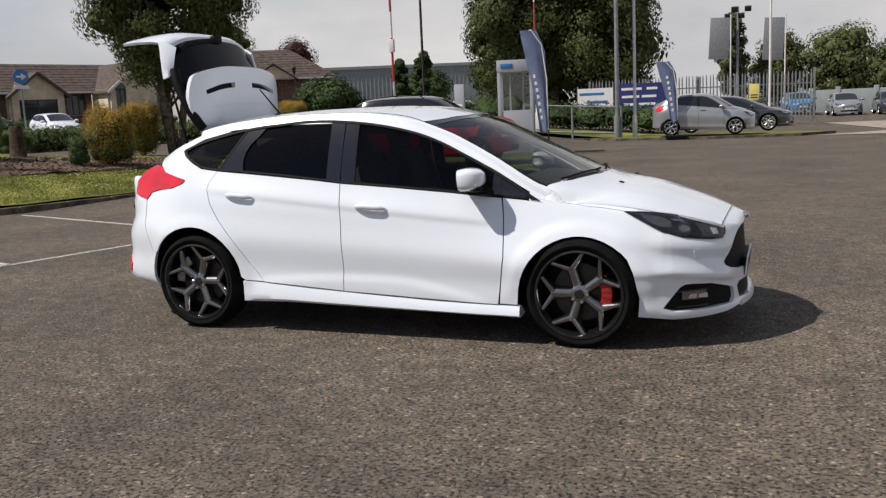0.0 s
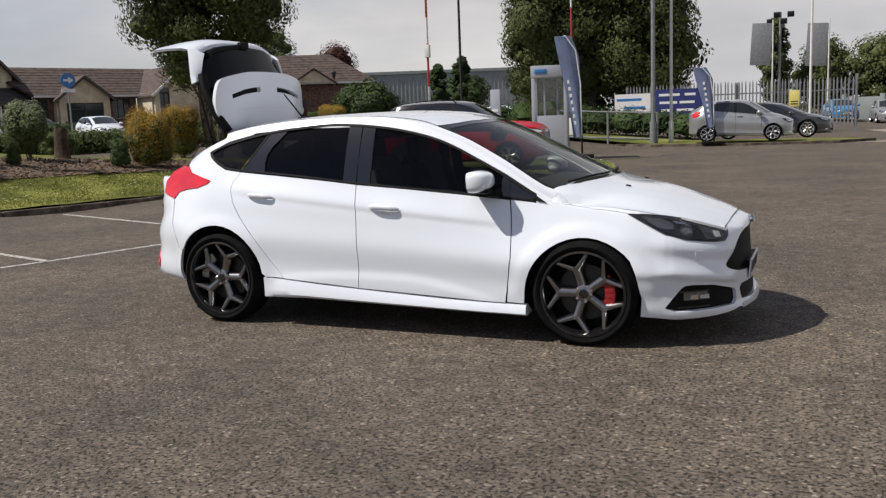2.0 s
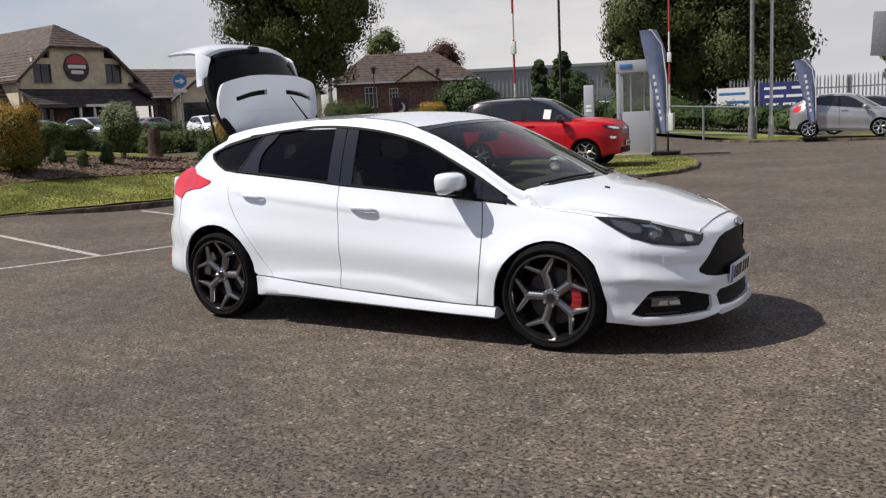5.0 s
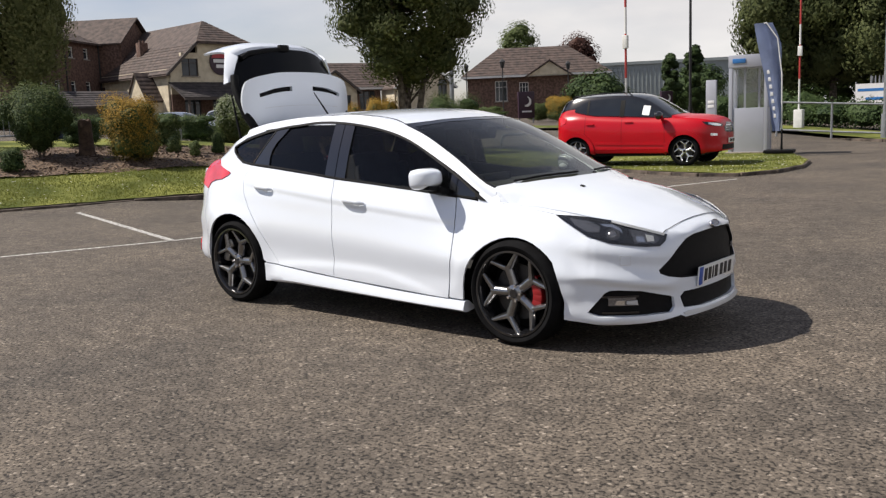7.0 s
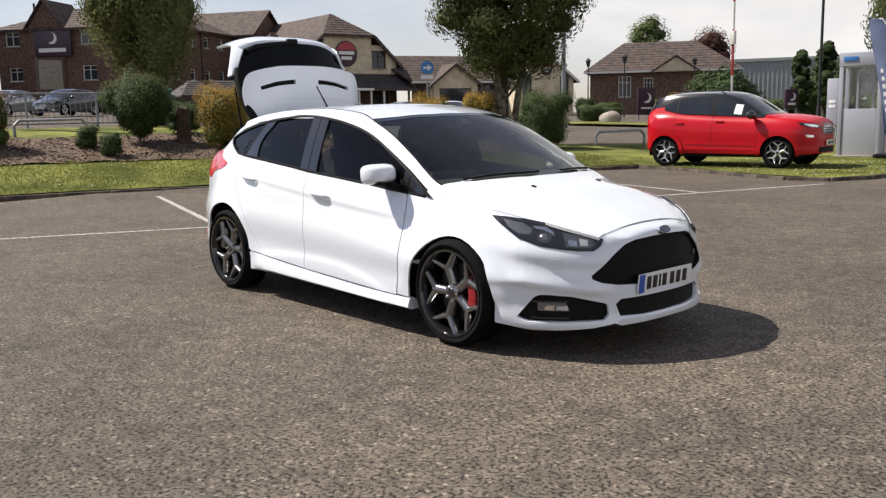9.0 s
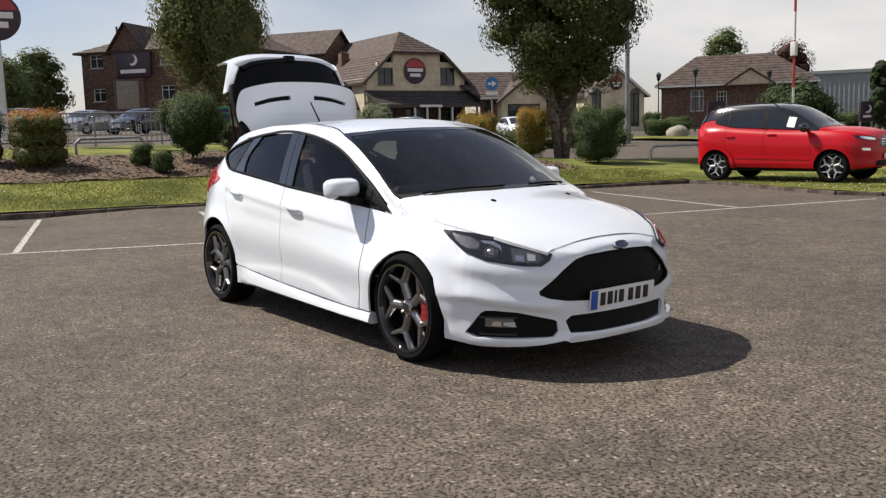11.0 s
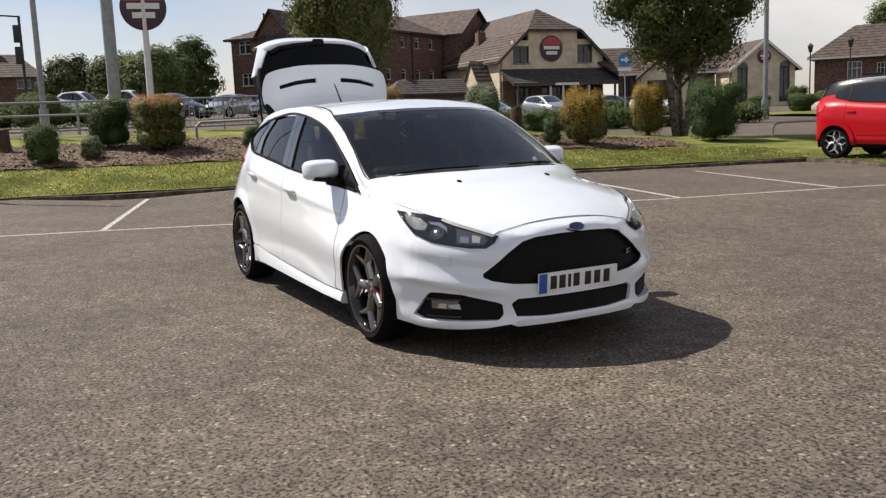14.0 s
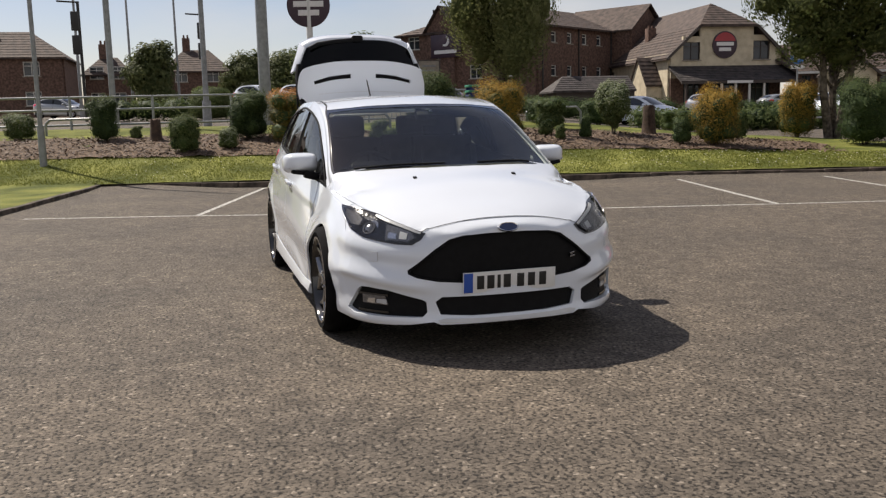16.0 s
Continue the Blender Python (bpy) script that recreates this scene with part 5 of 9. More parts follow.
        rod(bm, (-1.50, s * 0.575, 1.18), (-1.60, s * 0.57, 1.60), 0.011, 0.007, 8)
        part("gas_strut", bm, BLACK_TRIM, gate)
    bm = bmesh.new()
    tube(bm, [Vector(p) for p in ((-1.612, -0.44, 1.895), (-1.612, -0.36, 1.935), (-1.612, -0.22, 1.957), (-1.612, -0.08, 1.970), (-1.612, 0.04, 1.976))], 0.020, 8)
    box(bm, (0.05, 0.10, 0.055), (-1.607, 0.0, 1.985), (0, 0, 0), 0.015)
    part("latch_trim", bm, BLACK_TRIM, gate, "black latch trim")
    # roof spoiler with two slots
    def sp(u, v):
        p = Vector((-1.392 - 0.068 * abs(u / 0.58) ** 4 - 0.05 * max(0.0, v - 1.66), u, v))
        return p, Vector((1, 0.35 * (u / 0.567) ** 3, 0.1)).normalized()
    face = [(-0.46, 1.315), (0.46, 1.315), (0.512, 1.350), (0.562, 1.43), (0.580, 1.515), (0.574, 1.60), (0.546, 1.685), (0.492, 1.722), (0.36, 1.752), (0.18, 1.772), (-0.18, 1.772), (-0.36, 1.752), (-0.492, 1.722), (-0.546, 1.685), (-0.574, 1.60), (-0.580, 1.515), (-0.562, 1.43), (-0.512, 1.350)]
    face = smooth_line(face + face[:1], 3)[:-1]
    slots = [[(s * a, z) for a, z in ((0.112, 1.622), (0.20, 1.617), (0.30, 1.604), (0.435, 1.572), (0.440, 1.602), (0.30, 1.640), (0.20, 1.653), (0.112, 1.660))] for s in (1, -1)]
    seam = [(u, 1.487 + 0.02 * (1 - (u / 0.4) ** 2)) for u in np.linspace(-0.4, 0.4, 13)]
    part("spoiler_seam", skin(seam + [(u, z - 0.003) for u, z in seam[::-1]], 0.05, sp, 0.0, lift=0.0015), SILVER_PLASTIC, gate)
    part("roof_spoiler", skin(face, 0.05, sp, 0.04, holes=slots), WHITE, gate, "white roof spoiler with two slots")
    for s in (1, -1):
        part("spoiler_slot", skin([(s * a, z) for a, z in ((0.10, 1.605), (0.30, 1.590), (0.45, 1.558), (0.455, 1.612), (0.30, 1.652), (0.10, 1.675))], 0.05, sp, 0.0, lift=-0.03), BLACK_TRIM, gate)
    return car


hero_car()
# ---- more materials ----
RED_PAINT = material("red_car_paint", (0.410, 0.002, 0.009), 0.30, vary=0.04, scale=2, coat=0.30, spec=0.25)
SILVER_PAINT = material("silver_car_paint", (0.33, 0.34, 0.35), 0.3, metal=0.55, vary=0.05, scale=2, coat=1.0)
DARK_PAINT = material("charcoal_car_paint", (0.035, 0.037, 0.042), 0.28, metal=0.3, vary=0.05, scale=2, coat=1.0)
BLUE_PAINT = material("blue_car_paint", (0.02, 0.16, 0.36), 0.28, vary=0.05, scale=2, coat=1.0)
BRIGHT_ALLOY = material("machined_alloy", (0.62, 0.62, 0.63), 0.25, metal=0.9, vary=0.1, scale=9)
CAR_GLASS = material("dark_car_window", (0.012, 0.014, 0.015), 0.05, vary=0.2, scale=3, coat=0.5)
BRICK = material("red_brown_brick", (0.092, 0.052, 0.039), 0.9, vary=0.25, scale=5, bump=0.4, bump_scale=14, second=(0.134, 0.080, 0.060), detail=8)
CREAM = material("cream_render", (0.50, 0.43, 0.31), 0.9, vary=0.08, scale=1.5, bump=0.3, bump_scale=30, second=(0.58, 0.51, 0.38))
TILE = material("brown_roof_tile", (0.044, 0.030, 0.025), 0.85, vary=0.25, scale=2.2, bump=0.5, bump_scale=12, second=(0.070, 0.048, 0.039), detail=7)
TILE_DARK = material("dark_lean_to_tile", (0.032, 0.027, 0.028), 0.8, vary=0.25, scale=2.2, bump=0.5, bump_scale=12, second=(0.052, 0.043, 0.042))
WOOD_WHITE = material("white_painted_timber", (0.62, 0.61, 0.58), 0.6, vary=0.08, scale=6)
FRAME_DARK = material("dark_window_frame", (0.055, 0.042, 0.036), 0.6, vary=0.15, scale=12)
PANE = material("window_pane", (0.030, 0.036, 0.042), 0.06, vary=0.3, scale=0.8)
STONE = material("stone_sill", (0.26, 0.23, 0.19), 0.85, vary=0.15, scale=6)
PLUM = material("dark_plum_sign", (0.035, 0.014, 0.028), 0.45, vary=0.1, scale=6)
SIGN_RED = material("red_sign_face", (0.38, 0.035, 0.045), 0.45, vary=0.08, scale=6)
SIGN_WHITE = material("white_sign_lettering", (0.70, 0.69, 0.68), 0.5, vary=0.04, scale=10)
SIGN_BLUE = material("blue_sign_face", (0.03, 0.16, 0.42), 0.4, vary=0.06, scale=10)
YELLOW = material("yellow_sign_face", (0.60, 0.52, 0.16), 0.5, vary=0.08, scale=12)
GALV = material("galvanised_steel", (0.25, 0.26, 0.27), 0.5, metal=0.55, vary=0.15, scale=7, bump=0.1, bump_scale=60)
POLE_WHITE = material("white_pole_paint", (0.62, 0.62, 0.60), 0.45, vary=0.08, scale=5)
POLE_RED = material("red_pole_paint", (0.36, 0.035, 0.030), 0.5, vary=0.1, scale=5)
POLE_BLACK = material("black_pole_paint", (0.018, 0.018, 0.019), 0.5, vary=0.15, scale=6)
KIOSK_GREY = material("lavender_grey_panel", (0.40, 0.41, 0.46), 0.4, metal=0.2, vary=0.06, scale=1.2)
FLAG = material("blue_flag_cloth", (0.22, 0.27, 0.42), 0.8, vary=0.12, scale=2.5, bump=0.2, bump_scale=20)
CLADDING = material("grey_metal_cladding", (0.24, 0.27, 0.27), 0.6, vary=0.06, scale=1.5, bump=0.2, bump_scale=8)
BARK = material("grey_brown_bark", (0.065, 0.050, 0.038), 0.95, vary=0.35, scale=9, bump=0.8, bump_scale=30, second=(0.11, 0.09, 0.07))
STUMP = material("weathered_stump_wood", (0.060, 0.038, 0.026), 0.95, vary=0.4, scale=10, bump=0.8, bump_scale=30)
DAISY = material("white_daisy_petals", (0.65, 0.65, 0.58), 0.8, vary=0.1, scale=30)


def leaf_material(name, dark, light, through=0.25):
    """Leaves of two greens that vary from leaf to leaf and let some light pass."""
    m = bpy.data.materials.new(name)
    m.use_nodes = True
    nt = m.node_tree
    p = nt.nodes["Principled BSDF"]
    geo = nt.nodes.new("ShaderNodeNewGeometry")
    ramp = nt.nodes.new("ShaderNodeValToRGB")
    ramp.color_ramp.elements[0].color, ramp.color_ramp.elements[1].color = (*dark, 1), (*light, 1)
    nt.links.new(geo.outputs["Random Per Island"], ramp.inputs["Fac"])
    nt.links.new(ramp.outputs["Color"], p.inputs["Base Color"])
    p.inputs["Roughness"].default_value = 0.65
    p.inputs["Specular IOR Level"].default_value = 0.18
    tr = nt.nodes.new("ShaderNodeBsdfTranslucent")
    nt.links.new(ramp.outputs["Color"], tr.inputs["Color"])
    mix = nt.nodes.new("ShaderNodeMixShader")
    mix.inputs["Fac"].default_value = through
    out = nt.nodes["Material Output"]
    nt.links.new(p.outputs["BSDF"], mix.inputs[1])
    nt.links.new(tr.outputs["BSDF"], mix.inputs[2])
    nt.links.new(mix.outputs["Shader"], out.inputs["Surface"])
    return m


LEAF_TREE = leaf_material("tree_leaves", (0.052, 0.070, 0.024), (0.138, 0.154, 0.060), 0.38)
LEAF_POPLAR = leaf_material("poplar_leaves", (0.095, 0.115, 0.040), (0.235, 0.245, 0.100), 0.42)
# leaves of the dark shrubs, also the shade colour of shrub and hedge fillers
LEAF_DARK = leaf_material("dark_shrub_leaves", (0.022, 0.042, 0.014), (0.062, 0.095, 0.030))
LEAF_GREEN = leaf_material("bright_shrub_leaves", (0.060, 0.090, 0.028), (0.145, 0.175, 0.066), 0.40)
LEAF_OLIVE = leaf_material("olive_shrub_leaves", (0.075, 0.068, 0.014), (0.19, 0.150, 0.030), 0.2)
LEAF_GOLD = leaf_material("golden_shrub_leaves", (0.21, 0.120, 0.016), (0.46, 0.29, 0.045), 0.2)
LEAF_ORANGE = leaf_material("orange_shrub_leaves", (0.28, 0.11, 0.018), (0.55, 0.25, 0.05), 0.15)
LEAF_PALE = leaf_material("pale_new_leaves", (0.13, 0.17, 0.07), (0.36, 0.38, 0.28))
LEAF_COPPER = leaf_material("copper_leaves", (0.045, 0.022, 0.018), (0.10, 0.048, 0.036))
GRASS_BLADE = leaf_material("grass_blades", (0.110, 0.128, 0.024), (0.170, 0.178, 0.046), 0.45)


# ---- plants ----
def leaf_cloud(clumps, count, size, seed, aspect=0.6, droop=0.2, whole=None):
    """Small leaves spread over clumps (centre, radii): quads folded out of one loop."""
    rng = np.random.default_rng(seed)
    vol = np.array([r[0] * r[1] + r[1] * r[2] + r[0] * r[2] for _, r in clumps])
    pick = rng.choice(len(clumps), count, p=vol / vol.sum())
    cen = np.array([c for c, _ in clumps])[pick]
    rad = np.array([r for _, r in clumps])[pick]
    d = rng.normal(size=(count, 3))
    d /= np.linalg.norm(d, axis=1, keepdims=True)
    shell = rng.uniform(0.50, 1.16, (count, 1)) ** 0.65
    pos = cen + d * rad * shell
    nrm = d + rng.normal(scale=0.42, size=(count, 3)) + np.array([0, 0, 0.30])
    if whole is not None:
        out = pos - np.array(whole)
        nrm = nrm * 0.75 + 1.1 * out / np.maximum(np.linalg.norm(out, axis=1, keepdims=True), 1e-6)
    nrm /= np.linalg.norm(nrm, axis=1, keepdims=True)
    a = np.cross(nrm, rng.normal(size=(count, 3)))
    a /= np.linalg.norm(a, axis=1, keepdims=True)
    b = np.cross(nrm, a)
    s = size * rng.uniform(0.6, 1.4, (count, 1))
    v = np.stack([pos - a * s, pos + b * s * aspect - nrm * s * droop, pos + a * s, pos - b * s * aspect - nrm * s * droop], 1).reshape(-1, 3)
    return v


def leaf_part(name, verts, mat, parent, label=""):
    me = bpy.data.meshes.new(name)
    n = len(verts) // 4
    me.from_pydata(verts.tolist(), [], np.arange(4 * n).reshape(-1, 4).tolist())
    me.materials.append(mat)
    ob = new(name, me)
    ob.parent = parent
    if label:
        ob["label"] = label
    return ob


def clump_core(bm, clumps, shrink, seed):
    """Uneven filler bodies inside the leaves, so that no sky shows through the thick of them; coloured dark they stand
    for inner shade.
    """
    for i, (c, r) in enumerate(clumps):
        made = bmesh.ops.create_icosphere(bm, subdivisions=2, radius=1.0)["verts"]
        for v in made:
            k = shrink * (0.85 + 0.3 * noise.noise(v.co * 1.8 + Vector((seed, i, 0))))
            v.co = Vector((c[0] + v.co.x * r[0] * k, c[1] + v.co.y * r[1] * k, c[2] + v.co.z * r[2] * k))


def shrub(name, label, x, y, h, w, leaf, tips=None, seed=0, leaf_size=0.035, upright=False, tip_top=0.5, group="shrubs in the planting bed", form="round"):
    """A garden shrub: short stems, a thick body of leaves and, where it has them, paler outer tips."""
    rng = random.Random(seed)
    ob = thing(name, label, "shrub", group, (x, y, terrain(x, y) + 0.09), 0.0)
    clumps = []
    n = 7 if h < 0.6 else 18
    for i in range(n):
        t = (i + 0.5) / n
        z = mixed(0.24, 0.80, t) * h
        a, r = i * 2.4 + rng.uniform(-0.4, 0.4), rng.uniform(0.35, 1.0) * (0.16 + 0.20 * min(t, 0.75)) * w
        k = rng.uniform(0.78, 1.2)
        clumps.append(((r * math.cos(a), r * math.sin(a), z), (0.215 * w * k, 0.215 * w * k, (0.20 if t < 0.7 else 0.17) * h * k * (1.2 if upright else 1.0))))
    if form == "box":
        clumps = []
        for z in (0.20, 0.50, 0.78):
            for u in (-0.27, 0.0, 0.27):
                for v in (-0.27, 0.0, 0.27):
                    j = rng.uniform(-0.04, 0.04)
                    clumps.append((((u + j) * w, (v - j) * w, z * h), (0.225 * w, 0.225 * w, 0.22 * h)))
    elif form == "vase":
        clumps = []
        for i in range(26):
            t = (i + 0.5) / 26
            a, r = i * 2.4 + rng.uniform(-0.4, 0.4), rng.uniform(0.4, 1.0) * (0.05 + 0.34 * min(1.0, t * 1.6)) * (1 - 0.45 * max(0.0, t - 0.7) / 0.3) * w
            k = (0.10 + 0.12 * min(1.0, t * 1.8)) * w
            clumps.append(((r * math.cos(a), r * math.sin(a), mixed(0.16, 0.86, t) * h), (k, k, k)))
    else:
        clumps.append(((0, 0, 0.50 * h), (0.36 * w, 0.36 * w, 0.36 * h)))
        clumps.append(((0, 0, 0.20 * h), (0.36 * w, 0.36 * w, 0.24 * h)))
        for i in range(5):
            a = i * 1.26 + rng.uniform(-0.3, 0.3)
            clumps.append(((0.24 * w * math.cos(a), 0.24 * w * math.sin(a), 0.22 * h), (0.17 * w, 0.17 * w, 0.21 * h)))
    bm = bmesh.new()
    for i in range(4):
        a = i * 1.57 + rng.uniform(0, 1)
        rod(bm, (0.03 * math.cos(a), 0.03 * math.sin(a), -0.06), (0.15 * w * math.cos(a), 0.15 * w * math.sin(a), 0.4 * h), 0.02, 0.008, 6)
    part("woody_base", bm, BARK, ob)
    # filler always in the dark leaf colour: shade between the leaves put into colour
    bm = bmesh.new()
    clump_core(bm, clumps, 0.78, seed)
    part("leaf_filler", bm, LEAF_DARK, ob)
    count = int(6200 * max(0.25, h * w))
    leaf_size *= 0.80
    leaf_part("leaves", leaf_cloud(clumps, count, leaf_size, seed, 0.5, whole=(0, 0, 0.4 * h)), leaf, ob)
    if tips:
        top = [((c[0], c[1], c[2] + 0.05 * h), (r[0] * 1.03, r[1] * 1.03, r[2] * 1.05)) for c, r in clumps]
        v = leaf_cloud(top, int(count * (2.4 if tips in (LEAF_GOLD, LEAF_ORANGE) else 1.1)), leaf_size * 0.85, seed + 7, 0.4, whole=(0, 0, 0.4 * h))
        q = v.reshape(-1, 4, 3)
        keep = q[:, 0, 2] > h * (tip_top + (0.07 if form == "box" else 0.16) * np.random.default_rng(seed).normal(size=len(q)))
        leaf_part("new_growth", q[keep].reshape(-1, 3), tips, ob)
    return ob


def branch(bm, a, b, r0, r1, seg=7):
    rod(bm, a, b, r0, r1, seg)


def tree(label, x, y, height, crown, leaf=LEAF_TREE, seed=0, trunk=0.14, stems=1, first=0.25, count=9000, leaf_size=0.09, column=False, group="", name="tree", clump_n=26, vase=False):
    """Tapered trunk, limbs and a crown of leaf clumps with gaps. crown: half widths across and the crown's own height."""
    rng = random.Random(seed)
    z0 = terrain(x, y)
    ob = thing(name, label, "tree", group, (x, y, z0 - 0.05))
    w, ch = crown
    bottom = height - ch
    clumps, bm = [], bmesh.new()
    tops = []
    for s in range(stems):
        a = 6.28 * s / max(stems, 1) + 0.6
        lean = 0.0 if stems == 1 else 0.09 * height
        base = Vector((0.10 * math.cos(a), 0.10 * math.sin(a), -0.1)) if stems > 1 else Vector((0, 0, -0.1))
        p = base
        for i in range(4):
            t = (i + 1) / 4
            q = Vector((base.x + lean * t * math.cos(a) + rng.uniform(-0.06, 0.06), base.y + lean * t * math.sin(a) + rng.uniform(-0.06, 0.06), t * (bottom + 0.55 * ch)))
            branch(bm, p, q, trunk * (1 - 0.2 * i), trunk * (1 - 0.2 * (i + 1)), 9)
            p = q
            tops.append((q, trunk * (1 - 0.2 * (i + 1))))
    for i in range(clump_n):
        t = (i + 0.5) / clump_n
        z = bottom + ch * (0.06 + 0.88 * t)
        prof = math.sin(math.pi * min(1, 0.12 + 0.84 * t)) ** 0.6 if not column else math.sin(math.pi * min(1, 0.18 + 0.8 * t)) ** 0.45
        if vase:
            prof = math.sin(math.pi * (0.05 + 0.80 * t ** 0.8)) ** 0.7
        a = i * 2.4 + rng.uniform(-0.5, 0.5)
        r = w * prof * rng.uniform(0.30, 0.78)
        c = (r * math.cos(a), r * math.sin(a), z)
        k = w * rng.uniform(0.30, 0.46) * (0.5 + 0.5 * prof if vase else 1.0)
        clumps.append((c, (k, k, k * (1.7 if column else rng.uniform(0.7, 0.95)))))
        if not column or i % 2 == 0:
            start = min(tops, key=lambda q: (q[0] - Vector((0, 0, z - 0.25 * w))).length)
            branch(bm, start[0], c, max(0.02, start[1] * 0.45), 0.012, 6)
    part("trunk", bm, BARK, ob, "grey-brown trunk with limbs")
    crown_ob = new("crown")
    crown_ob.parent = ob
    leaf_part("leaves", leaf_cloud(clumps, count, leaf_size, seed + 1, whole=(0, 0, bottom + 0.45 * ch)), leaf, crown_ob)
    bm = bmesh.new()
    clump_core(bm, clumps, 0.62, seed)
    part("leaf_filler", bm, leaf, crown_ob)
    return ob


def stump(x, y, h, r, seed):
    rng = random.Random(seed)
    ob = thing("tree_stump", "brown weathered tree stump in the bark mulch", "tree stump", "stumps in the planting bed", (x, y, terrain(x, y) + 0.08))
    bm = bmesh.new()
    seg = 14
    rings = []
    for z, k in ((-0.05, 1.45), (0.06, 1.12), (h * 0.5, 0.95), (h * 0.93, 0.9), (h, 0.8)):
        rings.append([bm.verts.new((r * k * (1 + 0.16 * math.sin(3 * a + seed) + rng.uniform(-0.05, 0.05)) * math.cos(a), r * k * math.sin(a) * (1 + 0.12 * math.sin(2 * a)), z + (rng.uniform(-0.03, 0.03) if z > h * 0.9 else 0))) for a in np.linspace(0, 2 * math.pi, seg + 1)[:-1]])
    for p, q in zip(rings, rings[1:]):
        for i in range(seg):
            bm.faces.new((p[i], p[(i + 1) % seg], q[(i + 1) % seg], q[i]))
    bm.faces.new(rings[-1])
    part("wood", bm, STUMP, ob)


SHRUBS = [
    (-18.2, -3.05, 1.23, 0.95, "dark"), (-18.3, -2.3, 0.38, 0.42, "green"), (-15.5, -1.15, 0.92, 0.94, "feathery"), (-15.5, -0.15, 0.52, 0.62, "pale"),
    (-16.9, 0.47, 1.30, 1.36, "dark"), (-15.9, 1.46, 1.22, 1.24, "orange"), (-14.95, 3.41, 0.54, 0.64, "dark"), (-13.9, 3.53, 0.55, 0.66, "dark"),
    (-15.0, 4.72, 1.46, 1.62, "flaring"), (-13.5, 6.05, 1.46, 1.55, "gold"), (-14.1, 7.5, 0.45, 0.52, "green"), (-13.35, 7.55, 0.42, 0.34, "green"),
    (-13.4, 8.25, 0.58, 0.44, "dark"), (-14.3, 9.5, 1.30, 1.08, "vase"), (-12.3, 10.25, 0.68, 0.62, "dark"), (-12.05, 11.05, 1.40, 1.35, "gold"),
    (-13.6, 12.7, 0.80, 0.80, "green"), (-14.9, 15.7, 1.60, 1.38, "gold"), (-11.65, 15.1, 1.72, 1.75, "dark"), (-20.0, -5.3, 0.7, 1.0, "pale"), (-17.6, 9.0, 0.75, 1.5, "dark"), (-18.6, 11.3, 0.85, 1.7, "dark"), (-17.2, 13.2, 0.7, 1.4, "green"), (-19.3, 6.9, 0.8, 1.5, "dark"), (-15.6, 8.3, 0.9, 1.1, "green"), (-16.6, 6.6, 0.8, 1.2, "dark"),
]
KINDS = {
    "dark": ("dense dark green rounded shrub in bark mulch", LEAF_DARK, LEAF_GREEN, 0.03, 0.75),
    "green": ("small fresh green shrub in bark mulch", LEAF_GREEN, None, 0.028, 0.5),
    "pale": ("green shrub with pale new leaves in bark mulch", LEAF_GREEN, LEAF_PALE, 0.042, 0.50),
    "vase": ("flaring green shrub with pale leaf edges on a short stem", LEAF_GREEN, LEAF_PALE, 0.042, 0.66),
    "flaring": ("flaring dark green shrub with bright leaf edges", LEAF_DARK, LEAF_GREEN, 0.040, 0.55),
    "feathery": ("soft feathery green shrub in bark mulch", LEAF_GREEN, LEAF_GREEN, 0.030, 0.45),
    "gold": ("rounded shrub with golden yellow leaf tips", LEAF_OLIVE, LEAF_GOLD, 0.028, 0.50),
    "orange": ("clipped box-shaped shrub with orange-brown top growth", LEAF_OLIVE, LEAF_ORANGE, 0.026, 0.86),
}
for i, (x, y, h, w, kind) in enumerate(SHRUBS):
    label, leaf, tips, size, tip_top = KINDS[kind]
    shrub("shrub", label, x, y, h, w, leaf, tips, 11 + i, size, kind == "gold", tip_top, form={"orange": "box", "vase": "vase", "flaring": "vase"}.get(kind, "round"))
for i, (x, y, h, r) in enumerate(((-17.6, -1.8, 0.55, 0.14), (-14.75, 5.66, 0.80, 0.15), (-14.4, 10.6, 0.75, 0.16))):
    stump(x, y, h, r, i)

tree("broad leafy tree with several grey stems", -14.3, 16.4, 9.0, (2.5, 7.1), seed=5, trunk=0.13, stems=3, count=50000, leaf_size=0.058, clump_n=48, vase=True)
tree("tall upright poplar with dense green crown", -39.3, 16.2, 13.5, (3.1, 11.2), LEAF_POPLAR, seed=8, trunk=0.3, count=42000, leaf_size=0.095, column=True, clump_n=40)
for i, (x, y, h, w) in enumerate(((-11.6, 41.8, 11, 2.8), (-9.0, 43.5, 13, 3.3), (-5.6, 42.8, 11.5, 3.0))):
    tree("large leafy green tree beyond the railing", x, y, h, (w, h * 0.88), seed=20 + i, trunk=0.22, count=20000, leaf_size=0.10, group="trees beyond the railing", clump_n=34)


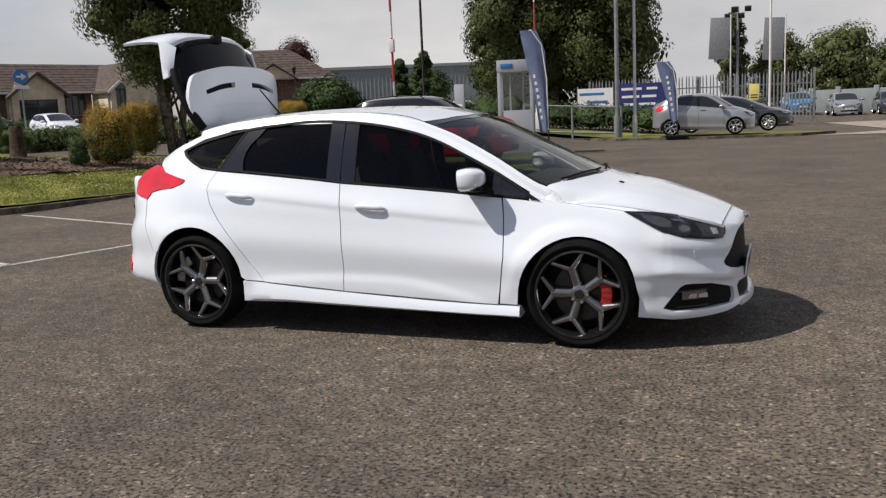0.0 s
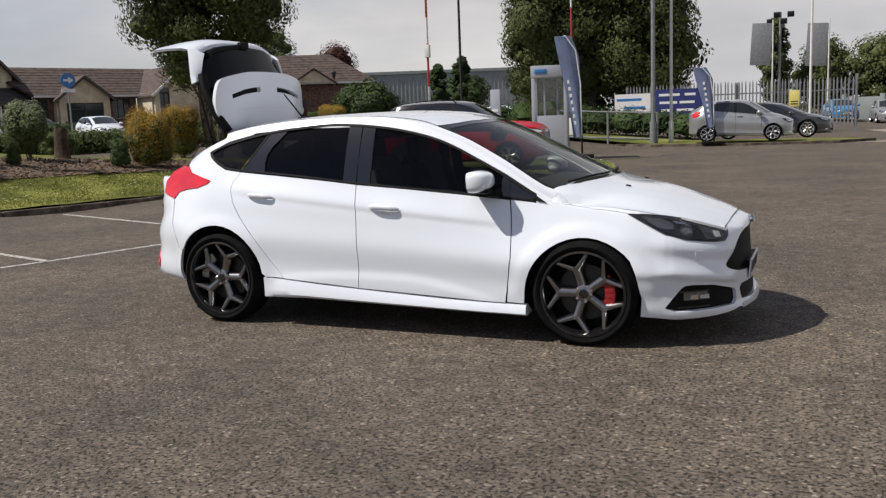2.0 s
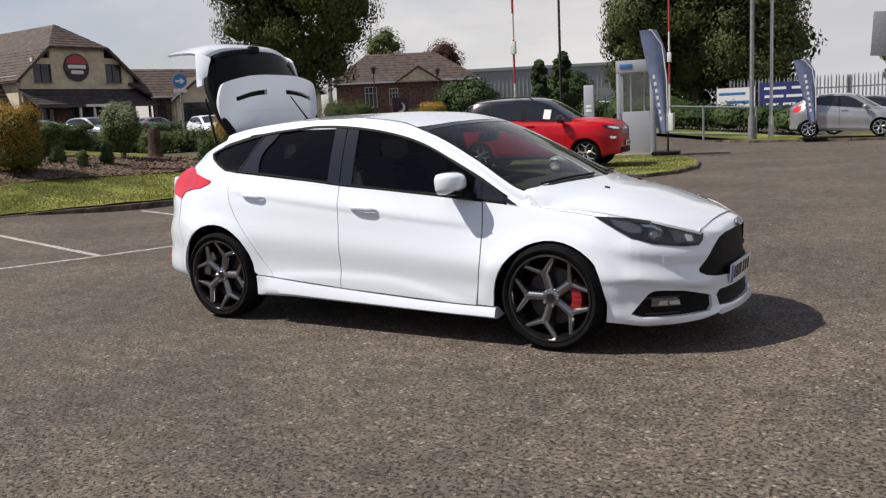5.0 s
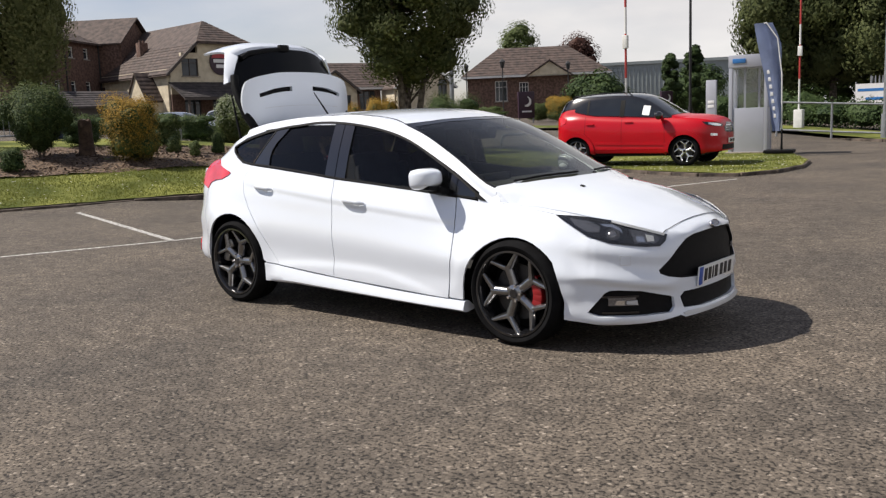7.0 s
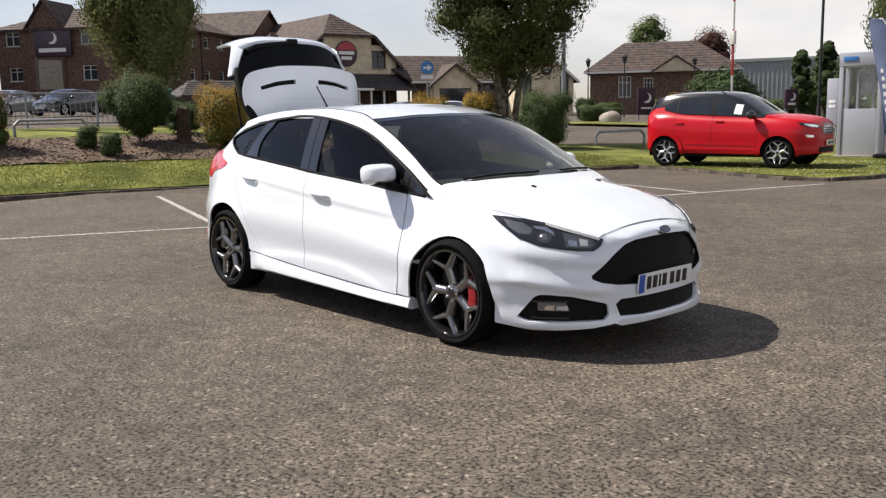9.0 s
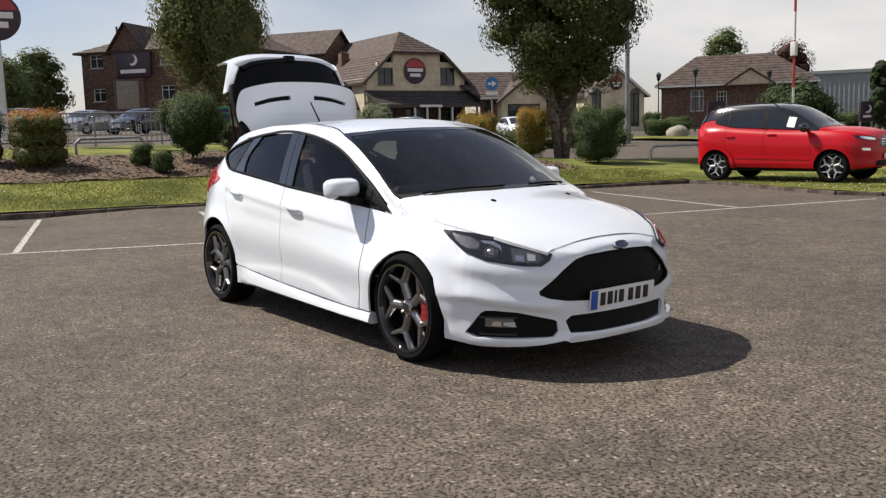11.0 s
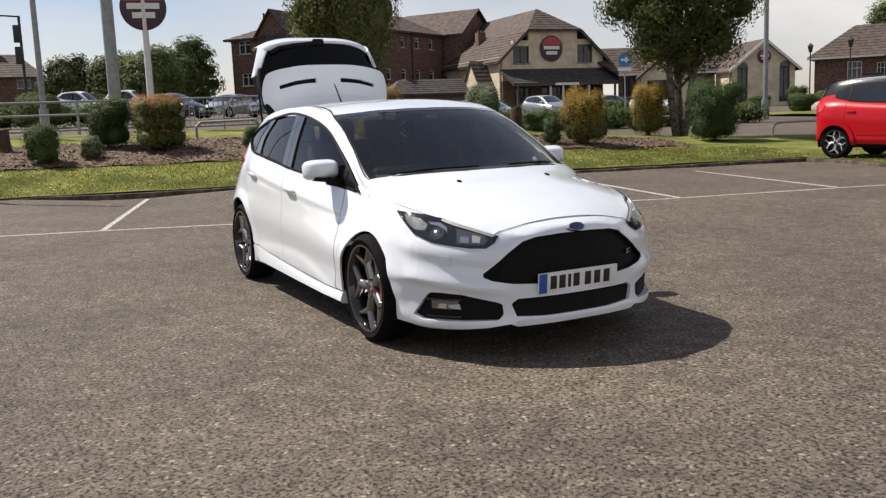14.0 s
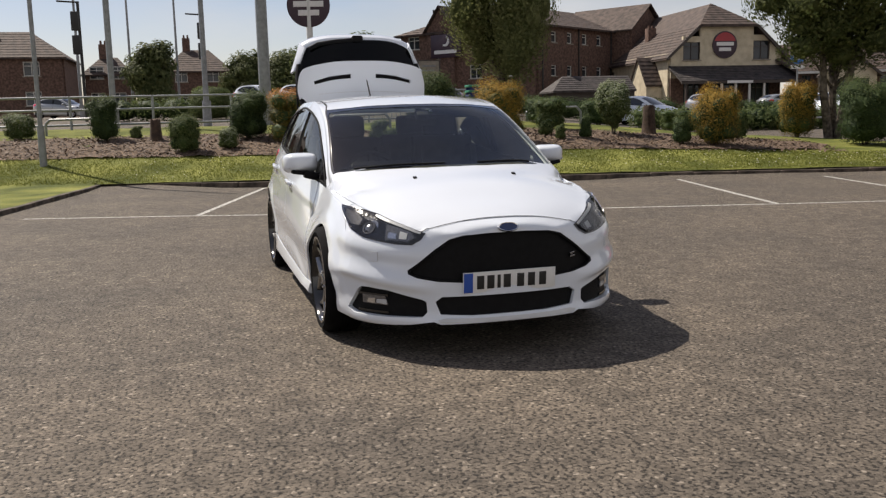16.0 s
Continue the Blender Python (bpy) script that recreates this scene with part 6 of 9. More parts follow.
# ---- buildings ----
def wall_with_holes(bm, a, b, z0, z1, holes, thick=0.3):
    """An upright wall from a to b (plan points) with openings (along0, along1, low, high), as one joined body with reveals."""
    a, b = Vector(a), Vector(b)
    length = (b - a).length
    t = (b - a).normalized()
    n = Vector((-t.y, t.x)) * thick / 2
    xs = sorted({0.0, length, *[min(max(v, 0.0), length) for h in holes for v in h[:2]]})
    zs = sorted({z0, z1, *[min(max(v, z0), z1) for h in holes for v in h[2:4]]})
    made = {}

    def solid(i, k):
        if not (0 <= i < len(xs) - 1 and 0 <= k < len(zs) - 1):
            return False
        x, z = (xs[i] + xs[i + 1]) / 2, (zs[k] + zs[k + 1]) / 2
        return not any(h[0] < x < h[1] and h[2] < z < h[3] for h in holes)

    def corner(i, k, side):
        if (i, k, side) not in made:
            p = a + t * xs[i] + n * side
            made[i, k, side] = bm.verts.new((p.x, p.y, zs[k]))
        return made[i, k, side]

    for i in range(len(xs) - 1):
        for k in range(len(zs) - 1):
            if not solid(i, k):
                continue
            ring = ((i, k), (i + 1, k), (i + 1, k + 1), (i, k + 1))
            bm.faces.new([corner(*c, -1) for c in ring])
            bm.faces.new([corner(*c, 1) for c in ring[::-1]])
            for e, (di, dk) in enumerate(((0, -1), (1, 0), (0, 1), (-1, 0))):
                if not solid(i + di, k + dk):
                    p, q = ring[e], ring[(e + 1) % 4]
                    bm.faces.new((corner(*q, -1), corner(*p, -1), corner(*p, 1), corner(*q, 1)))


def window_in(parent, a, b, hole, frame_mat=FRAME_DARK, bars=1, sill=True, thick=0.3, name="window"):
    """A window set in a wall's opening: frame, glazing bars, panes and sill."""
    a, b = Vector(a), Vector(b)
    t = (b - a).normalized()
    ang = math.degrees(math.atan2(t.y, t.x))
    s0, s1, z0, z1 = hole
    c = a + t * (s0 + s1) / 2
    win = new(name)
    win.parent = parent
    win.matrix_local = pose(c.x, c.y, (z0 + z1) / 2, 0, 0, ang)
    w, h = s1 - s0, z1 - z0
    bm = bmesh.new()
    f = 0.07
    for x, z, sx, sz in ((0, h / 2 - f / 2, w, f), (0, -h / 2 + f / 2, w, f), (-w / 2 + f / 2, 0, f, h - 2 * f), (w / 2 - f / 2, 0, f, h - 2 * f)):
        box(bm, (sx, 0.09, sz), (x, 0, z))
    for i in range(bars):
        box(bm, (0.05, 0.07, h - 2 * f), (w * ((i + 1) / (bars + 1) - 0.5), 0, 0))
    if h > 0.9:
        box(bm, (w - 2 * f, 0.07, 0.05), (0, 0.002, h * 0.2))
    part("window_frame", bm, frame_mat, win, smooth=False)
    bm = bmesh.new()
    box(bm, (w - 2 * f, 0.012, h - 2 * f), (0, 0.03, 0))
    part("pane", bm, PANE, win, smooth=False)
    if sill:
        bm = bmesh.new()
        box(bm, (w + 0.2, 0.42, 0.09), (0, -0.05, -h / 2 - 0.045), (0, 0, 0), 0.01)
        part("window_sill", bm, STONE, win)
    return win


def roof_slab(bm, p, q, r, s, thick=0.14):
    """A sloping roof plane through four corners, with thickness."""
    top = [bm.verts.new(v) for v in (p, q, r, s)]
    low = [bm.verts.new(Vector(v) - Vector((0, 0, thick))) for v in (p, q, r, s)]
    bm.faces.new(top)
    bm.faces.new(low[::-1])
    for i in range(4):
        bm.faces.new((top[i], low[i], low[(i + 1) % 4], top[(i + 1) % 4]))


def roof_courses(bm, p, q, r, s, rows):
    """Tile courses: long stepped strips across the slope from eave p-q up to ridge s-r."""
    p, q, r, s = (Vector(v) for v in (p, q, r, s))
    up = (q - p).cross(s - p).normalized()
    up = up if up.z > 0 else -up
    for i in range(rows):
        t0, t1 = i / rows, min(1.0, (i + 1.12) / rows)
        a, b, c, d = p.lerp(s, t0), q.lerp(r, t0), q.lerp(r, t1), p.lerp(s, t1)
        lo = [bm.verts.new(v + up * h) for v, h in ((a, 0.045), (b, 0.045), (c, 0.012), (d, 0.012))]
        un = [bm.verts.new(v - up * 0.03) for v in (a, b)]
        bm.faces.new(lo)
        bm.faces.new((lo[1], lo[0], un[0], un[1]))


def slope(parent, p, q, r, s, mat, rows=0, thick=0.14):
    """One roof slope as a part, with its tile courses on it."""
    bm = bmesh.new()
    roof_slab(bm, p, q, r, s, thick)
    bmesh.ops.recalc_face_normals(bm, faces=bm.faces[:])
    ob = part("roof_slope", bm, mat, parent, smooth=False)
    if rows:
        bm = bmesh.new()
        roof_courses(bm, p, q, r, s, rows)
        tagged(part("tiling", bm, mat, ob, smooth=False), kind="stuff")
    return ob


def round_sign(parent, at, r, facing, name="round_sign", label="round plum and red sign with white bars"):
    """A round board with a red cap and white bars for its lettering."""
    sign = new(name)
    sign.parent = parent
    sign.matrix_local = pose(*at, 0, 0, facing)
    sign["label"] = label
    bm = bmesh.new()
    lathe(bm, [(0, -0.06), (r * 0.94, -0.06), (r, -0.05), (r, 0.05), (r * 0.94, 0.06), (0, 0.06)], 40)
    part("board", bm, PLUM, sign)
    bm = bmesh.new()
    pts = [(r * 0.90 * math.cos(a), r * 0.90 * math.sin(a)) for a in np.linspace(radians(18), radians(162), 20)]
    prism(bm, pts, 0, 0.012, Matrix.Translation((0, -0.062, 0)) @ pose(0, 0, 0, 90, 0, 0))
    part("red_cap", bm, SIGN_RED, sign)
    for z, w in ((0.06 * r, 1.40 * r), (-0.34 * r, 0.98 * r)):
        bm = bmesh.new()
        box(bm, (w, 0.02, 0.26 * r), (0, -0.07, z), (0, 0, 0), 0.004)
        part("lettering_bar", bm, SIGN_WHITE, sign)
    return sign


def pub():
    """The two-storey cream building with half-hipped gable, lean-to and chimney. Local x runs along its front, y goes back."""
    ob = thing("pub_building", "cream rendered two-storey pub with brown tiled half-hipped roof", "building", "", (-62.6, 41.0, 0.0), 84.3)
    zb, ze, wide, deep = 0.6, 6.35, 10.6, 16.0
    front, back = (0, 0), (wide, 0)
    wins = [(1.15, 2.75, 5.75, 7.40), (7.85, 9.45, 5.75, 7.40)]
    bm = bmesh.new()
    wall_with_holes(bm, front, back, 4.2, ze, [(w[0], w[1], w[2], ze) for w in wins])
    # gable above the eaves, cut by the half hip
    for hole in ((0.0, wins[0][0]), (wins[0][1], wins[1][0]), (wins[1][1], wide)):
        lift = lambda x: min(8.75, ze + 0.85 * min(x, wide - x))
        xs = sorted({hole[0], hole[1], *[x for x in (2.82, wide - 2.82) if hole[0] < x < hole[1]]})
        for x0, x1 in zip(xs, xs[1:]):
            for y in (-0.15, 0.15):
                vs = [bm.verts.new(v) for v in ((x0, y, ze), (x1, y, ze), (x1, y, lift(x1)), (x0, y, lift(x0)))]
                bm.faces.new(vs)
    for w in wins:
        box(bm, (w[1] - w[0], 0.3, max(0.02, 7.9 - w[3])), ((w[0] + w[1]) / 2, 0, w[3] + (8.4 - w[3] - 0.5) / 2 - 0.02 if w[0] > 2 else w[3] + 0.12))
    wall_with_holes(bm, (0, deep), (0, 0.15), 1.0, ze, [(3.0, 4.0, 4.3, 5.4), (9.0, 10.0, 4.3, 5.4)])
    wall_with_holes(bm, (wide, 0.15), (wide, deep), 1.0, ze, [])
    part("wall", bm, CREAM, ob, "cream rendered wall", smooth=False)
    for w in wins:
        window_in(ob, front, back, w)
    for w in ((3.0, 4.0, 4.3, 5.4), (9.0, 10.0, 4.3, 5.4)):
        window_in(ob, (0, deep), (0, 0.15), w)
    bm = bmesh.new()
    wall_with_holes(bm, front, back, zb, 4.2, [(1.2, 2.8, 1.9, 3.9), (4.0, 6.6, 0.9, 3.9), (7.6, 9.6, 1.9, 3.9)])
    part("lower_wall", bm, BRICK, ob, "brown brick ground-floor wall", smooth=False)
    for w in ((1.2, 2.8, 1.9, 3.9), (4.0, 6.6, 0.9, 3.9), (7.6, 9.6, 1.9, 3.9)):
        window_in(ob, front, back, w, bars=2, sill=w[2] > 1)
    # main roof, ridge running back
    mid, zr, over = wide / 2, 10.9, 0.55
    e0, e1 = ze - 0.45, ze - 0.45
    ridge_f, ridge_b = 2.9, deep
    lx, rx = -over, wide + over
    hip_l, hip_r, hz = 2.55, wide - 2.55, 8.72
    roof = slope(ob, (lx, deep + 0.3, e0), (lx, -0.5, e0), (hip_l, -0.5, hz), (mid, deep + 0.3, zr), TILE, 0)
    slope(ob, (hip_l, -0.5, hz), (mid, ridge_f, zr), (mid, ridge_f + 0.01, zr), (mid, deep + 0.3, zr), TILE, 0)
    slope(ob, (rx, -0.5, e1), (rx, deep + 0.3, e1), (mid, deep + 0.3, zr), (hip_r, -0.5, hz), TILE, 0)
    slope(ob, (hip_r, -0.5, hz), (mid, deep + 0.3, zr), (mid, ridge_f + 0.01, zr), (mid, ridge_f, zr), TILE, 0)
    slope(ob, (hip_l - 0.1, -0.62, hz - 0.05), (hip_r + 0.1, -0.62, hz - 0.05), (mid + 0.05, ridge_f, zr + 0.02), (mid - 0.05, ridge_f, zr + 0.02), TILE, 0)
    slope(ob, (hip_l, -0.6, hz), (hip_r, -0.6, hz), (mid + 0.05, ridge_f, zr + 0.02), (mid - 0.05, ridge_f, zr + 0.02), TILE, 9, 0.05)
    slope(ob, (lx, deep, e0), (lx, -0.4, e0), (hip_l, -0.4, hz), (hip_l, deep, hz), TILE, 10, 0.05)
    for x0, x1 in ((lx, hip_l), (rx, hip_r)):
        bm = bmesh.new()
        a, b = Vector((x0, -0.56, e0 - 0.1)), Vector((x1, -0.56, hz - 0.1))
        q = (b - a).to_track_quat("X", "Z").to_matrix().to_4x4()
        bmesh.ops.create_cube(bm, size=1.0, matrix=Matrix.Translation((a + b) / 2) @ q @ Matrix.Diagonal(((b - a).length, 0.08, 0.24, 1)))
        part("bargeboard", bm, FRAME_DARK, roof, smooth=False)
    bm = bmesh.new()
    box(bm, (0.8, 0.8, 2.2), (2.1, 8.5, 8.2), (0, 0, 0), 0.02)
    for dx in (-0.18, 0.18):
        rod(bm, (2.1 + dx, 8.5, 9.3), (2.1 + dx, 8.5, 9.55), 0.13, 0.10, 10)
    part("chimney", bm, BRICK, roof, "brick chimney with two pots")
    # lean-to over the entrance
    slope(ob, (-0.2, -2.6, 3.85), (wide + 0.7, -2.6, 3.85), (wide + 0.3, -0.1, 5.25), (-0.2, -0.1, 5.25), TILE_DARK, 9)
    bm = bmesh.new()
    box(bm, (wide + 0.8, 0.12, 0.22), (wide / 2 + 0.2, -2.58, 3.72))
    part("fascia", bm, FRAME_DARK, ob, smooth=False)
    for x in (0.3, 3.6, 4.9, 6.2, 7.6, 10.4):
        bm = bmesh.new()
        box(bm, (0.16, 0.16, 2.9), (x, -2.45, 2.25))
        part("porch_post", bm, WOOD_WHITE if 3 < x < 8 else FRAME_DARK, ob, smooth=False)
    bm = bmesh.new()
    box(bm, (2.4, 0.05, 0.22), (5.2, -2.68, 3.74))
    part("name_board", bm, SIGN_WHITE, ob, "small pale board over the entrance", smooth=False)
    # gabled side porch with a steep tiled roof
    x0, y0, y1, low, top = -1.6, 1.3, 4.7, 3.9, 6.2
    ym = (y0 + y1) / 2
    bm = bmesh.new()
    prism(bm, [(x0, y0), (-0.15, y0), (-0.15, y1), (x0, y1)], 0.6, low)
    bm.faces.new([bm.verts.new(v) for v in ((x0, y1, low), (x0, y0, low), (x0, ym, top - 0.1))])
    part("porch_wall", bm, CREAM, ob, "cream rendered side porch", smooth=False)
    slope(ob, (x0 - 0.15, y0 - 0.2, low - 0.2), (0.05, y0 - 0.2, low - 0.2), (0.05, ym, top), (x0 - 0.15, ym, top), TILE, 7)
    slope(ob, (0.05, y1 + 0.2, low - 0.2), (x0 - 0.15, y1 + 0.2, low - 0.2), (x0 - 0.15, ym, top), (0.05, ym, top), TILE, 0)
    round_sign(ob, (5.05, -0.22, 7.03), 1.17, 0)
    return ob


pub()


def shelter():
    """The low tiled outbuilding between pub and hotel: hipped roof, below it a wall coloured dark for the eaves' shade.
    """
    ob = thing("outbuilding", "low outbuilding with a hipped brown tiled roof over a wall coloured as shaded", "building", "", (-62.6, 41.0, 0.0), 84.3)
    x0, x1, y0, y1, low, top = -10.6, -3.0, 0.2, 4.0, 3.3, 4.6
    ym = (y0 + y1) / 2
    slope(ob, (x0, y0, low), (x1, y0, low), (x1, ym, top), (x0 + 1.5, ym, top), TILE_DARK, 7)
    slope(ob, (x1, y1, low), (x0, y1, low), (x0 + 1.5, ym, top), (x1, ym, top), TILE_DARK, 0)
    slope(ob, (x0, y1, low), (x0, y0, low), (x0 + 1.5, ym - 0.05, top), (x0 + 1.5, ym + 0.05, top), TILE_DARK, 0)
    # the dark frame colour paints in the shade under the eaves
    bm = bmesh.new()
    prism(bm, [(x0 + 0.4, y0 + 0.4), (x1, y0 + 0.4), (x1, y1 - 0.4), (x0 + 0.4, y1 - 0.4)], 0.6, low)
    part("wall", bm, FRAME_DARK, ob, "wall with the shade of the eaves in its dark colour", smooth=False)


shelter()


def long_range():
    """The single-storey brick range beside the pub, with a cream gabled bay and the gabled hall with arched windows."""
    ob = thing("restaurant_building", "single-storey brown brick building with tiled roofs and cream gables", "building", "", (-60.9, 47.56, 0.0), 68.0)
    z0, ze, zr, deep = 0.4, 4.85, 7.15, 9.0
    holes = [(0.3, 1.1, 2.4, 4.2), (6.9, 8.6, 2.4, 4.2)]
    bm = bmesh.new()
    wall_with_holes(bm, (4.4, 0), (13.6, 0), z0, ze - 0.3, holes)
    part("wall", bm, BRICK, ob, "brown brick wall", smooth=False)
    for h in holes:
        window_in(ob, (4.4, 0), (13.6, 0), h, bars=2)
    p = ((4.2, -0.6, ze - 0.35), (18.6, -0.6, ze - 0.35), (18.6, deep / 2, zr), (1.5, deep / 2, zr))
    slope(ob, *p, TILE, 10)
    slope(ob, (18.6, deep + 0.6, ze), (1.5, deep + 0.6, ze), (1.5, deep / 2, zr), (18.6, deep / 2, zr), TILE, 0)
    bm = bmesh.new()
    box(bm, (10.3, 0.12, 0.2), (9.35, -0.62, ze - 0.45))
    part("gutter", bm, WOOD_WHITE, ob, smooth=False)

    def gable(x, w, zt, zw, out, sign, mat, nm):
        bay = new(nm)
        bay.parent = ob
        bm = bmesh.new()
        half = w / 2
        arcs = [(x - half + 0.5, x - half + 1.5, 1.4, zw), (x + half - 1.5, x + half - 0.5, 1.4, zw)] if sign else [(x - half + 0.6, x + half - 0.6, 2.0, zw - 0.5)]
        wall_with_holes(bm, (x - half, -out), (x + half, -out), z0, zw, [(a - (x - half), b - (x - half), c, d) for a, b, c, d in arcs])
        part("bay_wall", bm, mat, bay, "cream rendered front wall", smooth=False)
        bm = bmesh.new()
        bm.faces.new([bm.verts.new(v) for v in ((x - half, -out - 0.15, zw), (x + half, -out - 0.15, zw), (x, -out - 0.15, zt))])
        part("gable_end", bm, mat, bay, "cream rendered gable", smooth=False)
        for sx in (x - half, x + half):
            bm = bmesh.new()
            box(bm, (0.3, out - 0.15, zw - z0), (sx, -out / 2 + 0.075, (zw + z0) / 2))
            part("side_wall", bm, mat, bay, smooth=False)
        for a, b, c, d in arcs:
            window_in(bay, (x - half, -out), (x + half, -out), (a - (x - half), b - (x - half), c, d - 0.02), bars=1, sill=not sign)
            if sign:
                bm = bmesh.new()
                r = (b - a) / 2
                pts = [((a + b) / 2 + r * math.cos(q), d + r * math.sin(q)) for q in np.linspace(0, math.pi, 12)]
                prism(bm, pts, 0, 0.03, Matrix.Translation((0, -out - 0.17, 0)) @ pose(0, 0, 0, 90, 0, 0))
                part("arched_pane", bm, PANE, bay)
        o = 0.45
        slope(bay, (x - half - o, -out - 0.5, zw - 0.25), (x - half - o, deep / 2, zw - 0.25), (x, deep / 2, zt + 0.2), (x, -out - 0.5, zt + 0.2), TILE, 0)
        slope(bay, (x + half + o, deep / 2, zw - 0.25), (x + half + o, -out - 0.5, zw - 0.25), (x, -out - 0.5, zt + 0.2), (x, deep / 2, zt + 0.2), TILE, 0)
        for s in (-1, 1):
            bm = bmesh.new()
            a, b = Vector((x + s * (half + o), -out - 0.54, zw - 0.35)), Vector((x, -out - 0.54, zt + 0.1))
            q = (b - a).to_track_quat("X", "Z").to_matrix().to_4x4()
            bmesh.ops.create_cube(bm, size=1.0, matrix=Matrix.Translation((a + b) / 2) @ q @ Matrix.Diagonal(((b - a).length, 0.07, 0.22, 1)))
            part("bargeboard", bm, WOOD_WHITE if sign else FRAME_DARK, bay, smooth=False)
        if sign:
            round_sign(bay, (x, -out - 0.24, zw + 0.95), 0.62, 0)

    gable(8.4, 4.5, 5.95, 4.3, 0.9, False, CREAM, "gabled_bay")
    gable(16.9, 6.0, 6.85, 4.55, 3.0, True, CREAM, "gabled_hall")
    return ob


long_range()


def hall_beyond():
    """The low brick hall right of the restaurant: hipped roof and a small cream gable."""
    ob = thing("brick_hall", "low brick hall with brown hipped roof and small cream gable", "building", "", (-49.9, 66.85, 0.0), 32.4)
    z0, ze, zr, w, deep, r0, r1 = 0.4, 5.2, 8.2, 13.3, 10.0, 2.8, 9.9
    holes = [(2.6, 3.8, 2.7, 4.7), (5.0, 5.9, 2.9, 4.5), (10.6, 12.2, 2.9, 4.5)]
    bm = bmesh.new()
    wall_with_holes(bm, (0, 0), (w, 0), z0, ze, holes)
    wall_with_holes(bm, (0, deep), (0, 0.15), z0, ze, [])
    wall_with_holes(bm, (w, 0.15), (w, deep), z0, ze, [])
    part("wall", bm, BRICK, ob, smooth=False)
    for h in holes:
        window_in(ob, (0, 0), (w, 0), h, WOOD_WHITE, bars=2)
    slope(ob, (-0.7, -0.7, ze), (w + 0.7, -0.7, ze), (r1, deep / 2, zr), (r0, deep / 2, zr), TILE, 11)
    slope(ob, (w + 0.7, deep + 0.7, ze), (-0.7, deep + 0.7, ze), (r0, deep / 2, zr), (r1, deep / 2, zr), TILE, 0)
    slope(ob, (w + 0.7, -0.7, ze), (w + 0.7, deep + 0.7, ze), (r1, deep / 2 + 0.05, zr), (r1, deep / 2 - 0.05, zr), TILE, 0)
    slope(ob, (-0.7, deep + 0.7, ze), (-0.7, -0.7, ze), (r0, deep / 2 - 0.05, zr), (r0, deep / 2 + 0.05, zr), TILE, 0)
    bm = bmesh.new()
    box(bm, (w + 1.4, 0.12, 0.2), (w / 2, -0.72, ze - 0.1))
    part("gutter", bm, WOOD_WHITE, ob, smooth=False)
    g0, g1, gm, gz = 6.0, 9.9, 8.0, 6.35
    bm = bmesh.new()
    bm.faces.new([bm.verts.new(v) for v in ((g0, -1.0, ze - 0.1), (g1, -1.0, ze - 0.1), (gm, -1.0, gz))])
    part("small_gable", bm, CREAM, ob, smooth=False)
    slope(ob, (g0 - 0.4, -1.2, ze - 0.2), (g0 - 0.4, 2.2, ze - 0.2), (gm, 2.2, gz + 0.2), (gm, -1.2, gz + 0.2), TILE, 0)
    slope(ob, (g1 + 0.4, 2.2, ze - 0.2), (g1 + 0.4, -1.2, ze - 0.2), (gm, -1.2, gz + 0.2), (gm, 2.2, gz + 0.2), TILE, 0)


hall_beyond()


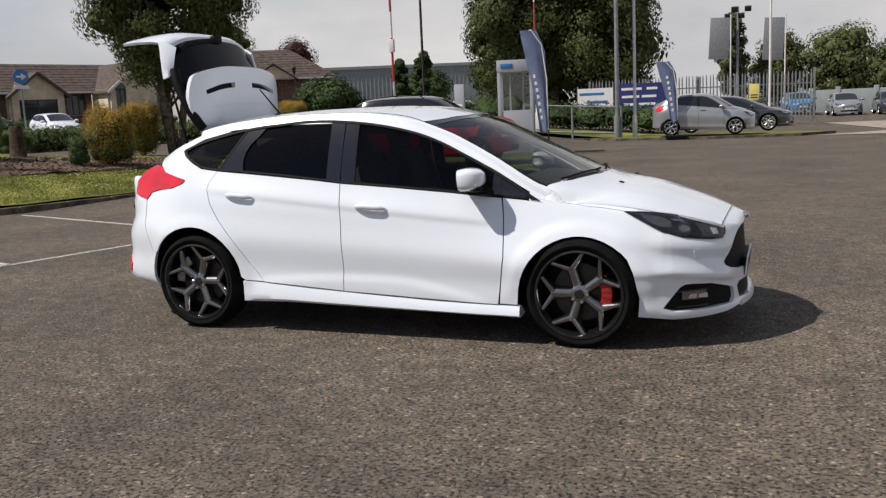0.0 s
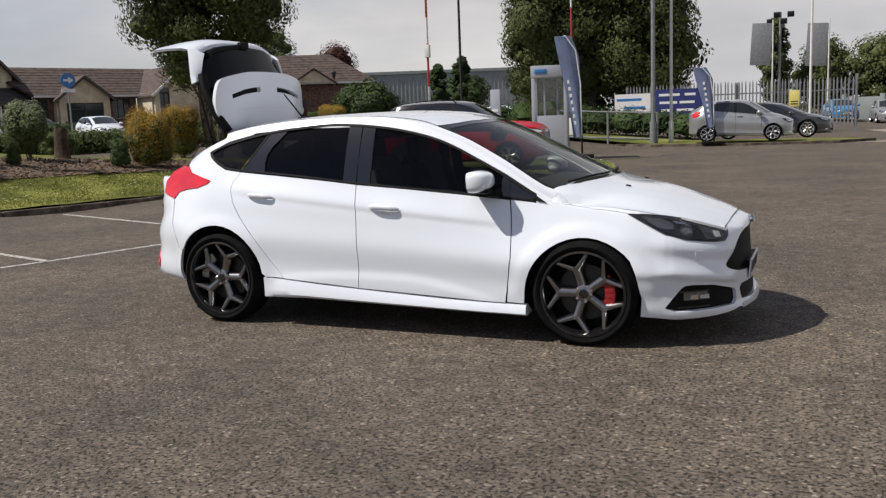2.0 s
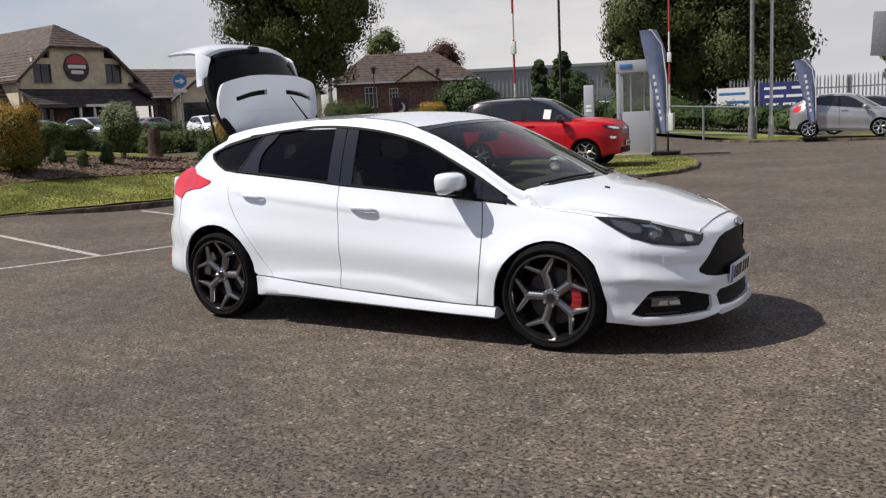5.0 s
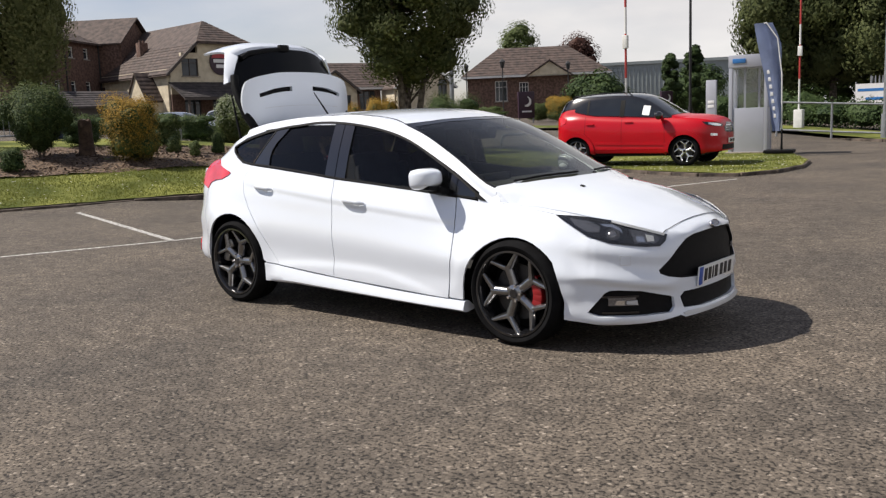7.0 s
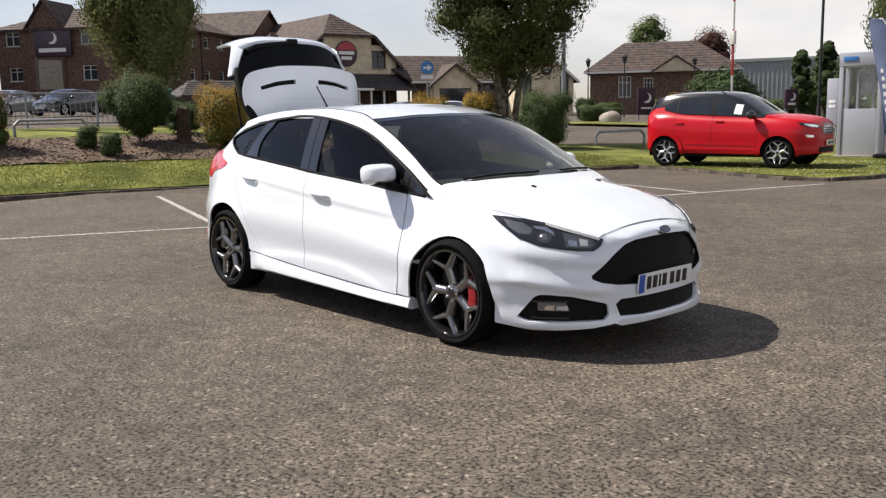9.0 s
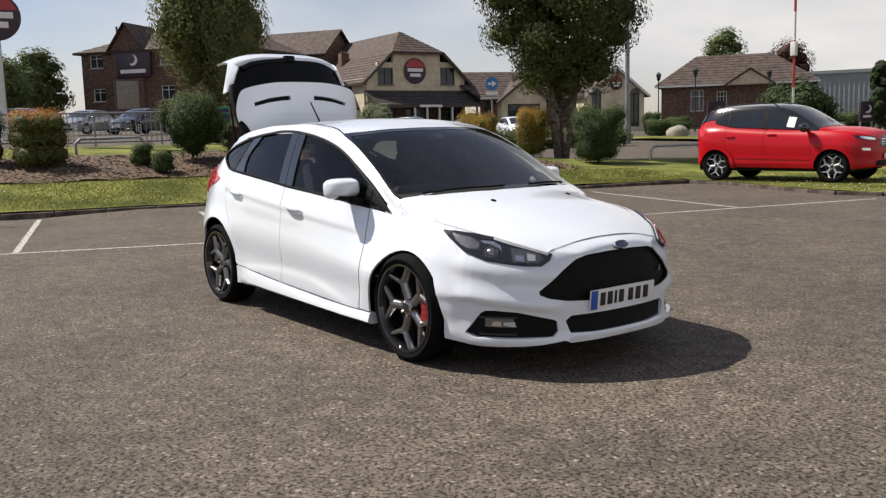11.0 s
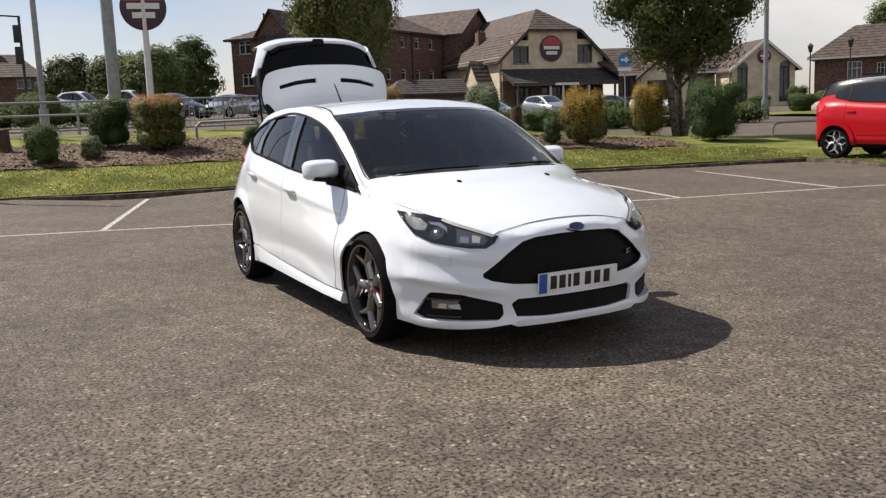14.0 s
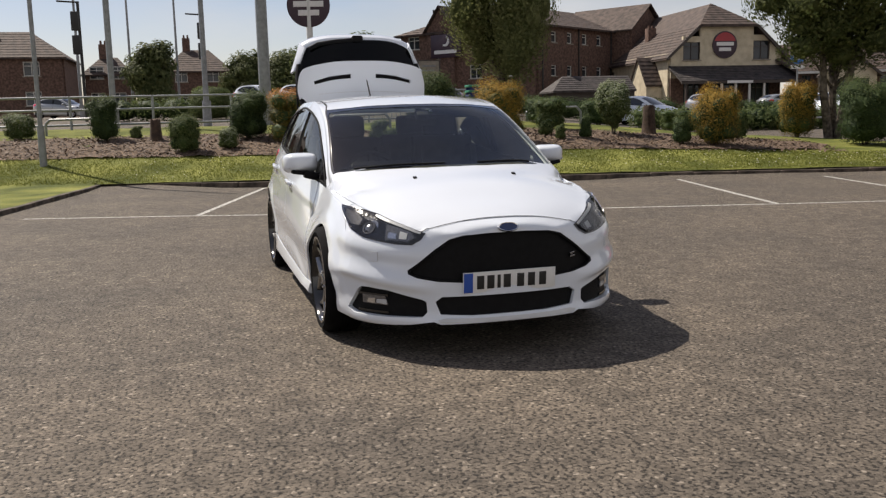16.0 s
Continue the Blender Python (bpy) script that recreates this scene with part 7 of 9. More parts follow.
def inn():
    """The three-storey brick hotel behind the pub: an end wall with a gabled stair bay and the long side that runs back from it."""
    ob = thing("hotel_building", "red-brown brick hotel with long tiled roof and small windows", "building", "", (-81.33, 22.03, 0.0), 36.8)
    z0, ze, zr, w, long = 0.8, 9.4, 12.3, 15.3, 24.0
    turn = radians(83.6)
    back = Vector((math.cos(turn), math.sin(turn)))
    near, far = Vector((w, 0)), Vector((w, 0)) + back * long
    left_far = back * long
    # end wall
    ends = [(0.85, 2.25, 8.0, 9.25), (1.0, 2.3, 4.95, 6.15), (8.15, 9.55, 4.9, 6.2), (8.15, 9.55, 8.0, 9.25), (12.0, 13.3, 4.95, 6.15), (12.0, 13.3, 8.0, 9.25), (8.15, 9.55, 2.0, 3.3)]
    bm = bmesh.new()
    wall_with_holes(bm, (0, 0), near, z0, ze, ends)
    part("end_wall", bm, BRICK, ob, "red-brown brick end wall", smooth=False)
    for h in ends:
        window_in(ob, (0, 0), near, h, WOOD_WHITE, bars=1)
    # long side with its rows of small windows
    holes = [(c - 0.42, c + 0.42, z, z + 1.0) for c in (2.44, 5.0, 7.56, 10.12, 16.0, 18.6, 21.2) for z in (1.9, 4.88, 7.93)]
    bm = bmesh.new()
    a, b = near + back * 0.15, far
    wall_with_holes(bm, a, b, z0, ze, holes)
    part("long_wall", bm, BRICK, ob, "red-brown brick long wall", smooth=False)
    for h in holes:
        window_in(ob, a, b, h, WOOD_WHITE, bars=0)
    bm = bmesh.new()
    wall_with_holes(bm, left_far, back * 0.15, z0, ze, [])
    part("rear_wall", bm, BRICK, ob, smooth=False)
    bm = bmesh.new()
    wall_with_holes(bm, far, left_far, z0, ze, [])
    part("far_wall", bm, BRICK, ob, smooth=False)
    for d in (0.7, 6.6, 12.4):
        p = near + back * d
        bm = bmesh.new()
        rod(bm, (p.x + 0.22, p.y, z0), (p.x + 0.22, p.y, ze), 0.07, 0.07, 8)
        part("drainpipe", bm, POLE_BLACK, ob)
    # hipped roof, its ridge running back
    out = Vector((0.6, 0.0))
    r0 = near * 0.5 + back * 5.4
    r1 = near * 0.5 + back * (long + 0.6)
    fl, fr = Vector((-0.6, -0.6)), near + Vector((0.6, -0.6))
    bl, br = left_far - out + back * 0.6, far + out + back * 0.6
    roof = slope(ob, (*fr, ze), (*br, ze), (*r1, zr), (*r0, zr), TILE, 12)
    slope(ob, (*fl, ze), (*fr, ze), (r0.x + 0.05, r0.y, zr), (r0.x - 0.05, r0.y, zr), TILE, 12)
    slope(ob, (*bl, ze), (*fl, ze), (*r0, zr), (*r1, zr), TILE, 0)
    # cross wing near the far end: a projecting bay under a roof of its own
    c0, c1 = near + back * 12.8, near + back * 19.4
    mid = (c0 + c1) / 2
    side = Vector((back.y, -back.x))
    bm = bmesh.new()
    for p in (c0, c1):
        wall_with_holes(bm, p, p + side * 2.2, z0, ze, [])
    wall_with_holes(bm, c0 + side * 2.2, c1 + side * 2.2, z0, ze, [])
    part("cross_wing", bm, BRICK, ob, smooth=False)
    ridge_out, ridge_in = mid + side * 2.6, mid - side * 6.5
    e0, e1 = c0 - back * 0.4, c1 + back * 0.4
    slope(ob, (*(e0 - side * 4), ze + 0.1), (*(e0 + side * 2.6), ze + 0.1), (*ridge_out, zr - 0.1), (*ridge_in, zr - 0.1), TILE, 0)
    slope(ob, (*(e1 + side * 2.6), ze + 0.1), (*(e1 - side * 4), ze + 0.1), (*ridge_in, zr - 0.1), (*ridge_out, zr - 0.1), TILE, 0)
    bm = bmesh.new()
    g = [c0 + side * 2.2, c1 + side * 2.2, mid + side * 2.2]
    bm.faces.new([bm.verts.new(v) for v in ((*g[0], ze), (*g[1], ze), (*g[2], zr - 0.3))])
    part("cross_gable", bm, BRICK, ob, smooth=False)
    for x in (1.8, 2.4):
        bm = bmesh.new()
        rod(bm, (x, 3.0, 9.8), (x, 3.0, 12.1), 0.10, 0.10, 8)
        part("flue", bm, POLE_BLACK, roof)
    # stair bay with its gable
    bm = bmesh.new()
    wall_with_holes(bm, (3.4, -0.30), (6.6, -0.30), z0, 9.6, [])
    bm.faces.new([bm.verts.new(v) for v in ((3.4, -0.45, 9.6), (6.6, -0.45, 9.6), (5.0, -0.45, 11.7))])
    part("stair_bay", bm, BRICK, ob, smooth=False)
    slope(ob, (3.0, -0.75, 9.35), (3.0, 4, 9.35), (5.0, 4, 11.95), (5.0, -0.75, 11.95), TILE, 0)
    slope(ob, (7.0, 4, 9.35), (7.0, -0.75, 9.35), (5.0, -0.75, 11.95), (5.0, 4, 11.95), TILE, 0)
    bm = bmesh.new()
    box(bm, (3.5, 0.15, 2.2), (5.75, -0.55, 8.1), (0, 0, 0), 0.02)
    sign = part("hotel_sign", bm, PLUM, ob, "plum hotel sign with white crescent and bar")
    bm = bmesh.new()
    pts = [(0.5 * math.cos(t), 0.5 * math.sin(t)) for t in np.linspace(-2.1, 1.3, 16)] + [(0.42 * math.cos(t) - 0.145, 0.113 + 0.42 * math.sin(t)) for t in np.linspace(1.15, -1.75, 14)]
    prism(bm, pts, 0, 0.03, Matrix.Translation((5.7, -0.635, 8.55)) @ pose(0, 0, 0, 90, 0, 0))
    part("crescent", bm, SIGN_WHITE, sign)
    bm = bmesh.new()
    box(bm, (2.6, 0.03, 0.34), (5.7, -0.635, 7.55))
    part("lettering_bar", bm, SIGN_WHITE, sign, smooth=False)


inn()


def house(x, y, w, deep, ze, zr, turn, label, gables=False):
    z0 = terrain(x, y) - 0.3
    ob = thing("house", label, "house", "houses across the road", (x, y, 0), turn)
    holes = [(w * f - 0.7, w * f + 0.7, z, z + 1.3) for f in (0.25, 0.75) for z in (z0 + 1.3, z0 + 4.0)]
    bm = bmesh.new()
    wall_with_holes(bm, (0, 0), (w, 0), z0, ze, holes)
    wall_with_holes(bm, (0, deep), (0, 0.15), z0, ze, [])
    wall_with_holes(bm, (w, 0.15), (w, deep), z0, ze, [])
    part("wall", bm, BRICK, ob, smooth=False)
    for h in holes:
        window_in(ob, (0, 0), (w, 0), h, WOOD_WHITE, bars=1)
    r0, r1 = w * 0.3, w * 0.7
    p = ((-0.5, -0.5, ze), (w + 0.5, -0.5, ze), (r1, deep / 2, zr), (r0, deep / 2, zr))
    roof = slope(ob, *p, TILE, 10)
    slope(ob, (w + 0.5, deep + 0.5, ze), (-0.5, deep + 0.5, ze), (r0, deep / 2, zr), (r1, deep / 2, zr), TILE, 0)
    slope(ob, (-0.5, deep + 0.5, ze), (-0.5, -0.5, ze), (r0, deep / 2 - 0.05, zr), (r0, deep / 2 + 0.05, zr), TILE, 0)
    slope(ob, (w + 0.5, -0.5, ze), (w + 0.5, deep + 0.5, ze), (r1, deep / 2 + 0.05, zr), (r1, deep / 2 - 0.05, zr), TILE, 0)
    bm = bmesh.new()
    box(bm, (0.9, 0.7, 2.0), (r0 + 0.3, deep / 2, zr + 0.4), (0, 0, 0), 0.02)
    for k in (-0.22, 0.22):
        rod(bm, (r0 + 0.3 + k, deep / 2, zr + 1.4), (r0 + 0.3 + k, deep / 2, zr + 1.8), 0.13, 0.10, 8)
    part("chimney", bm, BRICK, roof)


house(-84, -20.3, 10.5, 8.5, 7.6, 10.3, 87, "red brick semi-detached house with hipped tiled roof")
house(-95, -8.6, 4.2, 6.0, 6.6, 8.6, 87, "small red brick house with hipped roof")
house(-104, -0.6, 7.2, 9.0, 7.4, 10.2, 87, "red brick house with hipped tiled roof and chimney")
# ---- parked cars ----
def suv_shape():
    """The form of a short, upright SUV with a high blunt bonnet."""
    return Shape(
        nose=2.09, tail=-1.98, half=0.885, front=1.15, rear=-1.25,
        floor=pc((-1.98, 0.40), (-1.5, 0.32), (0, 0.29), (1.5, 0.28), (2.09, 0.32)),
        belt_z=pc((-1.98, 1.08), (-1.6, 1.18), (-1.26, 1.185), (-0.8, 1.15), (0.0, 1.10), (0.6, 1.075), (0.95, 1.065), (1.3, 1.055), (1.6, 1.03), (1.85, 0.985), (2.0, 0.92), (2.09, 0.84)),
        belt_y=pc((-1.98, 0.62), (-1.7, 0.74), (-1.2, 0.79), (0, 0.80), (0.7, 0.79), (1.2, 0.78), (1.6, 0.75), (1.85, 0.67), (2.0, 0.55), (2.09, 0.35)),
        mid_z=pc((-1.98, 1.10), (-1.90, 1.22), (-1.74, 1.46), (-1.62, 1.575), (-1.4, 1.628), (-1.0, 1.662), (-0.4, 1.672), (0.0, 1.652), (0.30, 1.595), (0.75, 1.345), (1.05, 1.175), (1.15, 1.155), (1.5, 1.135), (1.8, 1.085), (1.95, 1.035), (2.04, 0.96), (2.09, 0.88)),
        rail_z=pc((-1.98, 1.09), (-1.88, 1.21), (-1.72, 1.40), (-1.60, 1.485), (-1.4, 1.540), (-1.0, 1.572), (-0.4, 1.582), (0.0, 1.560), (0.30, 1.465), (0.65, 1.27), (0.92, 1.09), (1.0, 1.075), (2.09, 0.86)),
        rail_y=pc((-1.98, 0.55), (-1.7, 0.60), (-1.0, 0.62), (0, 0.63), (0.4, 0.66), (0.92, 0.74), (1.0, 0.76)),
        cowl=1.02, lean=0.03,
    )


def scaled_shape(sx, sy, sz, lift=0.0, tall=1.0, nose=2.185, tail=-2.14):
    """The hatchback's form stretched to another car's size; tall raises the cabin over the belt."""
    h = HERO
    belt = lambda x: h.belt_z(x / sx) * sz + lift
    up = lambda f: lambda x: belt(x) + (f(x / sx) - h.belt_z(x / sx)) * sz * tall
    return Shape(nose * sx, tail * sx, 0.905 * sy, 1.0 * sx, -1.1 * sx, lambda x: h.floor(x / sx) * sz + lift, belt, lambda x: h.belt_y(x / sx) * sy, up(h.mid_z), up(h.rail_z), lambda x: h.rail_y(x / sx) * sy, 1.16 * sx)


def parked_car(label, at, turn, paint, sx=0.95, sy=0.95, sz=1.0, lift=0.0, tall=1.0, roof=None, alloy=ALLOY, wheel_r=0.31, group="parked cars", spokes=5, seg=28, name="parked_car", sticker=False):
    """A parked car with wheels, windows, lamps, mirrors and plates, on the ground at its place."""
    shape = suv_shape() if roof else scaled_shape(sx, sy, sz, lift, tall)
    ob = thing(name, label, "car", group, at, turn)
    fx, rx, hz = 1.324 * sx, -1.324 * sx, wheel_r
    def open_arch(c):
        return not (abs(c.y) > 0.55 * sy and min(math.hypot(c.x - fx, c.z - hz), math.hypot(c.x - rx, c.z - hz)) < wheel_r + 0.045) and c.z > -1
    bm = bmesh.new()
    vs = [bm.verts.new(v) for v in shape.verts]
    for f in shape.faces:
        c = sum((Vector(shape.verts[i]) for i in f), Vector()) / 4
        if open_arch(c):
            bm.faces.new([vs[i] for i in f])
    bmesh.ops.delete(bm, geom=[w for w in bm.verts if not w.link_faces], context="VERTS")
    bmesh.ops.remove_doubles(bm, verts=bm.verts[:], dist=0.0005)
    bmesh.ops.recalc_face_normals(bm, faces=bm.faces[:])
    body = part("body", bm, paint, ob)
    def zmap(x, z):
        """A place on the hatchback's side carried over to this car's side."""
        q = max(shape.tail + 0.03, min(shape.nose - 0.03, x * sx))
        lo, mid, top = HERO.floor(x), HERO.belt_z(x), max(HERO.rail_z(x), HERO.belt_z(x) + 0.02)
        if z > mid:
            return q, shape.belt_z(q) + (z - mid) / (top - mid) * max(0.01, shape.rail_z(q) - shape.belt_z(q))
        return q, shape.floor(q) + (z - lo) / (mid - lo) * (shape.belt_z(q) - shape.floor(q))
    nose = shape.round_nose(1.2 * sx)
    for right in (True, False):
        place, s = shape.side(right), -1 if right else 1
        up = [(0.955, 0.885), (0.75, 1.012), (0.40, 1.205), (0.18, 1.292), (0.0, 1.330), (-0.6, 1.345), (-0.92, 1.32), (-1.15, 1.275), (-1.40, 1.19)]
        low = [(-1.40, 1.150), (-1.10, 1.078), (-0.88, 1.05), (-0.17, 0.995), (0.5, 0.93), (0.88, 0.884)]
        ring = [zmap(*p) for p in up + low]
        part("side_window", skin(ring, 0.08, place, 0.0, lift=0.016 if roof else 0.006), CAR_GLASS, body)
        for x0, x1 in ((-0.24, -0.13), (-1.08, -1.03), (0.70, 0.73)):
            q = [zmap(x, z) for x, z in ((x0, HERO.belt_z(x0) + 0.02), (x1, HERO.belt_z(x1) + 0.02), (x1, 1.31 if x1 < 0.3 else 1.01), (x0, 1.31 if x0 < 0.3 else 1.03))]
            part("window_post", skin(q, 0.08, place, 0.0, lift=0.020 if roof else 0.010), BLACK_TRIM, body)
        for cx in (fx, rx):
            outer, inner = arch(cx, hz, wheel_r + (0.115 if roof else 0.085), -8, 188, 20), arch(cx, hz, wheel_r + 0.022, 188, -8, 20)
            part("arch_trim", skin(outer + inner, 0.05, place, 0.02, lift=0.030 if roof else 0.008), paint, body)
            bm = bmesh.new()
            pts = arch(cx, hz, wheel_r + 0.06, -15, 195, 14)
            bm.faces.new([bm.verts.new((x, s * 0.60 * sy, z)) for x, z in pts])
            for (x0, z0), (x1, z1) in zip(pts, pts[1:]):
                bm.faces.new([bm.verts.new(v) for v in ((x0, s * 0.86 * sy, z0), (x1, s * 0.86 * sy, z1), (x1, s * 0.6 * sy, z1), (x0, s * 0.6 * sy, z0))])
            part("arch_liner", bm, BLACK_TRIM, body)
        for x in (0.865, -0.175, -1.10):
            lo, hi = zmap(x, 0.33), zmap(x, HERO.belt_z(x) - 0.01)
            part("door_gap", skin([(lo[0] - 0.003, lo[1]), (lo[0] + 0.003, lo[1]), (hi[0] + 0.003, hi[1]), (hi[0] - 0.003, hi[1])], 0.1, place, 0.0, lift=0.003), BLACK_TRIM, body)
        sill = [zmap(-0.93, 0.24), zmap(0.95, 0.20), zmap(0.95, 0.275), zmap(-0.93, 0.31)]
        part("sill", skin(sill, 0.1, place, 0.01, lift=0.008), paint, body)
        for hx in (0.0, -0.96):
            p, n = place(*zmap(hx, 0.86))
            bm = bmesh.new()
            box(bm, (0.19, 0.035, 0.032), p + n * 0.012, (0, 0, 0), 0.008)
            part("door_handle", bm, paint, body)
        lamp = [(a / 40, (z - 0.18) * sz + 0.18 + lift) for a, z in (((58, 0.755), (42, 0.735), (27, 0.70), (28, 0.655), (42, 0.665), (54, 0.705)) if roof else ((60, 0.765), (42, 0.725), (26, 0.655), (28, 0.60), (42, 0.61), (55, 0.68)))]
        lamp = lamp if right else [(-a, z) for a, z in lamp]
        hl = part("headlight", skin(lamp, 0.05, lambda a, z: nose(a * 40, z), 0.01, lift=0.006), GLOSS_BLACK, body)
        inner = [(a / 40, (z - 0.18) * sz + 0.18 + lift) for a, z in (((50, 0.735), (40, 0.72), (31, 0.695), (32, 0.668), (42, 0.678), (50, 0.705)) if roof else ((50, 0.715), (40, 0.69), (32, 0.655), (33, 0.625), (42, 0.635), (50, 0.675)))]
        inner = inner if right else [(-a, z) for a, z in inner]
        part("lamp_reflector", skin(inner, 0.05, lambda a, z: nose(a * 40, z), 0.0, lift=0.012), CHROME, hl)
        fog = [(a / 40, (z - 0.18) * sz + 0.18 + lift) for a, z in (((48, 0.50), (48, 0.545), (38, 0.535), (38, 0.495)) if roof else ((44, 0.283), (43, 0.318), (37, 0.325), (37, 0.288)))]
        fog = fog if right else [(-a, z) for a, z in fog]
        part("fog_lamp", skin(fog, 0.05, lambda a, z: nose(a * 40, z), 0.01, lift=0.006), CHROME, body)
        tl = [zmap(*p) for p in ((-1.62, 0.93), (-1.60, 1.04), (-1.80, 1.05), (-1.93, 0.99), (-1.96, 0.86), (-1.80, 0.85))]
        part("tail_lamp", skin(tl, 0.05, place, 0.01, lift=0.008), TAIL_RED, body, "red tail lamp")
        bm = bmesh.new()
        x, z = zmap(0.77, 0.97)
        bmesh.ops.create_uvsphere(bm, u_segments=16, v_segments=10, radius=1.0, matrix=Matrix.Translation((x, s * 0.99 * sy, z)) @ Matrix.Diagonal((0.095, 0.125, 0.095 if roof else 0.075, 1)))
        box(bm, (0.06, 0.14, 0.04), (x, s * 0.87 * sy, z - 0.05), (0, 0, 0), 0.01)
        part("door_mirror", bm, roof or paint, body)
        st = shape.strip(right)
        poly = [(0.40 * sx, 11.12), (0.43 * sx, 12.2), (0.44 * sx, 13.0), (1.30 * sx, 13.0), (1.25 * sx, 12.0), (1.10 * sx, 11.12)]
        if roof:
            poly = [(0.30, 10.9), (0.33, 12.2), (0.34, 13.0), (1.09, 13.0), (1.06, 12.0), (0.96, 10.9)]
        part("windscreen", skin(poly, 0.09, st, 0.0, lift=0.006), CAR_GLASS, body)
        poly = [(-1.52 * sx, 11.2), (-1.50 * sx, 13.0), (-1.88 * sx, 13.0), (-1.86 * sx, 11.2)]
        if roof:
            poly = [(-1.66, 11.2), (-1.64, 13.0), (-1.90, 13.0), (-1.89, 11.2)]
        part("rear_window", skin(poly, 0.09, st, 0.0, lift=0.006), CAR_GLASS, body)
        if roof:
            xs = list(np.linspace(-1.80, 0.30, 18))
            poly = [(x, 8.9) for x in xs] + [(0.34, 13.0), (-1.60, 13.0), (-1.63, 11.2), (-1.80, 10.4)]
            part("roof_panel", skin(poly, 0.1, st, 0.0, lift=0.009), roof, body, "black roof")
            blade = [(-0.82, 0.500), (0.84, 0.470), (0.86, 0.520), (-0.84, 0.555)]
            part("door_blade", skin(blade, 0.1, place, 0.012, lift=0.012), paint, body)
            bm = bmesh.new()
            tube(bm, [(x, s * (shape.rail_y(x) - 0.07), shape.rail_z(x) + dz) for x, dz in ((-1.5, 0.05), (-1.42, 0.10), (-0.7, 0.105), (-0.1, 0.105), (0.0, 0.05))], 0.014, 6)
            part("roof_rail", bm, roof, body)
            poly = [(x, 8.9) for x in np.linspace(0.30, 0.97, 8)] + [(x, 10.88) for x in np.linspace(0.97, 0.30, 8)]
            part("screen_pillar", skin(poly, 0.1, st, 0.0, lift=0.009), roof, body)
        make_wheel(ob, (fx, s * 0.775 * sy, hz), right, alloy, wheel_r, wheel_r * 0.74, 0.20, spokes, None, 0.3, seg, roof)
        make_wheel(ob, (rx, s * 0.770 * sy, hz), right, alloy, wheel_r, wheel_r * 0.74, 0.20, spokes, None, 0.8, seg, roof)
    zz = lambda z: (z - 0.18) * sz + 0.18 + lift
    lift_up = 0.125 if roof else 0.0
    half = [(14, 0.60 + lift_up), (24, 0.53 + lift_up), (22, 0.44 + lift_up), (8, 0.42 + lift_up)]
    grille = [(-a / 40, zz(z)) for a, z in half] + [(a / 40, zz(z)) for a, z in half[::-1]]
    bent = lambda a, z: nose(a * 40, z)
    gr = part("grille", skin(grille, 0.05, bent, 0.01, lift=0.006), GLOSS_BLACK, body)
    for z in (0.47 + lift_up, 0.51 + lift_up, 0.55 + lift_up):
        part("grille_bar", skin([(-0.5, zz(z) - 0.006), (0.5, zz(z) - 0.006), (0.5, zz(z) + 0.006), (-0.5, zz(z) + 0.006)], 0.08, bent, 0.005, lift=0.014), CHROME, gr)
    low = [(-0.75, zz(0.24)), (0.75, zz(0.24)), (0.7, zz(0.33)), (-0.7, zz(0.33))]
    part("lower_grille", skin(low, 0.08, bent, 0.01, lift=0.006), BLACK_TRIM, body)
    for x, s in ((shape.nose + 0.012, 1), (shape.tail - 0.012, -1)):
        bm = bmesh.new()
        box(bm, (0.012, 0.50, 0.108), (x, 0, zz(0.40 if s > 0 else 0.62)), (0, 0, 0), 0.003)
        pl = part("number_plate", bm, PLATE_WHITE if s > 0 else YELLOW, body)
        for i, y in enumerate((-0.16, -0.11, -0.06, -0.01, 0.07, 0.12, 0.17)):
            bm = bmesh.new()
            box(bm, (0.006, 0.032, 0.064), (x + s * 0.006, y, zz(0.40 if s > 0 else 0.62)))
            part("plate_bar", bm, INK, pl, smooth=False)
    bm = bmesh.new()
    box(bm, (3.3 * sx, (1.56 if roof else 1.3) * sy, 0.20 if roof else 0.12), (0, 0, (0.24 if roof else 0.26) + lift), (0, 0, 0), 0.02)
    part("floor_pan", bm, BLACK_TRIM, ob)
    if sticker:
        p, n = shape.side(True)(0.40 * sx, zmap(0.40, 1.08)[1])
        bm = bmesh.new()
        box(bm, (0.17, 0.008, 0.23), p + n * 0.016, (-22, 6, 0), 0.0)
        part("price_card", bm, SIGN_WHITE, body, "pale price card inside the side window")
    return ob


def on_land(x, y, lift=0.0):
    return (x, y, terrain(x, y) + lift)


parked_car("red small SUV with black roof and black-and-silver wheels", (-5.40, 14.42, 0.08), 6.5, RED_PAINT, 0.972, 0.985, 1.22, 0.09, 1.0, GLOSS_BLACK, BRIGHT_ALLOY, 0.338, "", 5, 40, "suv_car", True)
parked_car("silver small hatchback on the far verge", (-0.04, 28.0, 0.12), 4.0, SILVER_PAINT, 0.83, 0.92, 1.03, 0.0, 1.0, None, BRIGHT_ALLOY, 0.30, "cars on the far verge", 5, 28)
parked_car("charcoal saloon car on the far verge", (0.75, 31.0, 0.10), 2.0, DARK_PAINT, 1.06, 1.0, 0.97, 0.0, 0.95, None, BRIGHT_ALLOY, 0.33, "cars on the far verge", 7, 28)
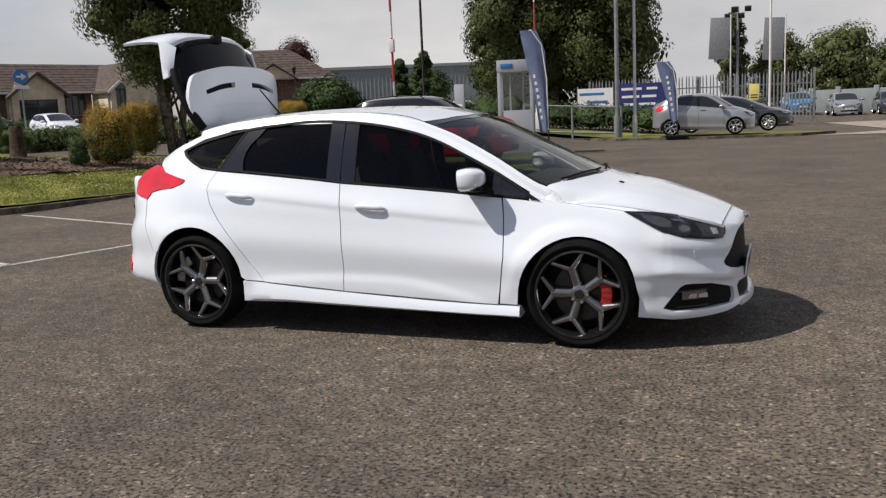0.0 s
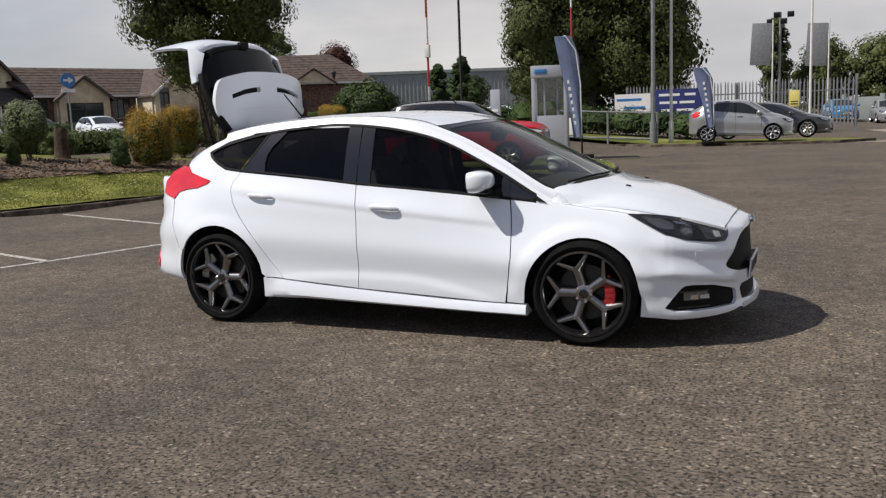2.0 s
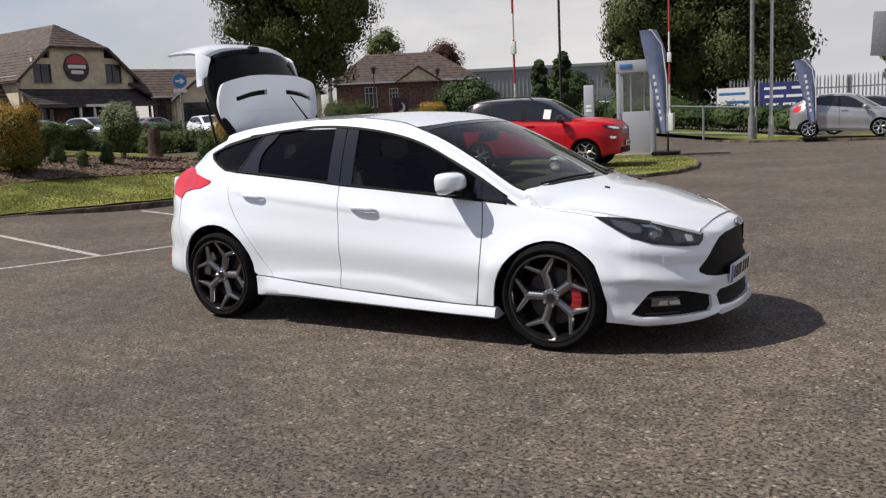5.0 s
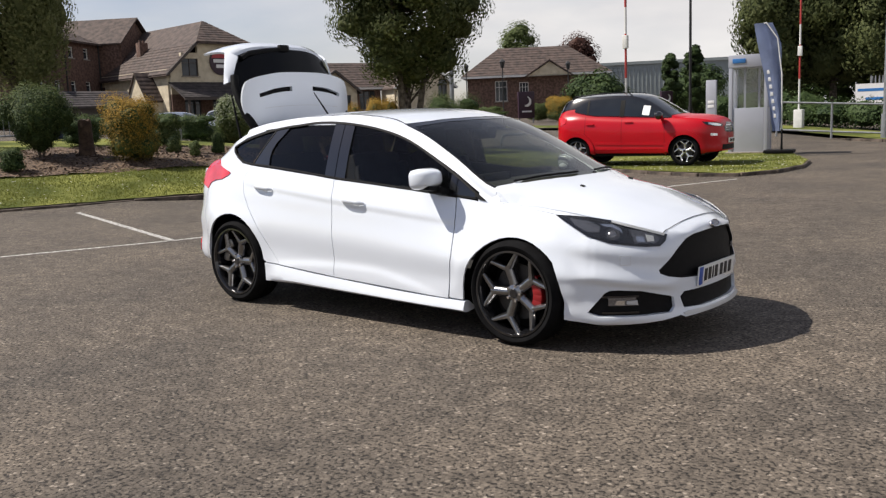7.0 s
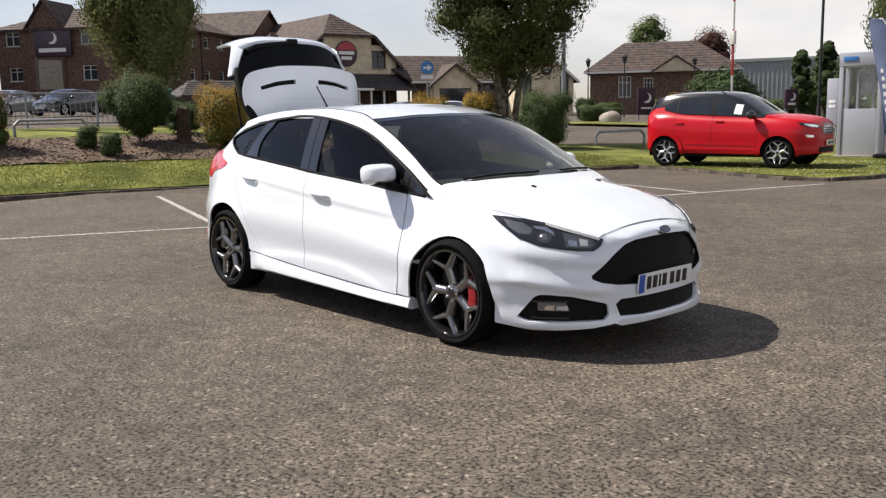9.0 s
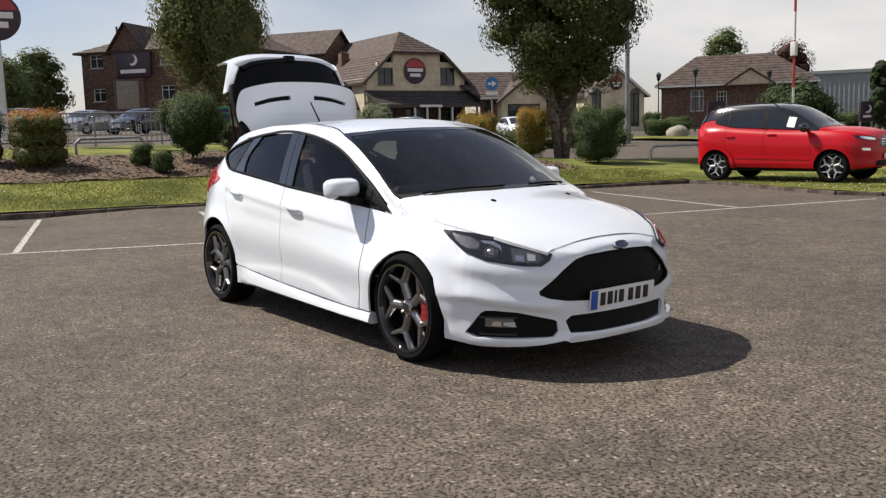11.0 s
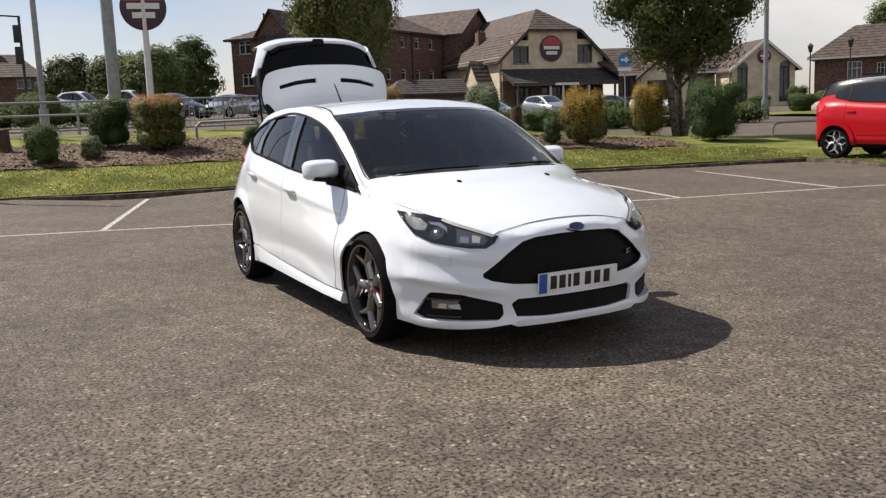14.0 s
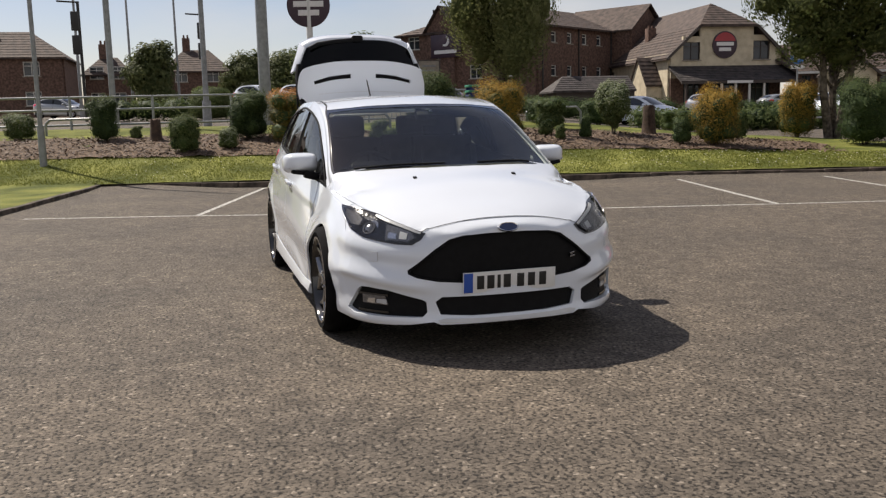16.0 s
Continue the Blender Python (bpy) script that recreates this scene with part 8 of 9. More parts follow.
CARS = [
    ("silver hatchback parked facing out", 6.6, 57.0, -85, SILVER_PAINT, 1.0), ("charcoal hatchback parked in a row", 9.2, 56.2, -88, DARK_PAINT, 1.0), ("blue hatchback parked by the fence", 3.9, 59.5, -80, BLUE_PAINT, 0.95),
    ("silver people carrier parked before the pub", -44.5, 32.9, 2, SILVER_PAINT, 1.1), ("white hatchback parked behind the clipped shrubs", -33.6, 21.4, 30, WHITE, 1.0),
    ("white hatchback parked beyond the golden shrubs", -36.0, 34.6, -25, WHITE, 1.0), ("pale hatchback parked before the pub porch", -47.6, 41.0, 95, SILVER_PAINT, 1.0),
    ("white van on the road beyond the guard rail", -65.0, 5.8, 50, WHITE, 1.5), ("white van on the road before the hotel", -64.6, 9.25, 50, WHITE, 1.5),
    ("silver car parked before the brick houses", -63.0, -8.2, 60, SILVER_PAINT, 1.0), ("charcoal hatchback parked beyond the guard rail", -44.5, 14.0, -58, DARK_PAINT, 1.0), ("grey hatchback parked beyond the guard rail", -49.5, 12.5, -50, SILVER_PAINT, 1.0), ("dark estate car parked beyond the guard rail", -49.0, 9.0, 35, DARK_PAINT, 1.1),
    ("white car parked far along the site road", -22.0, 66.5, 10, WHITE, 1.0), ("white hatchback parked far along the site road", -17.2, 67.0, 10, WHITE, 1.0),
]
for label, x, y, turn, paint, sz in CARS:
    parked_car(label, on_land(x, y), turn, paint, 0.97, 0.97, sz, 0.0, 1.0, None, BRIGHT_ALLOY, 0.31, "cars parked beyond the grass", 5, 18)


# ---- poles, rails, signs ----
def pole(name, label, x, y, h, r0, r1, mat, group="", arm=0.0, base=0.0):
    ob = thing(name, label, "pole", group, on_land(x, y, base))
    bm = bmesh.new()
    rod(bm, (0, 0, -0.2), (0, 0, h), r0, r1, 12)
    part("shaft", bm, mat, ob)
    bm = bmesh.new()
    rod(bm, (0, 0, -0.2), (0, 0, 0.9), r0 * 1.55, r0 * 1.5, 12)
    part("base_sleeve", bm, mat, ob)
    if arm:
        bm = bmesh.new()
        tube(bm, [(0, 0, h - 0.05), (arm * 0.4, 0, h + 0.25), (arm, 0, h + 0.3)], 0.05, 8)
        part("arm", bm, mat, ob)
        bm = bmesh.new()
        box(bm, (0.7, 0.28, 0.14), (arm + 0.25, 0, h + 0.28), (0, 0, 0), 0.04)
        part("lantern", bm, SILVER_PLASTIC, ob)
    return ob


def barrier(x, y, h, label, base):
    """A raised car park barrier: cabinet, banded arm pointing up, small box on it."""
    ob = thing("barrier", label, "barrier", "raised barriers", (x, y, base))
    bm = bmesh.new()
    box(bm, (0.34, 0.34, 1.05), (0, 0, 0.5), (0, 0, 0), 0.02)
    part("cabinet", bm, POLE_WHITE, ob)
    bands = [(0.9, 2.25, POLE_WHITE), (2.25, 3.6, POLE_RED), (3.6, 4.4, POLE_WHITE), (4.4, 5.7, POLE_RED), (5.7, h, POLE_WHITE)]
    for z0, z1, m in bands:
        bm = bmesh.new()
        rod(bm, (0.0, -0.02, z0), (0.0, -0.02, z1), 0.038, 0.036, 10)
        part("arm_band", bm, m, ob)
    bm = bmesh.new()
    box(bm, (0.16, 0.14, 0.40), (0.02, -0.08, 3.35), (0, 0, 0), 0.02)
    part("lamp_box", bm, POLE_WHITE, ob)


barrier(-8.9, 20.5, 8.6, "raised red and white barrier arm behind the island", 0.1)
barrier(-7.3, 32.4, 10.5, "raised red and white barrier arm by the railing", 0.1)
pole("lamp_post", "tall black lamp post", -18.0, 46.5, 11, 0.085, 0.07, POLE_BLACK)
pole("flag_pole", "tall white flag pole by the railing", -2.55, 28.6, 11, 0.06, 0.045, POLE_WHITE)
pole("lamp_post", "tall grey galvanised post by the railing", -3.15, 28.2, 11, 0.085, 0.06, GALV)
COLUMN = (-23.9, -3.05)
pole("lamp_post", "big grey tapered steel mast", -22.9, 1.62, 16, 0.19, 0.15, GALV)
pole("lamp_post", "grey-green lamp column beyond the bank", -27.9, 0.02, 11, 0.105, 0.075, GALV)
pole("flag_pole", "pale grey pole on the grass bank", -15.4, -4.25, 8, 0.052, 0.045, GALV, base=0.07)
pole("lamp_post", "grey-green lamp column behind the planting bed", *COLUMN, 10, 0.10, 0.085, GALV)
pole("lamp_post", "slender lamp column on the far road", -53.5, -6.2, 11, 0.10, 0.06, GALV, "lamp columns on the road", 1.0)
pole("lamp_post", "slender lamp column on the far road", -63.5, -3.4, 12, 0.10, 0.06, GALV, "lamp columns on the road", 1.0)
pole("lamp_post", "slender lamp column on the far road", -63.5, -0.1, 12, 0.10, 0.06, GALV, "lamp columns on the road", 1.0)
pole("lamp_post", "tall grey post beside the parking", -24.5, 31.6, 11, 0.12, 0.10, GALV)
pole("flag_pole", "white pole in front of the palisade fence", 2.2, 38.6, 10, 0.06, 0.05, POLE_WHITE)


def lantern_post(x, y):
    ob = thing("lantern_post", "black heritage lantern post by the hall", "street lamp", "lantern posts", on_land(x, y))
    bm = bmesh.new()
    rod(bm, (0, 0, -0.1), (0, 0, 4.3), 0.06, 0.045, 8)
    part("shaft", bm, POLE_BLACK, ob)
    bm = bmesh.new()
    rod(bm, (0, 0, 4.3), (0, 0, 4.8), 0.13, 0.22, 6)
    rod(bm, (0, 0, 4.8), (0, 0, 5.05), 0.27, 0.03, 6)
    part("lantern", bm, POLE_BLACK, ob)


for x, y in ((-38.6, 56.5), (-38.0, 66.0), (-45, 60)):
    lantern_post(x, y)


def signal_post(x, y):
    ob = thing("traffic_signal", "dark traffic signal column with two heads seen from behind", "traffic light", "traffic signals", on_land(x, y))
    bm = bmesh.new()
    rod(bm, (0, 0, -0.1), (0, 0, 6.6), 0.09, 0.08, 8)
    part("column", bm, POLE_BLACK, ob)
    bm = bmesh.new()
    rod(bm, (0, 0, 6.55), (0, -1.1, 6.6), 0.05, 0.05, 8)
    part("arm", bm, POLE_BLACK, ob)
    for z in (5.5, 4.2):
        bm = bmesh.new()
        box(bm, (0.25, 0.42, 1.05), (0.2, -0.2, z), (0, 0, 0), 0.05)
        part("signal_head", bm, POLE_BLACK, ob)


for x, y in ((-48.4, -5.6), (-55.4, 1.5)):
    signal_post(x, y)


def railing(name, label, a, b, h, rails, spacing, mat=GALV, bars=0.0, r=0.03, base=0.0):
    a, b = Vector(a), Vector(b)
    t = (b - a)
    n = max(1, round(t.length / spacing))
    ob = thing(name, label, "railing", "", (0, 0, 0))
    ends = []
    for i in range(n + 1):
        p = a.lerp(b, i / n)
        z = terrain(p.x, p.y) + base
        ends.append(Vector((p.x, p.y, z)))
        bm = bmesh.new()
        rod(bm, (p.x, p.y, z - 0.1), (p.x, p.y, z + h), r * 1.15, r * 1.15, 8)
        part("post", bm, mat, ob)
    for f in rails:
        for p, q in zip(ends, ends[1:]):
            bm = bmesh.new()
            rod(bm, p + Vector((0, 0, h * f)), q + Vector((0, 0, h * f)), r, r, 8)
            part("rail", bm, mat, ob)
    if bars:
        for p, q in zip(ends, ends[1:]):
            m = max(2, round((q - p).length / bars))
            for k in range(1, m):
                c = p.lerp(q, k / m)
                bm = bmesh.new()
                rod(bm, c + Vector((0, 0, h * rails[-1])), c + Vector((0, 0, h * rails[0])), r * 0.4, r * 0.4, 5)
                part("bar", bm, mat, ob)
    return ob


railing("tube_railing", "grey tube railing along the far verge", (-6.6, 27.6), (-3.0, 28.2), 1.15, (0.97, 0.12), 1.7, base=0.1, r=0.035)
railing("tube_railing", "long grey steel railing beside the road", (-23.3, -14.0), (-23.4, 3.0), 1.1, (0.97, 0.62, 0.2), 2.4, r=0.035)
railing("guard_rail", "grey pedestrian guard rail with upright bars", (-25.4, 3.4), (-24.0, 9.6), 1.1, (0.97, 0.10), 2.0, bars=0.16)


def hoop(x, y, turn, length=1.6):
    ob = thing("hoop_rail", "low grey tubular hoop rail on the grass", "hoop rail", "hoop rails", on_land(x, y, 0.1), turn)
    bm = bmesh.new()
    tube(bm, [(-length / 2, 0, -0.1), (-length / 2, 0, 0.28), (-length / 2 + 0.12, 0, 0.40), (length / 2 - 0.12, 0, 0.42), (length / 2, 0, 0.28), (length / 2, 0, -0.1)], 0.035, 8)
    part("hoop", bm, GALV, ob)


for x, y, a in ((-17.15, 3.45, 70), (-20.5, -3.95, 75), (-19.5, 20.5, 70), (-10.7, 17.4, 66), (-18.0, 9.5, 70)):
    hoop(x, y, a)


def feather_flag(x, y, h, lean, label, base, turn):
    """A tall feather flag: pole, curved cloth with white bars for its lettering, and foot."""
    ob = thing("feather_flag", label, "flag", "feather flags", (x, y, base), turn)
    bm = bmesh.new()
    tube(bm, [(0.30, 0, 0.0), (0.28, 0, h * 0.6), (0.16, 0, h * 0.88), (-0.12, 0, h), (-0.34, 0, h * 0.985)], 0.018, 6)
    part("flag_pole", bm, POLE_WHITE, ob)
    bm = bmesh.new()
    rows = []
    for i in range(25):
        t = i / 24
        z = 0.55 + (h - 0.55) * t
        xr = 0.27 - 0.02 * t - 0.55 * max(0, t - 0.78) ** 1.3 * 3.0
        xl = 0.06 - 0.46 * t + 0.03 * math.sin(5 * t)
        xr = max(xr, xl + 0.02)
        rows.append([bm.verts.new((xl + (xr - xl) * k / 6, 0.05 * math.sin(3 * t + k * 0.9) * lean, z)) for k in range(7)])
    for p, q in zip(rows, rows[1:]):
        for k in range(6):
            bm.faces.new((p[k], p[k + 1], q[k + 1], q[k]))
    bmesh.ops.solidify(bm, geom=bm.faces[:], thickness=0.006)
    cloth = part("cloth", bm, FLAG, ob, "faded blue cloth")
    for i in range(7):
        z = 0.95 + i * 0.19
        bm = bmesh.new()
        t, x = (z - 0.55) / (h - 0.55), 0.13 - 0.03 * i
        k = 6 * (x - (0.06 - 0.46 * t)) / (0.21 + 0.44 * t)
        box(bm, (0.075, 0.016, 0.10), (x, 0.05 * math.sin(3 * t + k * 0.9) * lean, z), (0, 0, 0), 0.004)
        part("lettering_bar", bm, SIGN_WHITE, cloth)
    bm = bmesh.new()
    box(bm, (0.75, 0.6, 0.08), (0.25, 0, 0.02), (0, 0, 0), 0.02)
    rod(bm, (0.30, 0, 0.05), (0.30, 0, 0.6), 0.03, 0.02, 8)
    part("foot", bm, BLACK_TRIM, ob)


feather_flag(-3.85, 18.75, 3.35, 1.0, "blue feather flag with white bars beside the kiosk", 0.12, 12)
feather_flag(-1.12, 26.9, 2.65, 1.0, "blue feather flag with white bars by the silver car", 0.1, 8)


def kiosk():
    ob = thing("kiosk", "grey metal portal kiosk with glazed front on the island", "kiosk", "", (-4.66, 19.55, 0.08), 12)
    w, d, h = 0.92, 0.80, 2.42
    for x in (-w / 2, w / 2):
        for y in (-d / 2, d / 2):
            bm = bmesh.new()
            box(bm, (0.10, 0.10, h), (x, y, h / 2), (0, 0, 0), 0.012)
            part("frame_post", bm, KIOSK_GREY, ob)
    bm = bmesh.new()
    box(bm, (w + 0.12, d + 0.12, 0.34), (0, 0, h + 0.05), (0, 0, 0), 0.02)
    head = part("header", bm, KIOSK_GREY, ob)
    bm = bmesh.new()
    box(bm, (0.34, 0.02, 0.12), (-0.24, -d / 2 - 0.07, h + 0.06), (0, 0, 0), 0.01)
    part("logo_plate", bm, SIGN_BLUE, head, "small plain blue oval plate")
    for y, nm in ((-d / 2, "front_panel"), (d / 2, "rear_panel")):
        bm = bmesh.new()
        box(bm, (w - 0.12, 0.05, 1.2), (0, y, 0.62), (0, 0, 0), 0.01)
        part(nm, bm, KIOSK_GREY, ob)
    for x in (-w / 2, w / 2):
        bm = bmesh.new()
        box(bm, (0.05, d - 0.12, 1.2), (x, 0, 0.62), (0, 0, 0), 0.01)
        part("side_panel", bm, KIOSK_GREY, ob)
    for y in (-d / 2, d / 2):
        bm = bmesh.new()
        box(bm, (w - 0.12, 0.012, h - 1.36), (0, y, 1.24 + (h - 1.36) / 2))
        part("pane", bm, LAMP_CLEAR, ob, smooth=False).visible_shadow = False
    for x in (-0.2, 0.18):
        bm = bmesh.new()
        box(bm, (0.05, 0.05, h - 1.32), (x, d / 2 - 0.03, 1.22 + (h - 1.32) / 2))
        part("mullion", bm, KIOSK_GREY, ob, smooth=False)
    bm = bmesh.new()
    box(bm, (w + 0.25, d + 0.25, 0.06), (0, 0, 0.0), (0, 0, 0), 0.01)
    part("plinth", bm, STONE, ob)


kiosk()


def palisade():
    ob = thing("palisade_fence", "grey galvanised palisade fence with pointed pales", "fence", "", (0, 0, 0))
    a, b = Vector((-6.5, 40.4)), Vector((4.2, 41.0))
    n = round((b - a).length / 0.165)
    bm = bmesh.new()
    prism(bm, [(-0.034, 0.15), (0.034, 0.15), (0.034, 2.25), (0.018, 2.38), (0.0, 2.45), (-0.018, 2.38), (-0.034, 2.25)], 0, 0.02, pose(0, 0, 0, 90, 0, 0))
    me = bpy.data.meshes.new("pale")
    bm.to_mesh(me)
    bm.free()
    me.materials.append(GALV)
    for i in range(n + 1):
        p = a.lerp(b, i / n)
        pale = new("pale", me)
        pale.parent = ob
        pale.matrix_local = pose(p.x, p.y, 0.12 + random.uniform(-0.02, 0.02), 0, random.uniform(-0.6, 0.6), 3.2)
    for z in (0.75, 1.95):
        bm = bmesh.new()
        box(bm, ((b - a).length, 0.05, 0.06), ((a.x + b.x) / 2, (a.y + b.y) / 2 + 0.04, z), (0, 0, 3.2))
        part("fence_rail", bm, GALV, ob, smooth=False)
    for i in range(5):
        p = a.lerp(b, i / 4)
        bm = bmesh.new()
        box(bm, (0.12, 0.12, 2.75 if i == 4 else 2.4), (p.x, p.y + 0.1, 1.3))
        part("fence_post", bm, GALV, ob, smooth=False)
    sign = thing("warning_sign", "small yellow warning sign on the fence", "sign", "", (1.48, 40.57, 0.0))
    bm = bmesh.new()
    box(bm, (0.46, 0.03, 0.78), (0, 0, 1.62), (0, 0, 0), 0.01)
    board = part("board", bm, YELLOW, sign)
    for z in (1.48, 1.36):
        bm = bmesh.new()
        box(bm, (0.32, 0.035, 0.05), (0, -0.004, z))
        part("lettering_bar", bm, INK, board, smooth=False)


palisade()


def banner(x0, y0, x1, y1, z0, z1, mat, label, bars):
    ob = thing("banner", label, "banner", "", ((x0 + x1) / 2, (y0 + y1) / 2, 0), math.degrees(math.atan2(y1 - y0, x1 - x0)))
    w = math.hypot(x1 - x0, y1 - y0)
    bm = bmesh.new()
    box(bm, (w, 0.04, z1 - z0), (0, 0, (z0 + z1) / 2))
    cloth = part("banner_cloth", bm, mat, ob, smooth=False)
    for x, z, l in bars:
        bm = bmesh.new()
        box(bm, (l * w, 0.05, 0.12), (x * w, -0.003, mixed(z0, z1, z)))
        part("lettering_bar", bm, SIGN_WHITE if mat is not SIGN_WHITE else SIGN_BLUE, cloth, smooth=False)
    for s in (-0.5, 0.5):
        bm = bmesh.new()
        rod(bm, (s * w, 0.06, -0.1), (s * w, 0.06, z1 + 0.1), 0.04, 0.04, 8)
        part("banner_post", bm, GALV, ob)


NAVY = material("navy_banner_cloth", (0.014, 0.024, 0.13), 0.7, vary=0.15, scale=2.0, bump=0.2, bump_scale=12)
banner(-6.9, 39.3, -5.15, 39.42, 1.15, 2.15, SIGN_WHITE, "white banner with blue bars for its lettering", ((-0.1, 0.72, 0.7), (0.05, 0.32, 0.6)))
banner(-4.95, 39.44, -2.6, 39.6, 0.95, 2.3, NAVY, "navy blue banner with rows of white bars", ((-0.2, 0.80, 0.42), (0.22, 0.80, 0.22), (-0.22, 0.52, 0.36), (0.16, 0.52, 0.30), (-0.25, 0.24, 0.24), (0.12, 0.24, 0.34)))


def totem(x, y, w, h, mat, label, base=0.0, crescent=False):
    ob = thing("totem_sign", label, "sign", "", on_land(x, y, base), 60 if crescent else 5)
    bm = bmesh.new()
    box(bm, (w, 0.16, h), (0, 0, h / 2 + 0.3), (0, 0, 0), 0.03)
    board = part("board", bm, mat, ob)
    for s in (-0.42, 0.42):
        bm = bmesh.new()
        rod(bm, (s * w, 0, -0.1), (s * w, 0, 0.4), 0.05, 0.05, 8)
        part("leg", bm, GALV, ob)
    for z in ((0.5, 0.4) if not crescent else (0.25,)):
        bm = bmesh.new()
        box(bm, (w * 0.6, 0.18, 0.12), (0, 0, 0.3 + h * z), (0, 0, 0), 0.005)
        part("lettering_bar", bm, SIGN_WHITE, board)
    if crescent:
        bm = bmesh.new()
        r = w * 0.28
        pts = [(r * math.cos(a), r * math.sin(a)) for a in np.linspace(-2.1, 1.3, 14)] + [(-0.25 * r + 0.8 * r * math.cos(a), 0.2 * r + 0.8 * r * math.sin(a)) for a in np.linspace(1.1, -1.7, 12)]
        prism(bm, pts, 0, 0.02, Matrix.Translation((0, -0.09, 0.3 + h * 0.62)) @ pose(0, 0, 0, 90, 0, 0))
        part("crescent", bm, SIGN_WHITE, board)


totem(-10.0, 30.0, 0.42, 1.75, KIOSK_GREY, "grey totem sign by the site road", 0.0)
totem(-31.6, 49.3, 1.3, 1.9, PLUM, "plum totem sign with white crescent", 0.0, True)
totem(-17.0, 41.0, 0.75, 1.0, PLUM, "small plum sign board with white bar", 0.5, True)


def arrow_sign(x, y, label, z, r=0.48):
    ob = thing("arrow_sign", label, "road sign", "", on_land(x, y), 62)
    bm = bmesh.new()
    rod(bm, (0, 0.05, -0.1), (0, 0.05, z + r), 0.05, 0.05, 8)
    part("post", bm, GALV, ob)
    bm = bmesh.new()
    lathe(bm, [(0, -0.03), (r, -0.03), (r, 0.02), (0, 0.02)], 28, Matrix.Translation((0, 0, z)))
    disc = part("disc", bm, SIGN_BLUE, ob, "blue disc with white arrow")
    bm = bmesh.new()
    prism(bm, [(-0.26, -0.06), (0.02, -0.06), (0.02, -0.2), (0.3, 0.0), (0.02, 0.2), (0.02, 0.06), (-0.26, 0.06)], 0, 0.012, Matrix.Translation((0, -0.032, z)) @ pose(0, 0, 0, 90, 0, 0))
    part("arrow", bm, SIGN_WHITE, disc)
    bm = bmesh.new()
    box(bm, (0.78, 0.04, 0.20), (0, 0, z - r - 0.16), (0, 0, 0), 0.01)
    part("sub_plate", bm, SIGN_WHITE, ob)


arrow_sign(-37.3, 33.8, "blue round arrow sign on a grey post", 3.5, 0.42)


def mast_sign():
    ob = thing("pub_mast_sign", "round plum and red pub sign on a pale mast", "sign", "", on_land(-39.6, 5.9), 78)
    bm = bmesh.new()
    rod(bm, (0, 0, -0.2), (0, 0, 6.3), 0.17, 0.15, 12)
    part("mast", bm, POLE_WHITE, ob)
    round_sign(ob, (0, -0.06, 5.55), 1.08, 0, "board_round")


mast_sign()


def far_flag(x, y, h):
    ob = thing("banner_flag", "tall grey banner flag on a pole beyond the fence", "flag", "flags beyond the fence", on_land(x, y), 5)
    bm = bmesh.new()
    rod(bm, (0, 0, 0), (0, 0, h), 0.06, 0.05, 8)
    part("flag_pole", bm, POLE_WHITE, ob)
    bm = bmesh.new()
    box(bm, (1.5, 0.03, 3.2), (-0.85, 0, h - 1.8), (0, 3, 0), 0.01)
    part("cloth", bm, GALV, ob)


far_flag(-0.8, 69, 7.4)
far_flag(3.2, 69.2, 7.2)


def floodlight():
    ob = thing("floodlight_mast", "dark floodlight mast with clustered lamps", "floodlight", "", on_land(-0.3, 69.5))
    bm = bmesh.new()
    rod(bm, (0, 0, 0), (0, 0, 8.0), 0.12, 0.08, 8)
    part("mast", bm, GALV, ob)
    for i in range(4):
        bm = bmesh.new()
        box(bm, (0.5, 0.3, 0.4), (-0.75 + 0.5 * i, 0, 7.3 + 0.5 * (i % 2)), (20, 0, 0), 0.05)
        part("flood_lamp", bm, POLE_BLACK, ob)


floodlight()


# ---- far things ----
def shed():
    ob = thing("warehouse", "large grey-green metal-clad warehouse", "building", "", (-52.0, 92.0, 0.0), 24)
    bm = bmesh.new()
    box(bm, (26, 12, 7.0), (12, 6, 3.4), (0, 0, 0), 0.05)
    part("cladding", bm, CLADDING, ob)
    bm = bmesh.new()
    for i in range(52):
        box(bm, (0.08, 0.06, 6.6), (-0.8 + i * 0.5, -0.03, 3.3))
    tagged(part("cladding_rib", bm, CLADDING, ob, smooth=False), kind="stuff")
    bm = bmesh.new()
    box(bm, (26.4, 12.4, 0.35), (12, 6, 6.95))
    part("parapet", bm, CLADDING, ob, smooth=False)


shed()


def wall_far():
    ob = thing("boundary_wall", "grey concrete boundary wall beyond the car rows", "wall", "", (14, 63.5, 0), 0)
    bm = bmesh.new()
    box(bm, (20, 0.3, 1.7), (0, 0, 0.8), (0, 0, 0), 0.02)
    part("wall_face", bm, CLADDING, ob)
    for i in range(9):
        bm = bmesh.new()
        box(bm, (0.3, 0.4, 1.9), (-9.8 + i * 2.45, 0, 0.9), (0, 0, 0), 0.02)
        part("pier", bm, CLADDING, ob)


wall_far()
pad = [(3.6, 27.0), (30, 26.0), (34, 45), (4.6, 41), (6.6, 30)]
PAVING = material("pale_paved_drive", (0.23, 0.185, 0.15), 0.9, vary=0.15, scale=3, bump=0.3, bump_scale=40, second=(0.30, 0.25, 0.21))
structure("paved_drive", sheet_of(pad, 1.5, 0.02), PAVING, "pale brown paved drive by the fence", "pavement")

